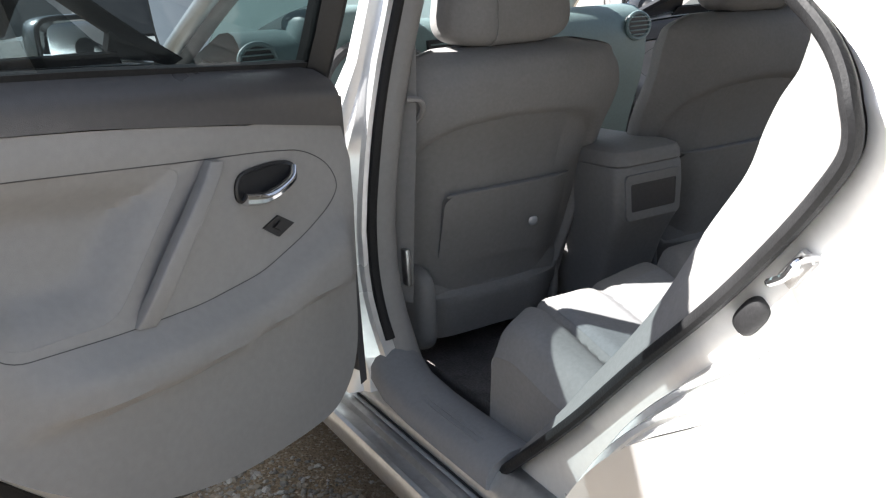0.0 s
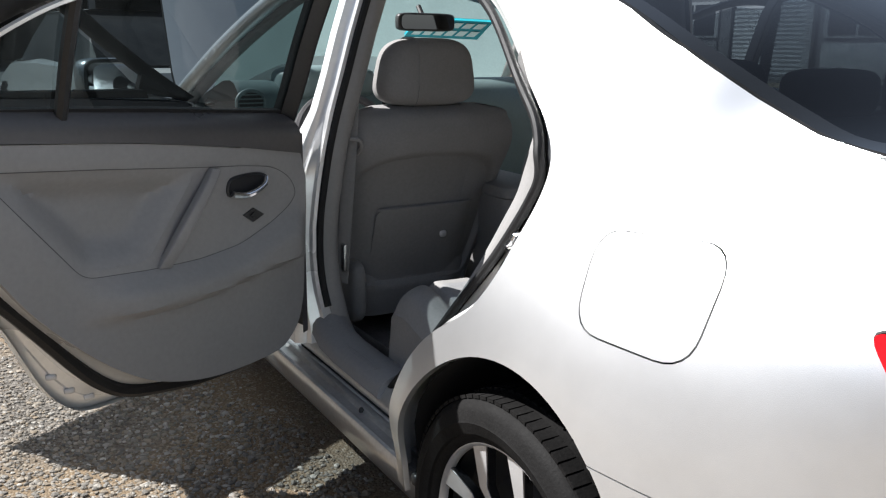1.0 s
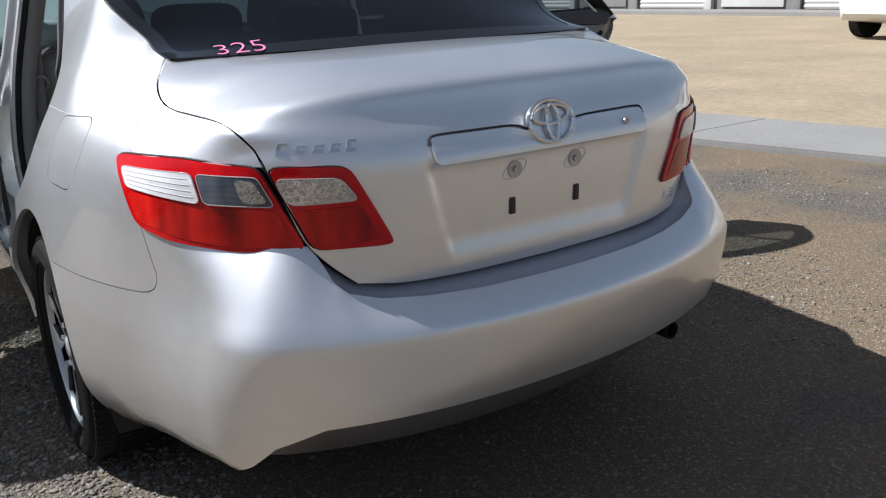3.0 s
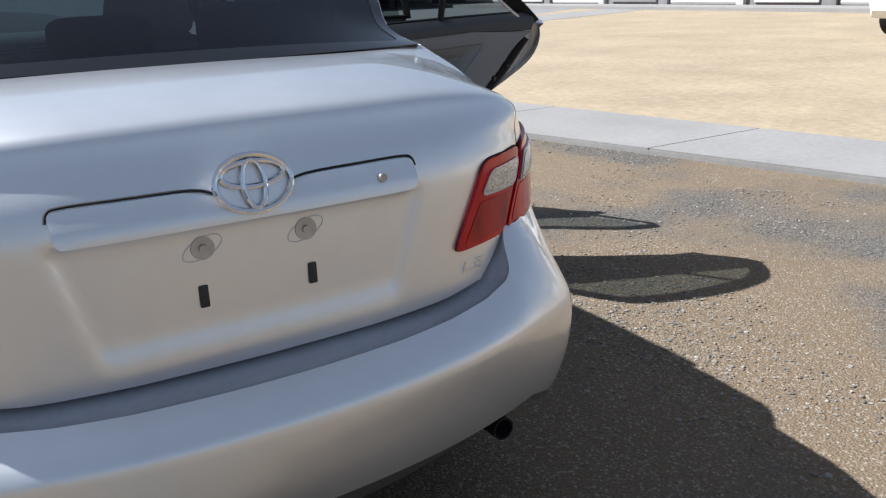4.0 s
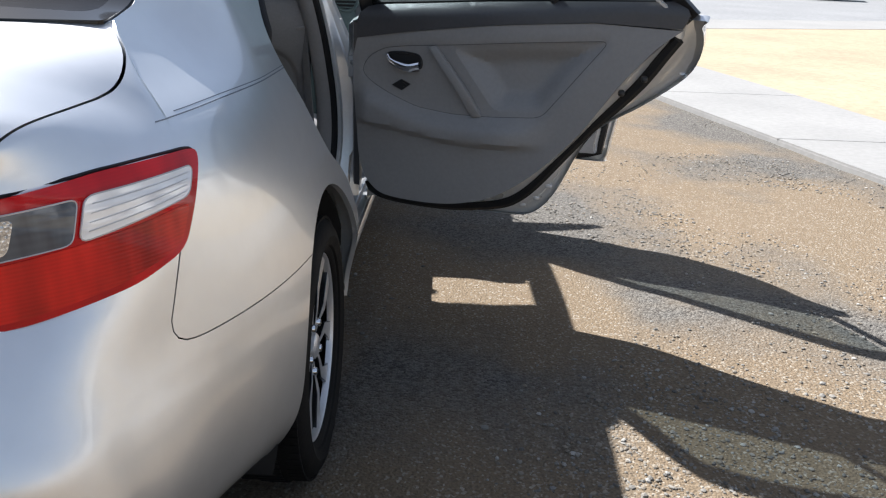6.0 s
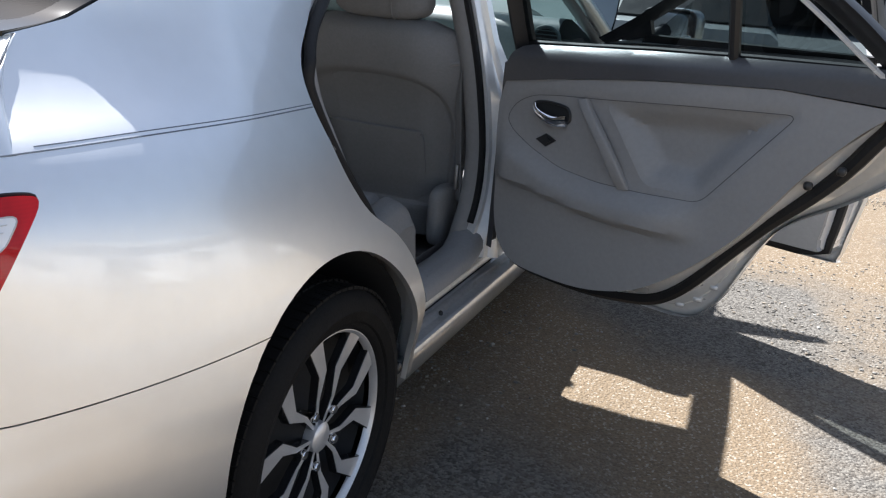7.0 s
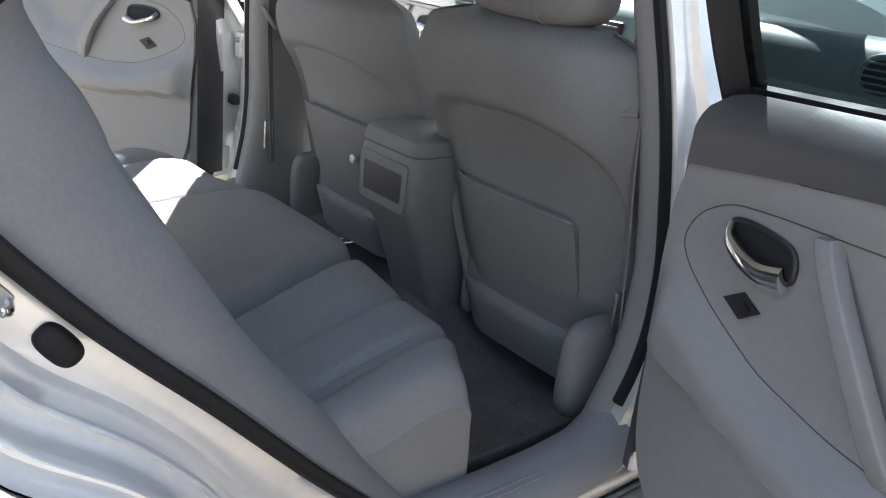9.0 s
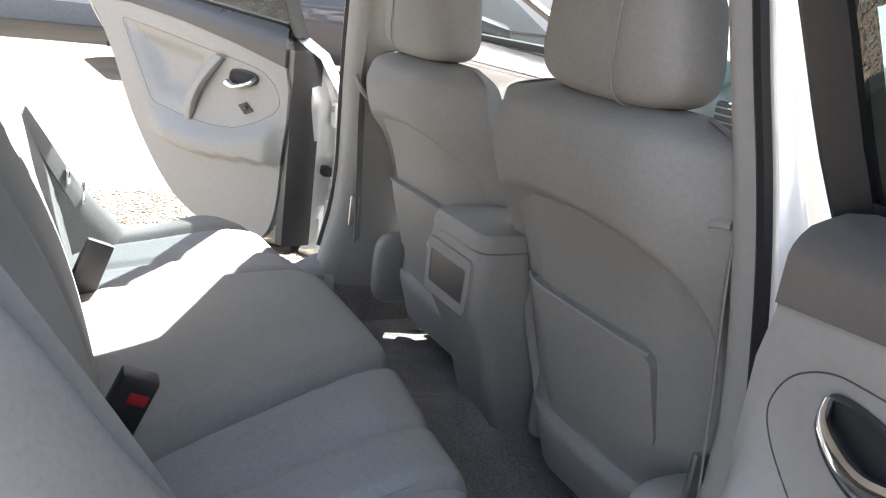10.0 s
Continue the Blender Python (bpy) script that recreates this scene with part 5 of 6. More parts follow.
    def relief(u, z):
        """The trim outside the field: an armrest ledge under it and a swage below."""
        d = poly_dist(fld, u, z)
        sw = 0.645 - 0.038 * smooth((u - 0.02) / 0.45) + 0.012 * smooth((u - 0.42) / 0.2)
        under = smooth((0.80 - z) / 0.10)
        ledge = smooth((z - sw + 0.008) / 0.022) * under * smooth((0.70 - u) / 0.18) * smooth((u - 0.03) / 0.06)
        return nt + 0.032 * ledge * smooth((0.24 - d) / 0.12) * smooth(d / 0.05) - 0.004 * math.exp(-(d / 0.008) ** 2)

    ins_poly = [tuple(p) for p in inp]
    lo = [tuple(p) for p in spline(trim_lo, 4)]
    trim = part("trim_panel", sheet(lo, lambda u, z: D(u, z, relief(u, z)), 0.012, far_out, 0.03, holes=[fld_poly]), TRIM, door, "light grey moulded door trim")
    part("handle_field", sheet(fld_poly, lambda u, z: D(u, z, nt - 0.004 - 0.003 * smooth(poly_dist(fld, u, z) / 0.01)), 0.02, far_out, 0.012, holes=[ins_poly]), TRIM, door, "light grey field round the inside handle")
    part("trim_insert", sheet(ins_poly, lambda u, z: D(u, z, nt - 0.0075 - 0.040 * smooth(poly_dist(inp, u, z) / 0.065)), 0.012, far_out, 0.012), TRIM, door, "hollowed grey insert of the door")
    hi = [tuple(p) for p in trim_hi]

    def top_n(u, z):
        lo_z = 0.910 + 0.09 * min(u, 0.9)
        h = (z - lo_z) / 0.095
        return nt + 0.004 - 0.046 * smooth((h - 0.30) / 0.70) ** 1.4 if front else nt + 0.004 - 0.050 * min(1.0, max(0.0, (h - 0.42) / 0.62)) ** 2.3

    part("upper_trim", sheet(hi, lambda u, z: D(u, z, top_n(u, z)), 0.014, far_out, 0.03), TRIMDARK, door, "charcoal upper door trim")
    part("trim_groove", tube([D(u, z, nt - 0.004) for u, z in fld_poly], 0.0010, 4, True), TRIMDARK, door, "fine dark joint in the trim")
    # inside handle in its bowl
    hs = -0.010 if sx > 0 else 0.004
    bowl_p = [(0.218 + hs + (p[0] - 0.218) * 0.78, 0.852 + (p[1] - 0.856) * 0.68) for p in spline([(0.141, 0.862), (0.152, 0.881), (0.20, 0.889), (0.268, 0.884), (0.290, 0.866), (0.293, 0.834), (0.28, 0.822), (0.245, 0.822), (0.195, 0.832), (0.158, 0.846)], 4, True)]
    # The bowl has no depth: a flat black sheet gives its darkness.
    part("handle_bowl", sheet(bowl_p, lambda u, z: D(u, z, nt - 0.004), 0.02, far_out, 0.02), DARK, door, "flat black sheet for the inside handle's dark bowl")
    lever = spline([D(hs + 0.160, 0.863, nt - 0.002), D(hs + 0.175, 0.848, nt + 0.008), D(hs + 0.207, 0.836, nt + 0.012), D(hs + 0.240, 0.830, nt + 0.010), D(hs + 0.272, 0.835, nt + 0.004)], 6)
    part("door_handle", tube(lever, lambda t: 0.0065 + 0.0085 * t, 10, False, 0.7), CHROME, door, "chrome inside door handle")
    part("handle_ring", tube([D(u, z, nt - 0.004) for u, z in bowl_p], 0.0035, 6, True), BLACKPLASTIC, door)
    sw = [(0.171, 0.772), (0.203, 0.792), (0.236, 0.779), (0.206, 0.758)]
    sw = [(u + hs * 0.5, z) for u, z in sw]
    part("window_switch", sheet(sw, lambda u, z: D(u, z, nt - 0.003), 0.02, far_out, 0.015), BLACKPLASTIC, door, "black window switch")
    part("switch_rocker", sheet([(0.192, 0.776), (0.205, 0.784), (0.219, 0.776), (0.206, 0.768)], lambda u, z: D(u, z, nt + 0.001), 0.02, far_out, 0.01), BLACKPLASTIC, door)
    # pull handle
    rows = []
    for t in [i / 10 for i in range(11)]:
        u = 0.314 + hs + 0.15 * t ** 1.15 + 0.02 * math.sin(math.pi * t)
        z = 0.90 - 0.20 * t
        w = 0.0125 + 0.003 * t
        lift = 0.030 * math.sin(math.pi * min(1, t * 0.9 + 0.08)) ** 0.5
        rows.append([D(u + w * math.copysign(abs(math.cos(b)) ** 0.28, math.cos(b)), z + 0.25 * w * math.cos(b), nt + lift - 0.016 + 0.011 * math.copysign(abs(math.sin(b)) ** 0.28, math.sin(b))) for b in (2 * math.pi * j / 20 for j in range(20))])
    part("pull_handle", loft(rows, closed=True, caps=True), TRIM, door, "grey pull handle")
    # window frame, pane, division bar
    def lean(u, z, off=0.0):
        return D(u, z, base - SIDE(z) + 0.012 * smooth((u - 0.9) / 0.25) + off)

    fp = [Vector(p) for p in spline(frame_path, 6)]
    frame_rows = []
    k = len(fp)
    for i, p in enumerate(fp):
        d = (fp[min(i + 1, k - 1)] - fp[max(i - 1, 0)]).normalized()
        nn = Vector((-d.y, d.x))
        ring_p = []
        for w, o in [(-0.030, 0.004), (-0.026, 0.016), (0.0, 0.030), (0.018, 0.046), (0.026, 0.046), (0.030, 0.03), (0.030, 0.0), (0.0, -0.004)]:
            q = p + nn * (w * (0.55 if front else 0.82))
            ring_p.append(lean(q[0], q[1], o))
        frame_rows.append(ring_p)
    fr = part("window_frame", loft(frame_rows, closed=True, caps=True), BLACKPLASTIC, door, "black window frame")
    ge = [tuple(p) for p in glass]
    pane = part("pane", sheet(ge, lambda u, z: lean(u, z, 0.022), 0.05, far_out, 0.004), FRONTGLASS if front else SIDEGLASS, door, "lightly tinted door window" if front else "dark tinted door window")
    pane.visible_shadow = True
    strip_p = [(0.08, 0.990), (1.03, 1.045), (1.015, 1.066), (0.72, 1.055), (0.47, 1.042), (0.25, 1.026), (0.08, 1.015)] if not front else [(0.20, 0.985), (1.03, 1.005), (1.03, 1.035), (0.22, 1.015)]
    part("belt_strip", sheet(strip_p, lambda u, z: lean(u, z, 0.034 if front else 0.024), 0.03, far_out, 0.010), RUBBER, door, "black rubber strip along the window")
    if not front:
        part("outer_belt_strip", sheet([(u, z - 0.010) for u, z in strip_p], lambda u, z: lean(u, z, 0.004), 0.03, far_in, 0.010), RUBBER, door, "black rubber strip outside the window")
        part("division_bar", tube([lean(0.665, 1.02, 0.03), lean(0.672, 1.15, 0.03), lean(0.676, 1.262, 0.03)], 0.013, 8), BLACKPLASTIC, door, "black bar between the panes")
        part("bright_strip", tube([lean(p[0], p[1], 0.040) for p in [Vector(v) for v in spline([(1.005, 1.03), (0.93, 1.088), (0.86, 1.146), (0.78, 1.204), (0.68, 1.252), (0.5, 1.30)], 5)]], 0.006, 6), JAMB, fr, "pale edge strip of the frame")
    else:
        # outside mirror
        mc = D(0.17, 1.04, -0.10)
        mir = part("door_mirror", pillow((0, 0, 0), (0.115, 0.06, 0.075), 0.45, 0.5, Matrix.Translation(mc) @ Matrix.Rotation(radians(-12) * sx, 4, "Z")), PAINT, door, "silver outside mirror")
        gm = Matrix.Translation(mc) @ Matrix.Rotation(radians(-12) * sx, 4, "Z")
        part("mirror_rim", tube([gm @ Vector((0.103 * math.copysign(abs(math.cos(t)) ** 0.4, math.cos(t)), -0.055, 0.066 * math.copysign(abs(math.sin(t)) ** 0.4, math.sin(t)))) for t in (2 * math.pi * j / 40 for j in range(40))], 0.007, 8, True), BLACKPLASTIC, mir)
        part("mirror_glass", sheet([(0.10 * math.copysign(abs(math.cos(t)) ** 0.4, math.cos(t)), 0.063 * math.copysign(abs(math.sin(t)) ** 0.4, math.sin(t))) for t in (2 * math.pi * j / 40 for j in range(40))], lambda x, z: gm @ Vector((x, -0.056, z)), 0.05, gm @ Vector((0, 1, 0)), 0.003), material("mirror_silver", (0.8, 0.82, 0.84), 0.02, 1.0), mir, "mirror glass")
        part("mirror_foot", tube([mc + (D(0.17, 1.0, 0.05) - mc) * 0.3, D(0.17, 0.99, 0.05)], 0.03, 10), BLACKPLASTIC, mir)
        part("corner_cover", sheet([(0.03, 0.975), (0.24, 1.0), (0.24, 1.075)], lambda u, z: lean(u, z, 0.02), 0.05, far_out, 0.02), BLACKPLASTIC, door, "black corner cover")
    # outside handle
    part("outer_handle", tube(spline([skin(0.86, 0.865), D(0.88, 0.866, skin_n(0.866) - 0.035), D(1.0, 0.87, skin_n(0.87) - 0.035), skin(1.03, 0.87)], 5), 0.013, 8), PAINT, door, "silver outside door handle")
    return door


for sx in (-1, 1):
    make_door(sx, (0.828, 1.113) if sx > 0 else (0.84, 1.12), 69 if sx > 0 else 66, False)
    make_door(sx, (0.85, 2.16), 67 if sx > 0 else 64, True)


# ---------- cabin ----------
part("cabin_floor", sheet([(-0.66, 0.55), (0.66, 0.55), (0.66, 2.2), (-0.66, 2.2)], lambda x, y: (x, y, 0.262 + 0.10 * math.exp(-(x / 0.13) ** 2) + 0.02 * noise.noise((x * 6, y * 6, 0))), 0.04, (0, 1, -5), 0.0), CARPET, car, "charcoal carpeted cabin floor")
for sx in (-1, 1):
    part("sill_carpet", loft([[Vector((sx * x, y, z)) for x, z in [(0.56, 0.262), (0.60, 0.28), (0.615, 0.33), (0.64, 0.40)]] for y in (0.55, 0.8, 1.2, 2.1)]), CARPET, car)


def front_seat(sx):
    cx = sx * 0.357
    fwd = 0.035 if sx > 0 else 0.075
    hz = 0.025 if sx > 0 else 0.0
    hw = curve([(0.40, 0.225), (0.50, 0.243), (0.62, 0.257), (0.75, 0.265), (0.84, 0.272), (0.92, 0.270), (0.98, 0.254), (1.015, 0.226), (1.032, 0.165)])
    rear = curve([(0.345, 1.136), (0.40, 1.118), (0.525, 1.086), (0.62, 1.068), (0.70, 1.052), (0.80, 1.020), (0.86, 0.992), (0.92, 0.974), (0.97, 0.972), (1.01, 0.990), (1.032, 1.026)])
    dep = curve([(0.40, 0.10), (0.6, 0.15), (0.9, 0.135), (1.01, 0.10), (1.032, 0.06)])

    def low(z):
        return z if z < 0.8 else 0.8 + (z - 0.8) * (1.0 if sx > 0 else 0.88)

    def side_round(x, z):
        """How far the back falls away towards its sides."""
        return 0.060 * max(0.0, (abs(x) / hw(z) - 0.45) / 0.55) ** 2

    arch_h = [(0.06, 0.879), (0.15, 0.864), (0.208, 0.828), (0.236, 0.768), (0.240, 0.69), (0.230, 0.58), (0.205, 0.465), (0.12, 0.447)]
    arch_p = [tuple(p) for p in spline(arch_h + [(0.0, 0.445)] + [(-x, z) for x, z in arch_h[::-1]] + [(0.0, 0.881)], 5, True)]
    arch_n = np.array(dense(arch_p, 0.01))
    rows = []
    for i in range(72):
        z = 0.345 + 0.687 * (1 - (1 - i / 71) ** 1.25)
        row = []
        for j in range(128):
            t = 2 * math.pi * j / 128
            x = hw(z) * math.copysign(abs(math.cos(t)) ** 0.45, math.cos(t))
            yy = math.copysign(abs(math.sin(t)) ** 0.6, math.sin(t))
            y = rear(z) + dep(z) / 2 - yy * dep(z) / 2
            y += side_round(x, z) * max(0.0, yy)
            if yy > 0.3 and inside(np.array([x]), np.array([z]), arch_p)[0]:
                y += 0.026 * smooth(float(np.sqrt(((arch_n - (x, z)) ** 2).sum(1)).min()) / 0.022)
            row.append(Vector((cx + x * (1.0 if sx * x > 0 else 1 + 0.17 * smooth((z - 0.42) / 0.3)), y, low(z))))
        rows.append(row)
    seat = part("front_seat", loft(rows, closed=True, caps=True), CLOTH, car, "grey cloth front seat with a map pocket")
    # moulded back panel
    fn = lambda off: (lambda x, z: Vector((cx + x, rear(z) + side_round(x, z) + 0.030 * (abs(x) / hw(z)) ** 4 - off, low(z))))
    part("back_panel", sheet([(x * 0.965, 0.66 + (z - 0.66) * 0.96) for x, z in arch_p], fn(-0.021), 0.014, (cx, 3, 0.7), 0.015), SHELL, seat, "grey moulded seat back panel")
    pk = [tuple(p) for p in rounded([(-sx * 0.196, 0.697), (sx * 0.150, 0.697), (sx * 0.152, 0.535), (-sx * 0.190, 0.520)], 0.03, 6)]
    part("map_pocket", sheet(pk, lambda x, z: fn(-0.015 + 0.012 * smooth((z - 0.53) / 0.165))(x, z), 0.012, (cx, 3, 0.7), 0.02), SHELL, seat, "grey map pocket")
    if sx < 0:
        # Flat pale disc that paints the soft highlight on the pocket.
        part("pocket_button", pillow(fn(0.003)(0.083, 0.602), (0.013, 0.0035, 0.011), 0.8, 0.9, None, 16, 8), PALESTRIPE, seat, "pale disc painted as a highlight on the pocket")
    part("pocket_hem", tube([fn(-0.003)(sx * x, 0.6975) for x in [-0.194 + 0.342 * i / 20 for i in range(21)]], 0.0035, 6), SHELL, seat)
    part("seat_cushion", pillow((cx, 1.40, 0.46), (0.25, 0.28, 0.085), 0.45, 0.4), CLOTH, seat, "grey cloth seat cushion")
    # headrest
    part("headrest", pillow((cx, 1.045, 1.098 + hz), (0.150, 0.066, 0.096), 0.55, 0.55, None, 36, 24, lambda q: (q.x * (1 - 0.12 * (q.z / 0.096)), q.y - 0.25 * q.z * 0.2, q.z)), CLOTH, seat, "grey cloth headrest with a seam")
    part("headrest_seam", tube([Vector((cx + sx * 0.055, 1.045 + 0.068 * math.copysign(abs(math.cos(t)) ** 0.55, math.cos(t)), 1.098 + hz + 0.097 * math.copysign(abs(math.sin(t)) ** 0.55, math.sin(t)))) for t in (2 * math.pi * i / 48 for i in range(48))], 0.0018, 5, True), SHELL, seat)
    for dx in (-0.07, 0.07):
        part("headrest_post", tube([(cx + dx, 1.065, 0.93), (cx + dx, 1.05, 1.03)], 0.006, 8), CHROME, seat)
    # recliner cover and rail
    part("recliner_cover", pillow((sx * 0.580 if sx > 0 else -0.560, 1.088 if sx > 0 else 1.14, 0.445), (0.030, 0.078, 0.095), 0.5, 0.7), SHELL, seat, "grey recliner cover")
    part("recliner_cover", pillow((sx * 0.150, 1.19, 0.42), (0.014, 0.045, 0.07), 0.5, 0.7), SHELL, seat, "grey recliner cover")
    for dx in (-0.17, 0.17):
        part("seat_rail", block((cx + dx, 1.40, 0.285), (0.035, 0.34, 0.03), 0.008), CARPET, seat, "dark carpeted seat rail")
    part("seat_frame", block((cx, 1.34, 0.37), (0.40, 0.36, 0.07), 0.03), RUBBER, seat, "dark seat frame")
    seat.location.y = fwd
    return seat


for sx in (-1, 1):
    front_seat(sx)

# centre console with the rear air outlet
def ring_at(y0, y1, w, z, r):
    return [Vector((p[0], p[1], z)) for p in rounded([(-w, y0), (w, y0), (w, y1), (-w, y1)], r, 5)]


console = part("centre_console", loft([ring_at(*a) for a in [(1.165, 1.6, 0.080, 0.28, 0.03), (1.12, 1.6, 0.086, 0.42, 0.03), (1.088, 1.56, 0.092, 0.505, 0.03), (1.062, 1.46, 0.098, 0.555, 0.03), (1.046, 1.45, 0.104, 0.585, 0.028), (1.043, 1.44, 0.106, 0.65, 0.028), (1.046, 1.44, 0.106, 0.700, 0.028), (1.050, 1.43, 0.104, 0.708, 0.028)]], True, True), SHELL, car, "grey centre console with a rear air outlet")
part("armrest_lid", loft([ring_at(*a) for a in [(1.052, 1.43, 0.100, 0.706, 0.03), (1.044, 1.44, 0.106, 0.712, 0.035), (1.045, 1.44, 0.106, 0.728, 0.035), (1.052, 1.435, 0.101, 0.742, 0.035), (1.07, 1.42, 0.086, 0.750, 0.03), (1.11, 1.38, 0.05, 0.754, 0.02)]], True, True), SHELL, console, "padded grey armrest lid")
part("outlet_frame", sheet(rounded([(-0.088, 0.690), (0.088, 0.690), (0.084, 0.582), (-0.084, 0.582)], 0.014), lambda x, z: (x, 1.040, z), 0.02, (0, 3, 0.6), 0.01, holes=[rounded([(-0.072, 0.668), (0.072, 0.668), (0.069, 0.602), (-0.069, 0.602)], 0.006)]), SHELL, console, "grey frame of the air outlet")
part("air_outlet", sheet(rounded([(-0.074, 0.670), (0.074, 0.670), (0.071, 0.600), (-0.071, 0.600)], 0.006), lambda x, z: (x, 1.0415, z), 0.02, (0, 3, 0.6), 0.004), TRIMDARK, console, "dark rear air outlet")
part("console_front", block((0, 1.68, 0.45), (0.22, 0.48, 0.34), 0.03), SHELL, console, "lower front of the console")

# rear bench
CUSH_Y = curve([(0.0, 0.24), (0.2, 0.40), (0.4, 0.58), (0.52, 0.70), (0.58, 0.755), (0.63, 0.798), (0.68, 0.820), (0.74, 0.828), (0.85, 0.820), (0.95, 0.81)])
CUSH_Z = curve([(0.0, 0.49), (0.2, 0.515), (0.4, 0.548), (0.52, 0.572), (0.58, 0.578), (0.63, 0.568), (0.68, 0.535), (0.74, 0.47), (0.85, 0.36), (0.95, 0.27)])


def cushion(x, v):
    """v runs from the backrest forward over the edge and down."""
    a = abs(x)
    y, z = CUSH_Y(v), CUSH_Z(v)
    top = 1 - smooth((v - 0.60) / 0.2)
    run = (v - 0.26) / 0.48
    seams = ((0.30 - 0.14 * run, 0.028, 0.018), (0.435 - 0.08 * run, 0.009, 0.012), (0.565 - 0.05 * run, 0.020, 0.015))
    dip = 0.014 * math.exp(-((a - 0.40) / 0.12) ** 2) * top
    for sx0, deep, wide in seams:
        dip += deep * math.exp(-((a - sx0) / wide) ** 2) * (0.35 + 0.65 * top)
    edge = smooth((a - 0.58) / 0.09)
    z -= dip * (0.3 + 0.7 * top) + edge ** 2 * 0.035 * top + 0.03 * smooth((a - 0.63) / 0.03) * top
    y -= dip * (1 - top) * 0.6 + edge ** 2 * 0.03 * (1 - top) + 0.050 * smooth((a - 0.50) / 0.15) * smooth((v - 0.4) / 0.2)
    y += 0.050 * (1 - min(1, (a / 0.6) ** 2)) * smooth((v - 0.3) / 0.3)
    z += 0.014 * smooth((0.30 - 0.14 * run - a) / 0.035) * top * smooth(v / 0.15)
    return Vector((x, y, z))


bench = part("rear_bench", sheet([(-0.656, 0), (0.656, 0), (0.656, 0.94), (-0.656, 0.94)], cushion, 0.010, (0, 0.3, 0.2), 0.02), CLOTH, car, "grey cloth rear bench seat")
for sx in (-1, 1):
    part("seat_insert", sheet([(sx * 0.345, 0.06), (sx * 0.575, 0.06), (sx * 0.522, 0.56), (sx * 0.232, 0.56)], lambda x, v: cushion(x, v) + Vector((0, 0, 0.002)), 0.010, (0, 0.3, 0.2), 0.004), CLOTHIN, bench, "ribbed grey cloth seat insert")
    skirt = [[cushion(sx * 0.6545, v).lerp(Vector((sx * x, cushion(sx * 0.6545, v).y - 0.004 * k, min(0.34, cushion(sx * 0.6545, v).z))), k) for x, k in ((0.664, 0.0), (0.668, 0.08), (0.670, 0.4), (0.668, 1.0))] for v in [i * 0.94 / 60 for i in range(61)]]
    part("seat_side", loft(skirt), CLOTH, bench, "plain grey side of the bench cushion")


def backrest(x, v):
    a = abs(x)
    y = 0.432 - 0.22 * v - 0.05 * v * v
    z = 0.48 + 0.60 * v
    bul = 0.036 * math.sin(math.pi * min(1, v * 1.05)) * (1 - 0.4 * math.exp(-((a - 0.33) / 0.16) ** 2)) - 0.010 * math.exp(-((a - 0.16) / 0.012) ** 2)
    roll = smooth((v - 0.88) / 0.12)
    return Vector((x, y + bul - 0.10 * roll, z - 0.03 * roll))


part("bench_back", sheet([(-0.60, 0), (0.60, 0), (0.56, 1.0), (-0.56, 1.0)], backrest, 0.02, (0, -3, 0.5), 0.03), CLOTH, bench, "grey cloth rear backrest")
for x in (-0.36, 0.36, 0.0):
    part("rear_headrest", pillow((x, 0.06, 1.09), (0.12, 0.055, 0.05 if x == 0 else 0.07), 0.5, 0.5), CLOTH, bench, "low grey rear headrest")
part("parcel_shelf", block((0, -0.20, 1.03), (1.10, 0.46, 0.03), 0.01), DASH, car, "dark grey parcel shelf")
BUTTONRED = material("red_button_plastic", (0.36, 0.02, 0.02), 0.4, 0, 20, 0.05, 0.05)
BOLSTER = [(0.30, 1.20), (0.205, 1.085), (0.215, 1.025), (0.246, 0.98), (0.264, 0.945), (0.283, 0.895), (0.335, 0.82), (0.40, 0.715), (0.46, 0.632), (0.53, 0.55), (0.60, 0.46), (0.655, 0.385)]
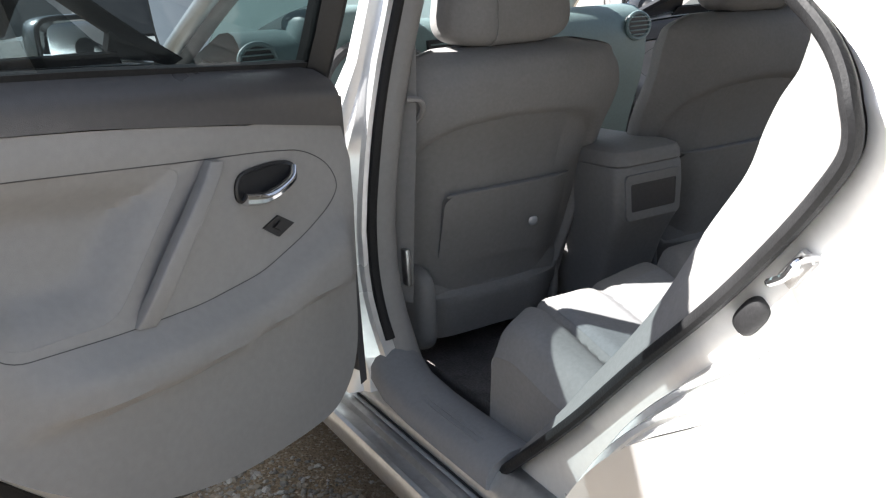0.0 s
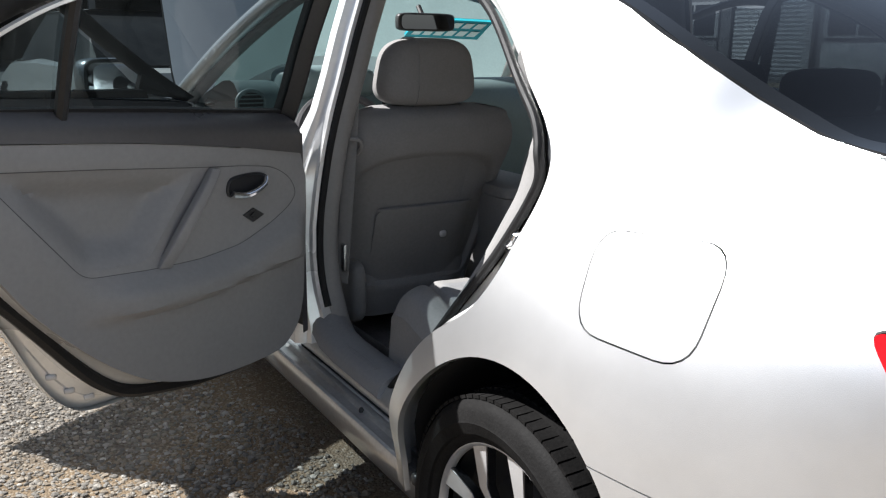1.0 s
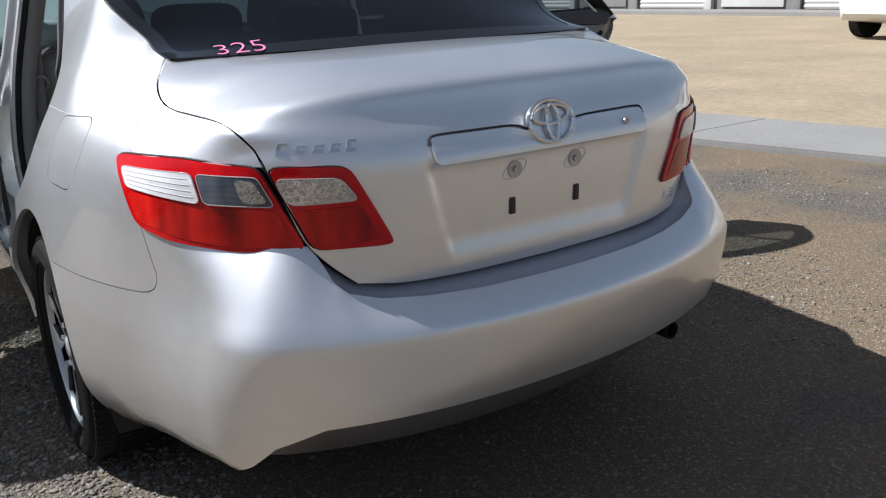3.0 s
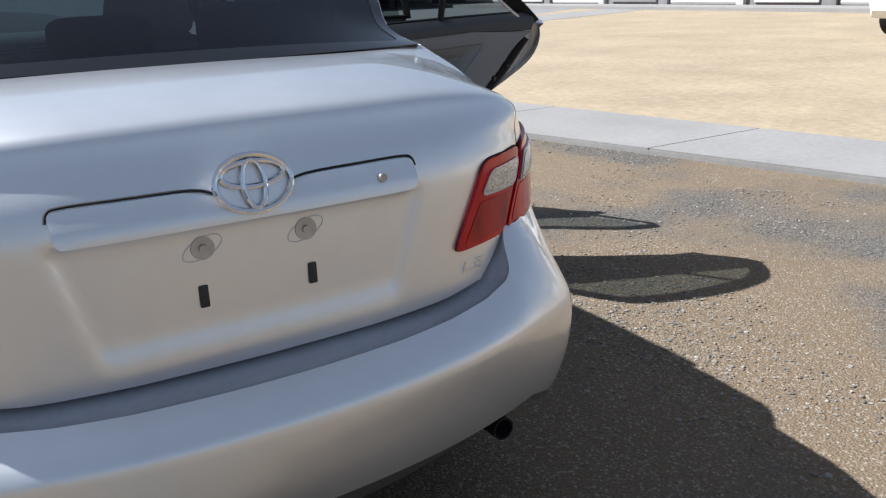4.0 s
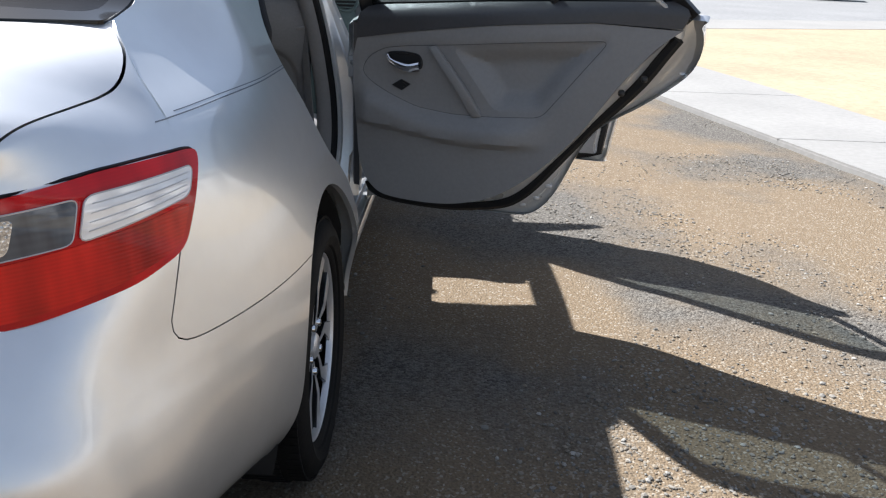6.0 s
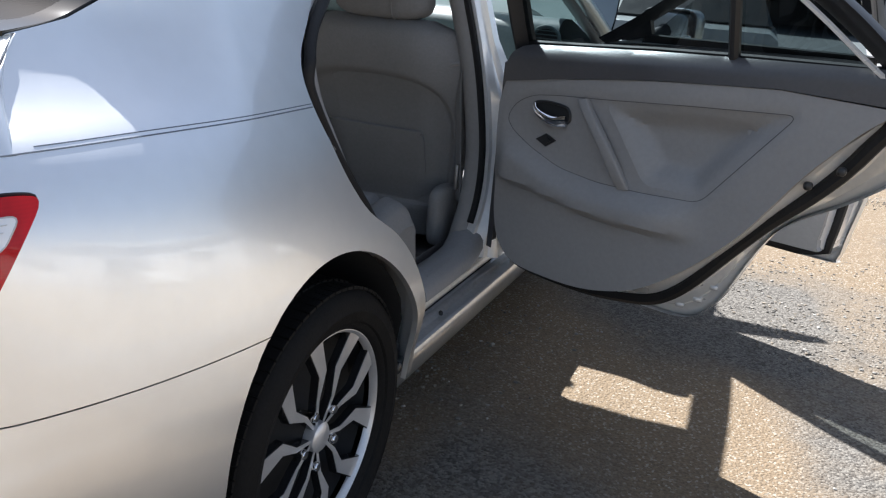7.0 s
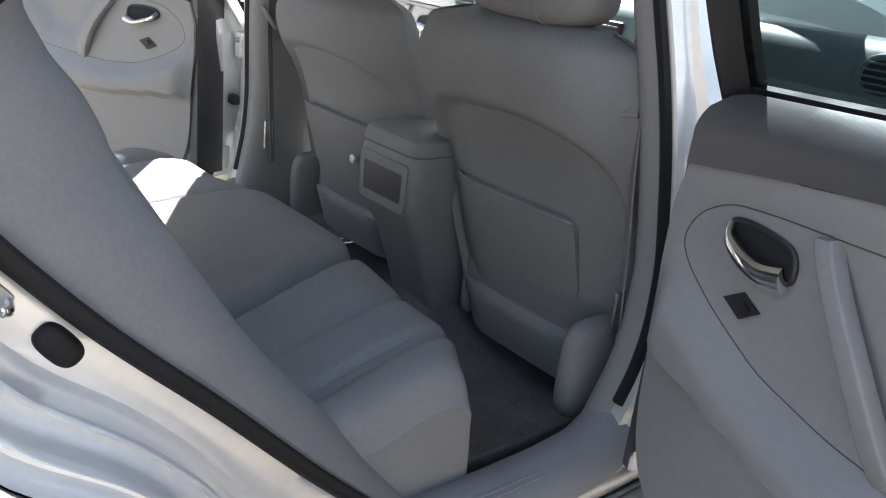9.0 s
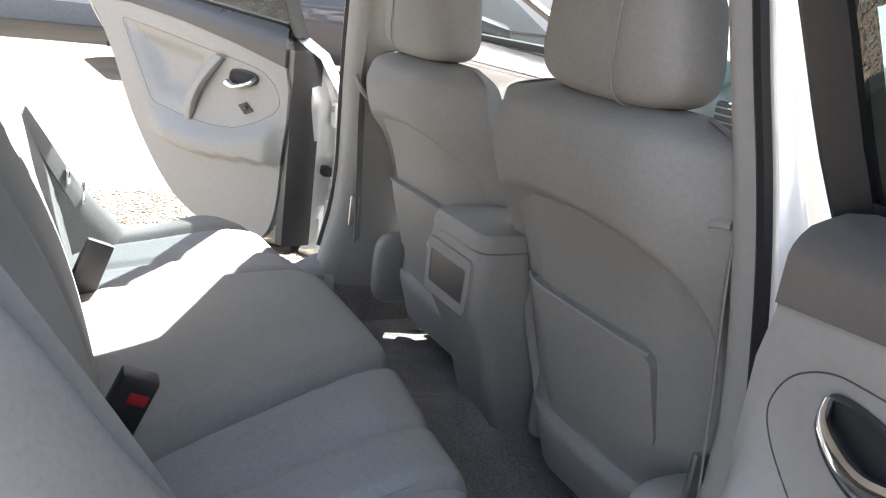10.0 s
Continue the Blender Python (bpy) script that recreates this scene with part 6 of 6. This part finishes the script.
for sx in (-1, 1):
    outer = spline(SEALC[2:], 8)
    inner = spline(BOLSTER, 8)
    rows = []
    for j in range(61):
        a, b = along(outer, j / 60), along(inner, j / 60)
        xb = 0.712 if a[1] < 1.0 else 0.712 - (a[1] - 1.0) * 0.42
        xe = min(0.602, xb - 0.08)
        ring_b = []
        for f, g, out in [(0.0, 0.0, 0.0), (0.12, 0.05, 0.010), (0.45, 0.30, 0.016), (0.75, 0.60, 0.012), (0.92, 0.82, 0.007), (0.98, 0.92, 0.003), (1.0, 1.0, -0.003), (0.97, 1.14, -0.010), (0.70, 1.25, -0.03), (0.1, 1.35, -0.08)]:
            q = a.lerp(b, f)
            ring_b.append(Vector((sx * (xb + (xe - xb) * g + out * 0.5), q[0] + out * 0.5, q[1] + out * 0.3)))
        rows.append(ring_b)
    part("side_bolster", loft(rows), CLOTH, bench, "grey padded side bolster")
    # belt buckle on the bench and lap belt
    bk = part("belt_buckle", block((0, 0, 0), (0.030, 0.050, 0.105), 0.006), BLACKPLASTIC, bench, "black belt buckle with a red button")
    bk.matrix_local = Matrix.Translation((sx * 0.270, 0.440, 0.575)) @ Matrix.Rotation(radians(-22), 4, "X") @ Matrix.Rotation(radians(8 * sx), 4, "Y")
    rb = part("release_button", block((sx * 0.0135, 0.006, 0.022), (0.006, 0.026, 0.018), 0.003), BUTTONRED, bk, "red release button")
    lap = spline([(sx * 0.572, 0.20, 1.02), (sx * 0.574, 0.275, 0.90), (sx * 0.576, 0.385, 0.72), (sx * 0.578, 0.475, 0.56)], 6)
    rbelt = part("rear_belt", tube(lap, 0.024, 6, False, 0.1), SHELL, bench, "grey rear seat belt")
    if sx < 0:
        part("belt_tongue", block((sx * 0.566, 0.420, 0.675), (0.040, 0.008, 0.030), 0.003), CHROME, rbelt, "bright belt tongue")
        part("belt_tongue", block((sx * 0.566, 0.450, 0.640), (0.020, 0.006, 0.050), 0.003), CHROME, rbelt, "bright belt tongue")

# dashboard, steering wheel, mirror
dash = part("dashboard", loft([[Vector((x, y, z)) for y, z in [(1.93, 0.45), (1.87, 0.66), (1.815, 0.80), (1.796, 0.88), (1.790, 0.94), (1.797, 0.985), (1.815, 1.015), (1.845, 1.036), (1.89, 1.044), (1.97, 1.040), (2.2, 0.985), (2.45, 0.91)]] for x in (-0.70, -0.69, -0.5, -0.3, -0.1, 0.1, 0.3, 0.5, 0.69, 0.70)]), DASH, car, "grey dashboard")
part("cluster_hood", pillow((-0.36, 1.86, 1.035), (0.19, 0.10, 0.060), 0.5, 0.6), DASH, dash, "grey instrument hood")
for x in (-0.66, 0.66):
    rim_p = [Vector((x + 0.050 * math.cos(t), 1.788, 0.972 + 0.042 * math.sin(t))) for t in (2 * math.pi * i / 32 for i in range(32))]
    vent = part("air_vent", sheet([(p.x, p.z) for p in rim_p], lambda a, z: (a, 1.786, z), 0.03, (x, 3, 0.97), 0.02), BLACKPLASTIC, dash, "round black air vent")
    part("vent_rim", tube(rim_p, 0.0075, 8, True), DASH, vent)
    for k in range(5):
        z = 0.944 + k * 0.014
        w = 0.046 * math.sqrt(max(0.0, 1 - ((z - 0.972) / 0.042) ** 2))
        part("vent_slat", block((x, 1.780, z), (2 * w, 0.008, 0.004), 0.001), DASH, vent)
for x in (-0.09, 0.09):
    vent = part("air_vent", block((x, 1.797, 0.955), (0.13, 0.03, 0.06), 0.008), BLACKPLASTIC, dash, "black air vent")
    for k in range(3):
        part("vent_slat", block((x, 1.780, 0.939 + k * 0.016), (0.115, 0.006, 0.004), 0.001), DASH, vent)
part("centre_stack", block((0, 1.82, 0.80), (0.24, 0.06, 0.18), 0.015), ALU, dash, "silver centre stack")
sw_m = Matrix.Translation((-0.36, 1.66, 0.83)) @ Matrix.Rotation(radians(65), 4, "X")
steer = part("steering_wheel", tube([sw_m @ Vector((0.185 * math.cos(t), 0.185 * math.sin(t), 0)) for t in (2 * math.pi * i / 40 for i in range(40))], 0.015, 8, True), TRIMDARK, car, "dark grey steering wheel")
part("wheel_boss", pillow((0, 0, -0.02), (0.075, 0.07, 0.03), 0.6, 0.6, sw_m), DASH, steer, "grey airbag boss")
for ang in (0, 180, 250, 290):
    t = radians(ang)
    part("wheel_spoke", tube([sw_m @ Vector((0.06 * math.cos(t), 0.06 * math.sin(t), -0.02)), sw_m @ Vector((0.18 * math.cos(t), 0.18 * math.sin(t), 0))], 0.013, 6), DASH, steer)
part("steering_column", tube([sw_m @ Vector((0, 0, -0.04)), Vector((-0.36, 1.92, 0.70))], 0.04, 10), DASH, steer)
rv = part("interior_mirror", pillow((0.05, 1.83, 1.255), (0.125, 0.022, 0.034), 0.35, 0.4), BLACKPLASTIC, car, "black interior mirror")
part("mirror_stalk", tube([(0.05, 1.84, 1.265), (0.05, 1.885, 1.315)], 0.010, 8), BLACKPLASTIC, rv)
part("mirror_face", sheet(rounded([(-0.065, 1.229), (0.165, 1.229), (0.165, 1.281), (-0.065, 1.281)], 0.02), lambda x, z: (x, 1.806, z), 0.05, (0, 5, 1.2), 0.003), material("mirror_silver_inner", (0.18, 0.18, 0.19), 0.03, 1.0), rv, "mirror glass")

# ---------- front of the car ----------
def nose(s, z, sx):
    w, d, n = SIDE(z) * (1 - 0.03 * smooth((z - 0.7) / 0.25)), 1.22 + 0.05 * math.sin((z - 0.2) * 3.4), 2.7
    if s < 0:
        return Vector((sx * w, 2.42 + s, z))
    f = math.pi / 2 - s / 0.95
    a, b = abs(math.sin(f)), abs(math.cos(f))
    r = 1.0 / (((a / w) ** n + (b / d) ** n) ** (1 / n))
    return Vector((sx * a * r, 2.42 + b * r, z))


for sx in (-1, 1):
    fpoly = [(-0.26, 0.34), (-0.26, 0.93), (0.2, 0.93), (0.8, 0.87), (1.48, 0.72), (1.48, 0.25), (0.95, 0.22), (0.72, 0.25)] + [(0.355 + 0.36 * math.cos(radians(t)), 0.325 + 0.36 * math.sin(radians(t))) for t in range(0, 181, 10)] + [(-0.10, 0.25), (-0.26, 0.25)]
    part("front_wing", sheet(fpoly, lambda s, z: nose(s, z, sx), 0.03, (0, 2.4, 0.5), 0.015), PAINT, car, "silver front wing and bumper")
    part("headlamp", sheet(rounded([(0.70, 0.70), (0.78, 0.85), (1.15, 0.74), (1.15, 0.64)], 0.03), lambda s, z: nose(s, z, sx) * 1.0 + Vector((sx * 0.006, 0.008, 0)), 0.03, (0, 2.4, 0.5), 0.015), CLEARLENS, car, "clear headlamp")
    part("front_arch_liner", loft([[Vector((sx * x, 2.775 + 0.37 * math.cos(radians(t)), 0.325 + 0.37 * math.sin(radians(t)))) for t in range(-20, 201, 15)] for x in (0.55, 0.86)]), DARK, car)
part("engine_bay", block((0, 2.95, 0.62), (1.25, 1.0, 0.30), 0.04), DARK, car, "dark engine bay")
part("cowl", block((0, 2.54, 0.905), (1.35, 0.20, 0.03), 0.01), BLACKPLASTIC, car, "black windscreen cowl")
HOOD = Matrix.Translation((0, 2.36, 0.965)) @ Matrix.Rotation(radians(54), 4, "X")


def bonnet(x, y):
    a = abs(x) / 0.74
    return HOOD @ Vector((x, y, 0.035 * math.sin(math.pi * min(1, 0.15 + 0.8 * y / 1.2)) - 0.05 * a ** 4 - 0.02 * y))


bpoly = rounded([(-0.735, -0.10), (0.735, -0.10), (0.76, 0.1), (0.72, 0.75), (0.5, 1.08), (0, 1.14), (-0.5, 1.08), (-0.72, 0.75), (-0.76, 0.1)], 0.06)
part("bonnet", sheet(bpoly, bonnet, 0.03, (0, 6, -2), 0.025), PAINT, car, "raised silver bonnet")
part("bonnet_lining", sheet(bpoly, lambda x, y: bonnet(x, y) - (HOOD.to_3x3() @ Vector((0, 0, 0.028))), 0.05, (0, 6, -2), 0.0, toward=True), DARK, car, "dark bonnet lining")
part("bonnet_stay", tube([(0.4, 3.3, 0.78), HOOD @ Vector((0.4, 0.7, -0.02))], 0.006, 6), BAREMETAL, car, "thin bonnet stay")

# ---------- ground and surroundings ----------
def flat(name, pts, z, mat, label, step=3.0, kind="structure", category=""):
    bm = sheet(pts, lambda x, y: (x, y, z), step, (0, 0, -50), 0.0)
    return part(name, bm, mat, None, label, kind=kind, category=category)


def ground_z(x, y):
    near = smooth((14 - math.hypot(x, y)) / 10)
    return near * (0.007 * noise.noise((x * 2.2, y * 2.2, 0.3)) + 0.004 * noise.noise((x * 7, y * 7, 1.3)))


gbm = bmesh.new()
N1 = 160
grid = []
for i in range(N1 + 1):
    row = []
    for j in range(N1 + 1):
        fx, fy = (i / N1 - 0.5) * 2, (j / N1 - 0.5) * 2
        x = math.copysign(8 * abs(fx) + 900 * abs(fx) ** 7, fx)
        y = math.copysign(8 * abs(fy) + 900 * abs(fy) ** 7, fy) + 1.0
        row.append(gbm.verts.new((x, y, ground_z(x, y))))
    grid.append(row)
for i in range(N1):
    for j in range(N1):
        gbm.faces.new((grid[i][j], grid[i + 1][j], grid[i + 1][j + 1], grid[i][j + 1]))
part("ground", gbm, GROUND, None, "gravelled tan soil lot reaching the horizon", kind="structure")


def slab(name, pts, z0, z1, mat, label, parent=None):
    bm = bmesh.new()
    top = [bm.verts.new((x, y, z1)) for x, y in pts]
    bot = [bm.verts.new((x, y, z0)) for x, y in pts]
    bm.faces.new(top)
    for i in range(len(pts)):
        bm.faces.new((top[i - 1], top[i], bot[i], bot[i - 1]))
    bmesh.ops.recalc_face_normals(bm, faces=bm.faces)
    return part(name, bm, mat, parent, label, kind="" if parent else "structure")


# concrete walk beside the lot, laid in bays
def walk_near(y):
    return 4.28 - 0.245 * y


def walk_far(y):
    return 5.38 - 0.195 * y


slab("sand_lot", [(walk_far(-14), -14), (23.0, -14), (23.0, 24), (4.6, 13.2), (walk_far(11.9) + 0.3, 12.2), (walk_far(9), 9), (walk_far(4), 4)], -0.3, 0.035, SAND, "bare tan sand lot")
walkway = slab("walkway", [(walk_near(-14), -14), (walk_far(-14), -14), (walk_far(11.9), 11.9), (walk_near(11.9), 11.9)], -0.3, 0.03, CONCRETE, "pale concrete walk")
for i in range(13):
    y0, y1 = -13.9 + i * 1.98, -13.9 + (i + 1) * 1.98 - 0.012
    slab("concrete_bay", [(walk_near(y0) + 0.005, y0), (walk_far(y0) - 0.005, y0), (walk_far(y1) - 0.005, y1), (walk_near(y1) + 0.005, y1)], 0.0, 0.045, CONCRETE, "", walkway)
slab("cross_walk", [(1.2, 13.6), (3.2, 11.95), (4.6, 13.25), (30, 22.5), (30, 24.6), (5, 15.6), (1.5, 16.2)], -0.3, 0.04, CONCRETE, "pale concrete walk by the road")
slab("road", [(-60, 16.6), (1.5, 16.6), (5, 16.0), (30, 25.0), (80, 42), (80, 60), (-60, 46)], -0.3, 0.012, ROADMAT, "worn grey asphalt road")
# kerb and storage building
slab("kerb", [(21.3, -20), (23.2, -20), (23.2, 60), (21.3, 40)], -0.1, 0.14, CONCRETE, "concrete kerb before the storage units")
store = thing("storage_building", "long storage building with white roller doors and grey panels", "building", at=(0, 0, 0))


def wallbox(name, c, s, mat, parent, label="", bevel=0.01):
    return part(name, block(c, s, bevel), mat, parent, label)


wallbox("wall", (26.2, 18, 2.0), (5, 84, 4.0), GREYWALL, store, "grey rendered wall")
wallbox("roof", (26.0, 18, 4.1), (6, 85, 0.25), WHITEWALL, store, "pale flat roof edge")
y = -20.0
kk = 0
while y < 56:
    w = 3.0
    if kk % 2:
        d = part("roller_door", loft([[Vector((23.66 - 0.03 * (j % 2), yy, 0.14 + j * 0.075)) for j in range(38)] for yy in (y, y + w)]), WHITEWALL, store, "white ribbed roller door", angle=20)
    else:
        wallbox("door_panel", (23.66, y + w / 2, 0.75), (0.06, w * 0.8, 1.1), WHITEWALL if kk % 4 else GREYWALL, store, "grey lower panel")
        wn2 = wallbox("window", (23.66, y + w / 2, 2.1), (0.08, w * 0.8, 1.3), WHITEWALL, store, "framed window")
        for k in range(2):
            wallbox("pane", (23.60, y + w * (0.32 + 0.36 * k), 2.1), (0.04, w * 0.32, 1.1), BLACKPLASTIC, wn2)
    wallbox("pier", (23.62, y + w + 0.2, 1.9), (0.18, 0.3, 3.8), GREYWALL if kk % 2 else WHITEWALL, store)
    y += w + 0.4
    kk += 1

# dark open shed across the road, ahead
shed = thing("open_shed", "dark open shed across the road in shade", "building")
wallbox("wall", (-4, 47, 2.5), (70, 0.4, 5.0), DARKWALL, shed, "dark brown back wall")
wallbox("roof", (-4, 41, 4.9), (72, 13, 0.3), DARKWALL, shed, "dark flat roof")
for k in range(9):
    wallbox("post", (-36 + k * 8, 35.2, 2.45), (0.25, 0.25, 4.9), GREYWALL, shed)
# pale building over on the left
pale = thing("pale_building", "long white walled building", "building")
wallbox("wall", (-16, 2, 2.0), (6, 40, 4.0), WHITEWALL, pale, "white painted wall")
wallbox("base_band", (-12.96, 2, 0.16), (0.12, 40, 0.32), CONCRETE, pale)
wallbox("mould", (-12.97, 2, 0.62), (0.06, 40, 0.05), GREYWALL, pale)


# plain parked vehicles
def vehicle(at, turn, mat, label, tall=0.0, name="parked_car"):
    v = thing(name, label, "car", "parked vehicles", (0, 0, 0))
    m = Matrix.Translation(at) @ Matrix.Rotation(radians(turn), 4, "Z")
    h = 0.95 + tall * 0.25
    rows = []
    for yy, w, zt, zb in [(-2.25, 0.70, h - 0.25, 0.45), (-2.15, 0.84, h - 0.08, 0.32), (-1.2, 0.90, h, 0.24), (0, 0.91, h + 0.02, 0.22), (1.2, 0.90, h - 0.03, 0.24), (2.1, 0.82, h - 0.20, 0.34), (2.25, 0.66, h - 0.32, 0.46)]:
        rows.append([m @ Vector((x, yy, z)) for x, z in [(-w * 0.9, zb), (-w, (zb + zt) / 2), (-w * 0.94, zt - 0.06), (-w * 0.84, zt), (w * 0.84, zt), (w * 0.94, zt - 0.06), (w, (zb + zt) / 2), (w * 0.9, zb)]])
    part("body", loft(rows, closed=True, caps=True), mat, v)
    rows = []
    top = 1.45 + tall
    for yy, z, w in [(-1.75, h - 0.02, 0.72), (-1.35, (h + top) / 2, 0.66), (-0.9, top, 0.58), (0.35, top, 0.58), (0.75, (h + top) / 2, 0.66), (1.15, h - 0.02, 0.72)]:
        rows.append([m @ Vector((x, yy, zz)) for x, zz in [(-0.80, h - 0.03), (-w, z), (w, z), (0.80, h - 0.03)]])
    cab = part("cabin", loft(rows, closed=True, caps=True), BLACKPLASTIC, v, "dark cabin windows")
    part("cabin_roof", loft([[m @ Vector((x, yy, top + 0.012 - 0.02 * (abs(x) > 0.5))) for x in (-0.6, -0.5, 0, 0.5, 0.6)] for yy in (-0.95, -0.3, 0.4)]), mat, v)
    for sxx in (-1, 1):
        for yy in (-1.4, 1.4):
            w = part("wheel", tube([m @ Vector((sxx * 0.68, yy, 0.33)), m @ Vector((sxx * 0.89, yy, 0.33))], 0.33, 24), TYRE, v, "black wheel")
            part("rim", tube([m @ Vector((sxx * 0.88, yy, 0.33)), m @ Vector((sxx * 0.905, yy, 0.33))], 0.20, 20), ALU, w, "grey rim")
    return v


DARKPAINT = material("dark_blue_paint", (0.03, 0.035, 0.05), 0.35, 0.2, 3, 0.05, 0.03, coat=0.6)
WHITEPAINT = material("white_car_paint", (0.72, 0.72, 0.71), 0.35, 0.0, 3, 0.03, 0.02, coat=0.6)
REDPAINT = material("dark_red_paint", (0.14, 0.03, 0.025), 0.35, 0.1, 3, 0.05, 0.03, coat=0.6)
vehicle((-8.6, 3.8, 0), 4, DARKPAINT, "dark parked car on the gravel", 0.5)
vehicle((-4.5, 9.5, 0), 12, DARKPAINT, "dark parked car ahead on the gravel")
vehicle((0.2, 9.2, 0), 8, WHITEPAINT, "white parked car facing the open bonnet")
vehicle((12.5, 30, 0.01), 70, DARKPAINT, "dark pickup on the road", 0.35, "parked_truck")
vehicle((15.5, 5.3, 0.035), 80, WHITEPAINT, "white parked van on the sand", 0.55, "parked_van")
vehicle((-12, 38, 0), 90, DARKPAINT, "dark parked car under the shed", 0.2)
vehicle((-4, 38.5, 0), 90, REDPAINT, "dark red parked car under the shed", 0.1)
vehicle((5, 38, 0), 90, WHITEPAINT, "white parked car under the shed", 0.1)
vehicle((18, 40, 0), 90, REDPAINT, "red parked car under the shed", 0.2)


# loose gravel
def stones(name, count, x0, x1, y0, y1, lo, hi, seed, label, dense_by=0.0):
    rng = np.random.default_rng(seed)
    ico = bmesh.new()
    bmesh.ops.create_icosphere(ico, subdivisions=1, radius=1.0)
    base = np.array([v.co[:] for v in ico.verts])
    ico.verts.ensure_lookup_table()
    fc = np.array([[v.index for v in f.verts] for f in ico.faces])
    ico.free()
    px, py = rng.uniform(x0, x1, count), rng.uniform(y0, y1, count)
    # thins out towards its edges
    rim = np.clip(np.minimum.reduce([px - x0, x1 - px, py - y0, y1 - py]) / 0.7, 0, 1)
    keep = np.array([noise.noise((x * 0.9, y * 0.9, 4.0)) * 1.3 + 0.35 * noise.noise((x * 3.1, y * 3.1, 7.0)) + (0.35 if x < 0 else 0.12) + dense_by - 1.6 * (1 - e) ** 2 > rng.uniform(0, 0.8) for x, y, e in zip(px, py, rim)])
    keep &= px < walk_near(py) - 0.02
    px, py = px[keep], py[keep]
    k = len(px)
    size = lo + (hi - lo) * rng.uniform(0, 1, k) ** 2.5
    scl = rng.uniform(0.6, 1.25, (k, 3)) * size[:, None] * np.array([1, 1, 0.62])
    jit = rng.uniform(0.75, 1.2, (k, 42 if len(base) == 42 else len(base), 1))
    ang = rng.uniform(0, 6.283, k)
    v = base[None] * jit * scl[:, None]
    c, s = np.cos(ang)[:, None], np.sin(ang)[:, None]
    vx = v[..., 0] * c - v[..., 1] * s + px[:, None]
    vy = v[..., 0] * s + v[..., 1] * c + py[:, None]
    gz = np.array([ground_z(a, b) for a, b in zip(px, py)])
    vz = v[..., 2] + (gz + size * 0.18)[:, None]
    verts = np.stack([vx, vy, vz], -1).reshape(-1, 3)
    faces = (fc[None] + (np.arange(k) * len(base))[:, None, None]).reshape(-1, 3)
    me = bpy.data.meshes.new(name)
    me.from_pydata(verts.tolist(), [], faces.tolist())
    me.materials.append(STONE)
    return tagged(new(name, me), label, "gravel", "", "stuff")


stones("gravel", 52000, -3.6, 4.9, -1.9, 4.9, 0.0022, 0.0095, 5, "loose grey and tan gravel on the lot")
stones("pebbles", 72000, 0.9, 4.6, -1.9, 5.9, 0.003, 0.009, 12, "pale grey and tan pebbles on the lot")
stones("coarse_gravel", 66000, -3.2, -0.5, -1.8, 2.1, 0.0045, 0.0115, 9, "coarse grey and tan stones on the lot", 1.0)
stones("far_gravel", 34000, -4.0, -0.6, 1.2, 5.2, 0.005, 0.012, 21, "grey and tan stones beside the car", 0.6)
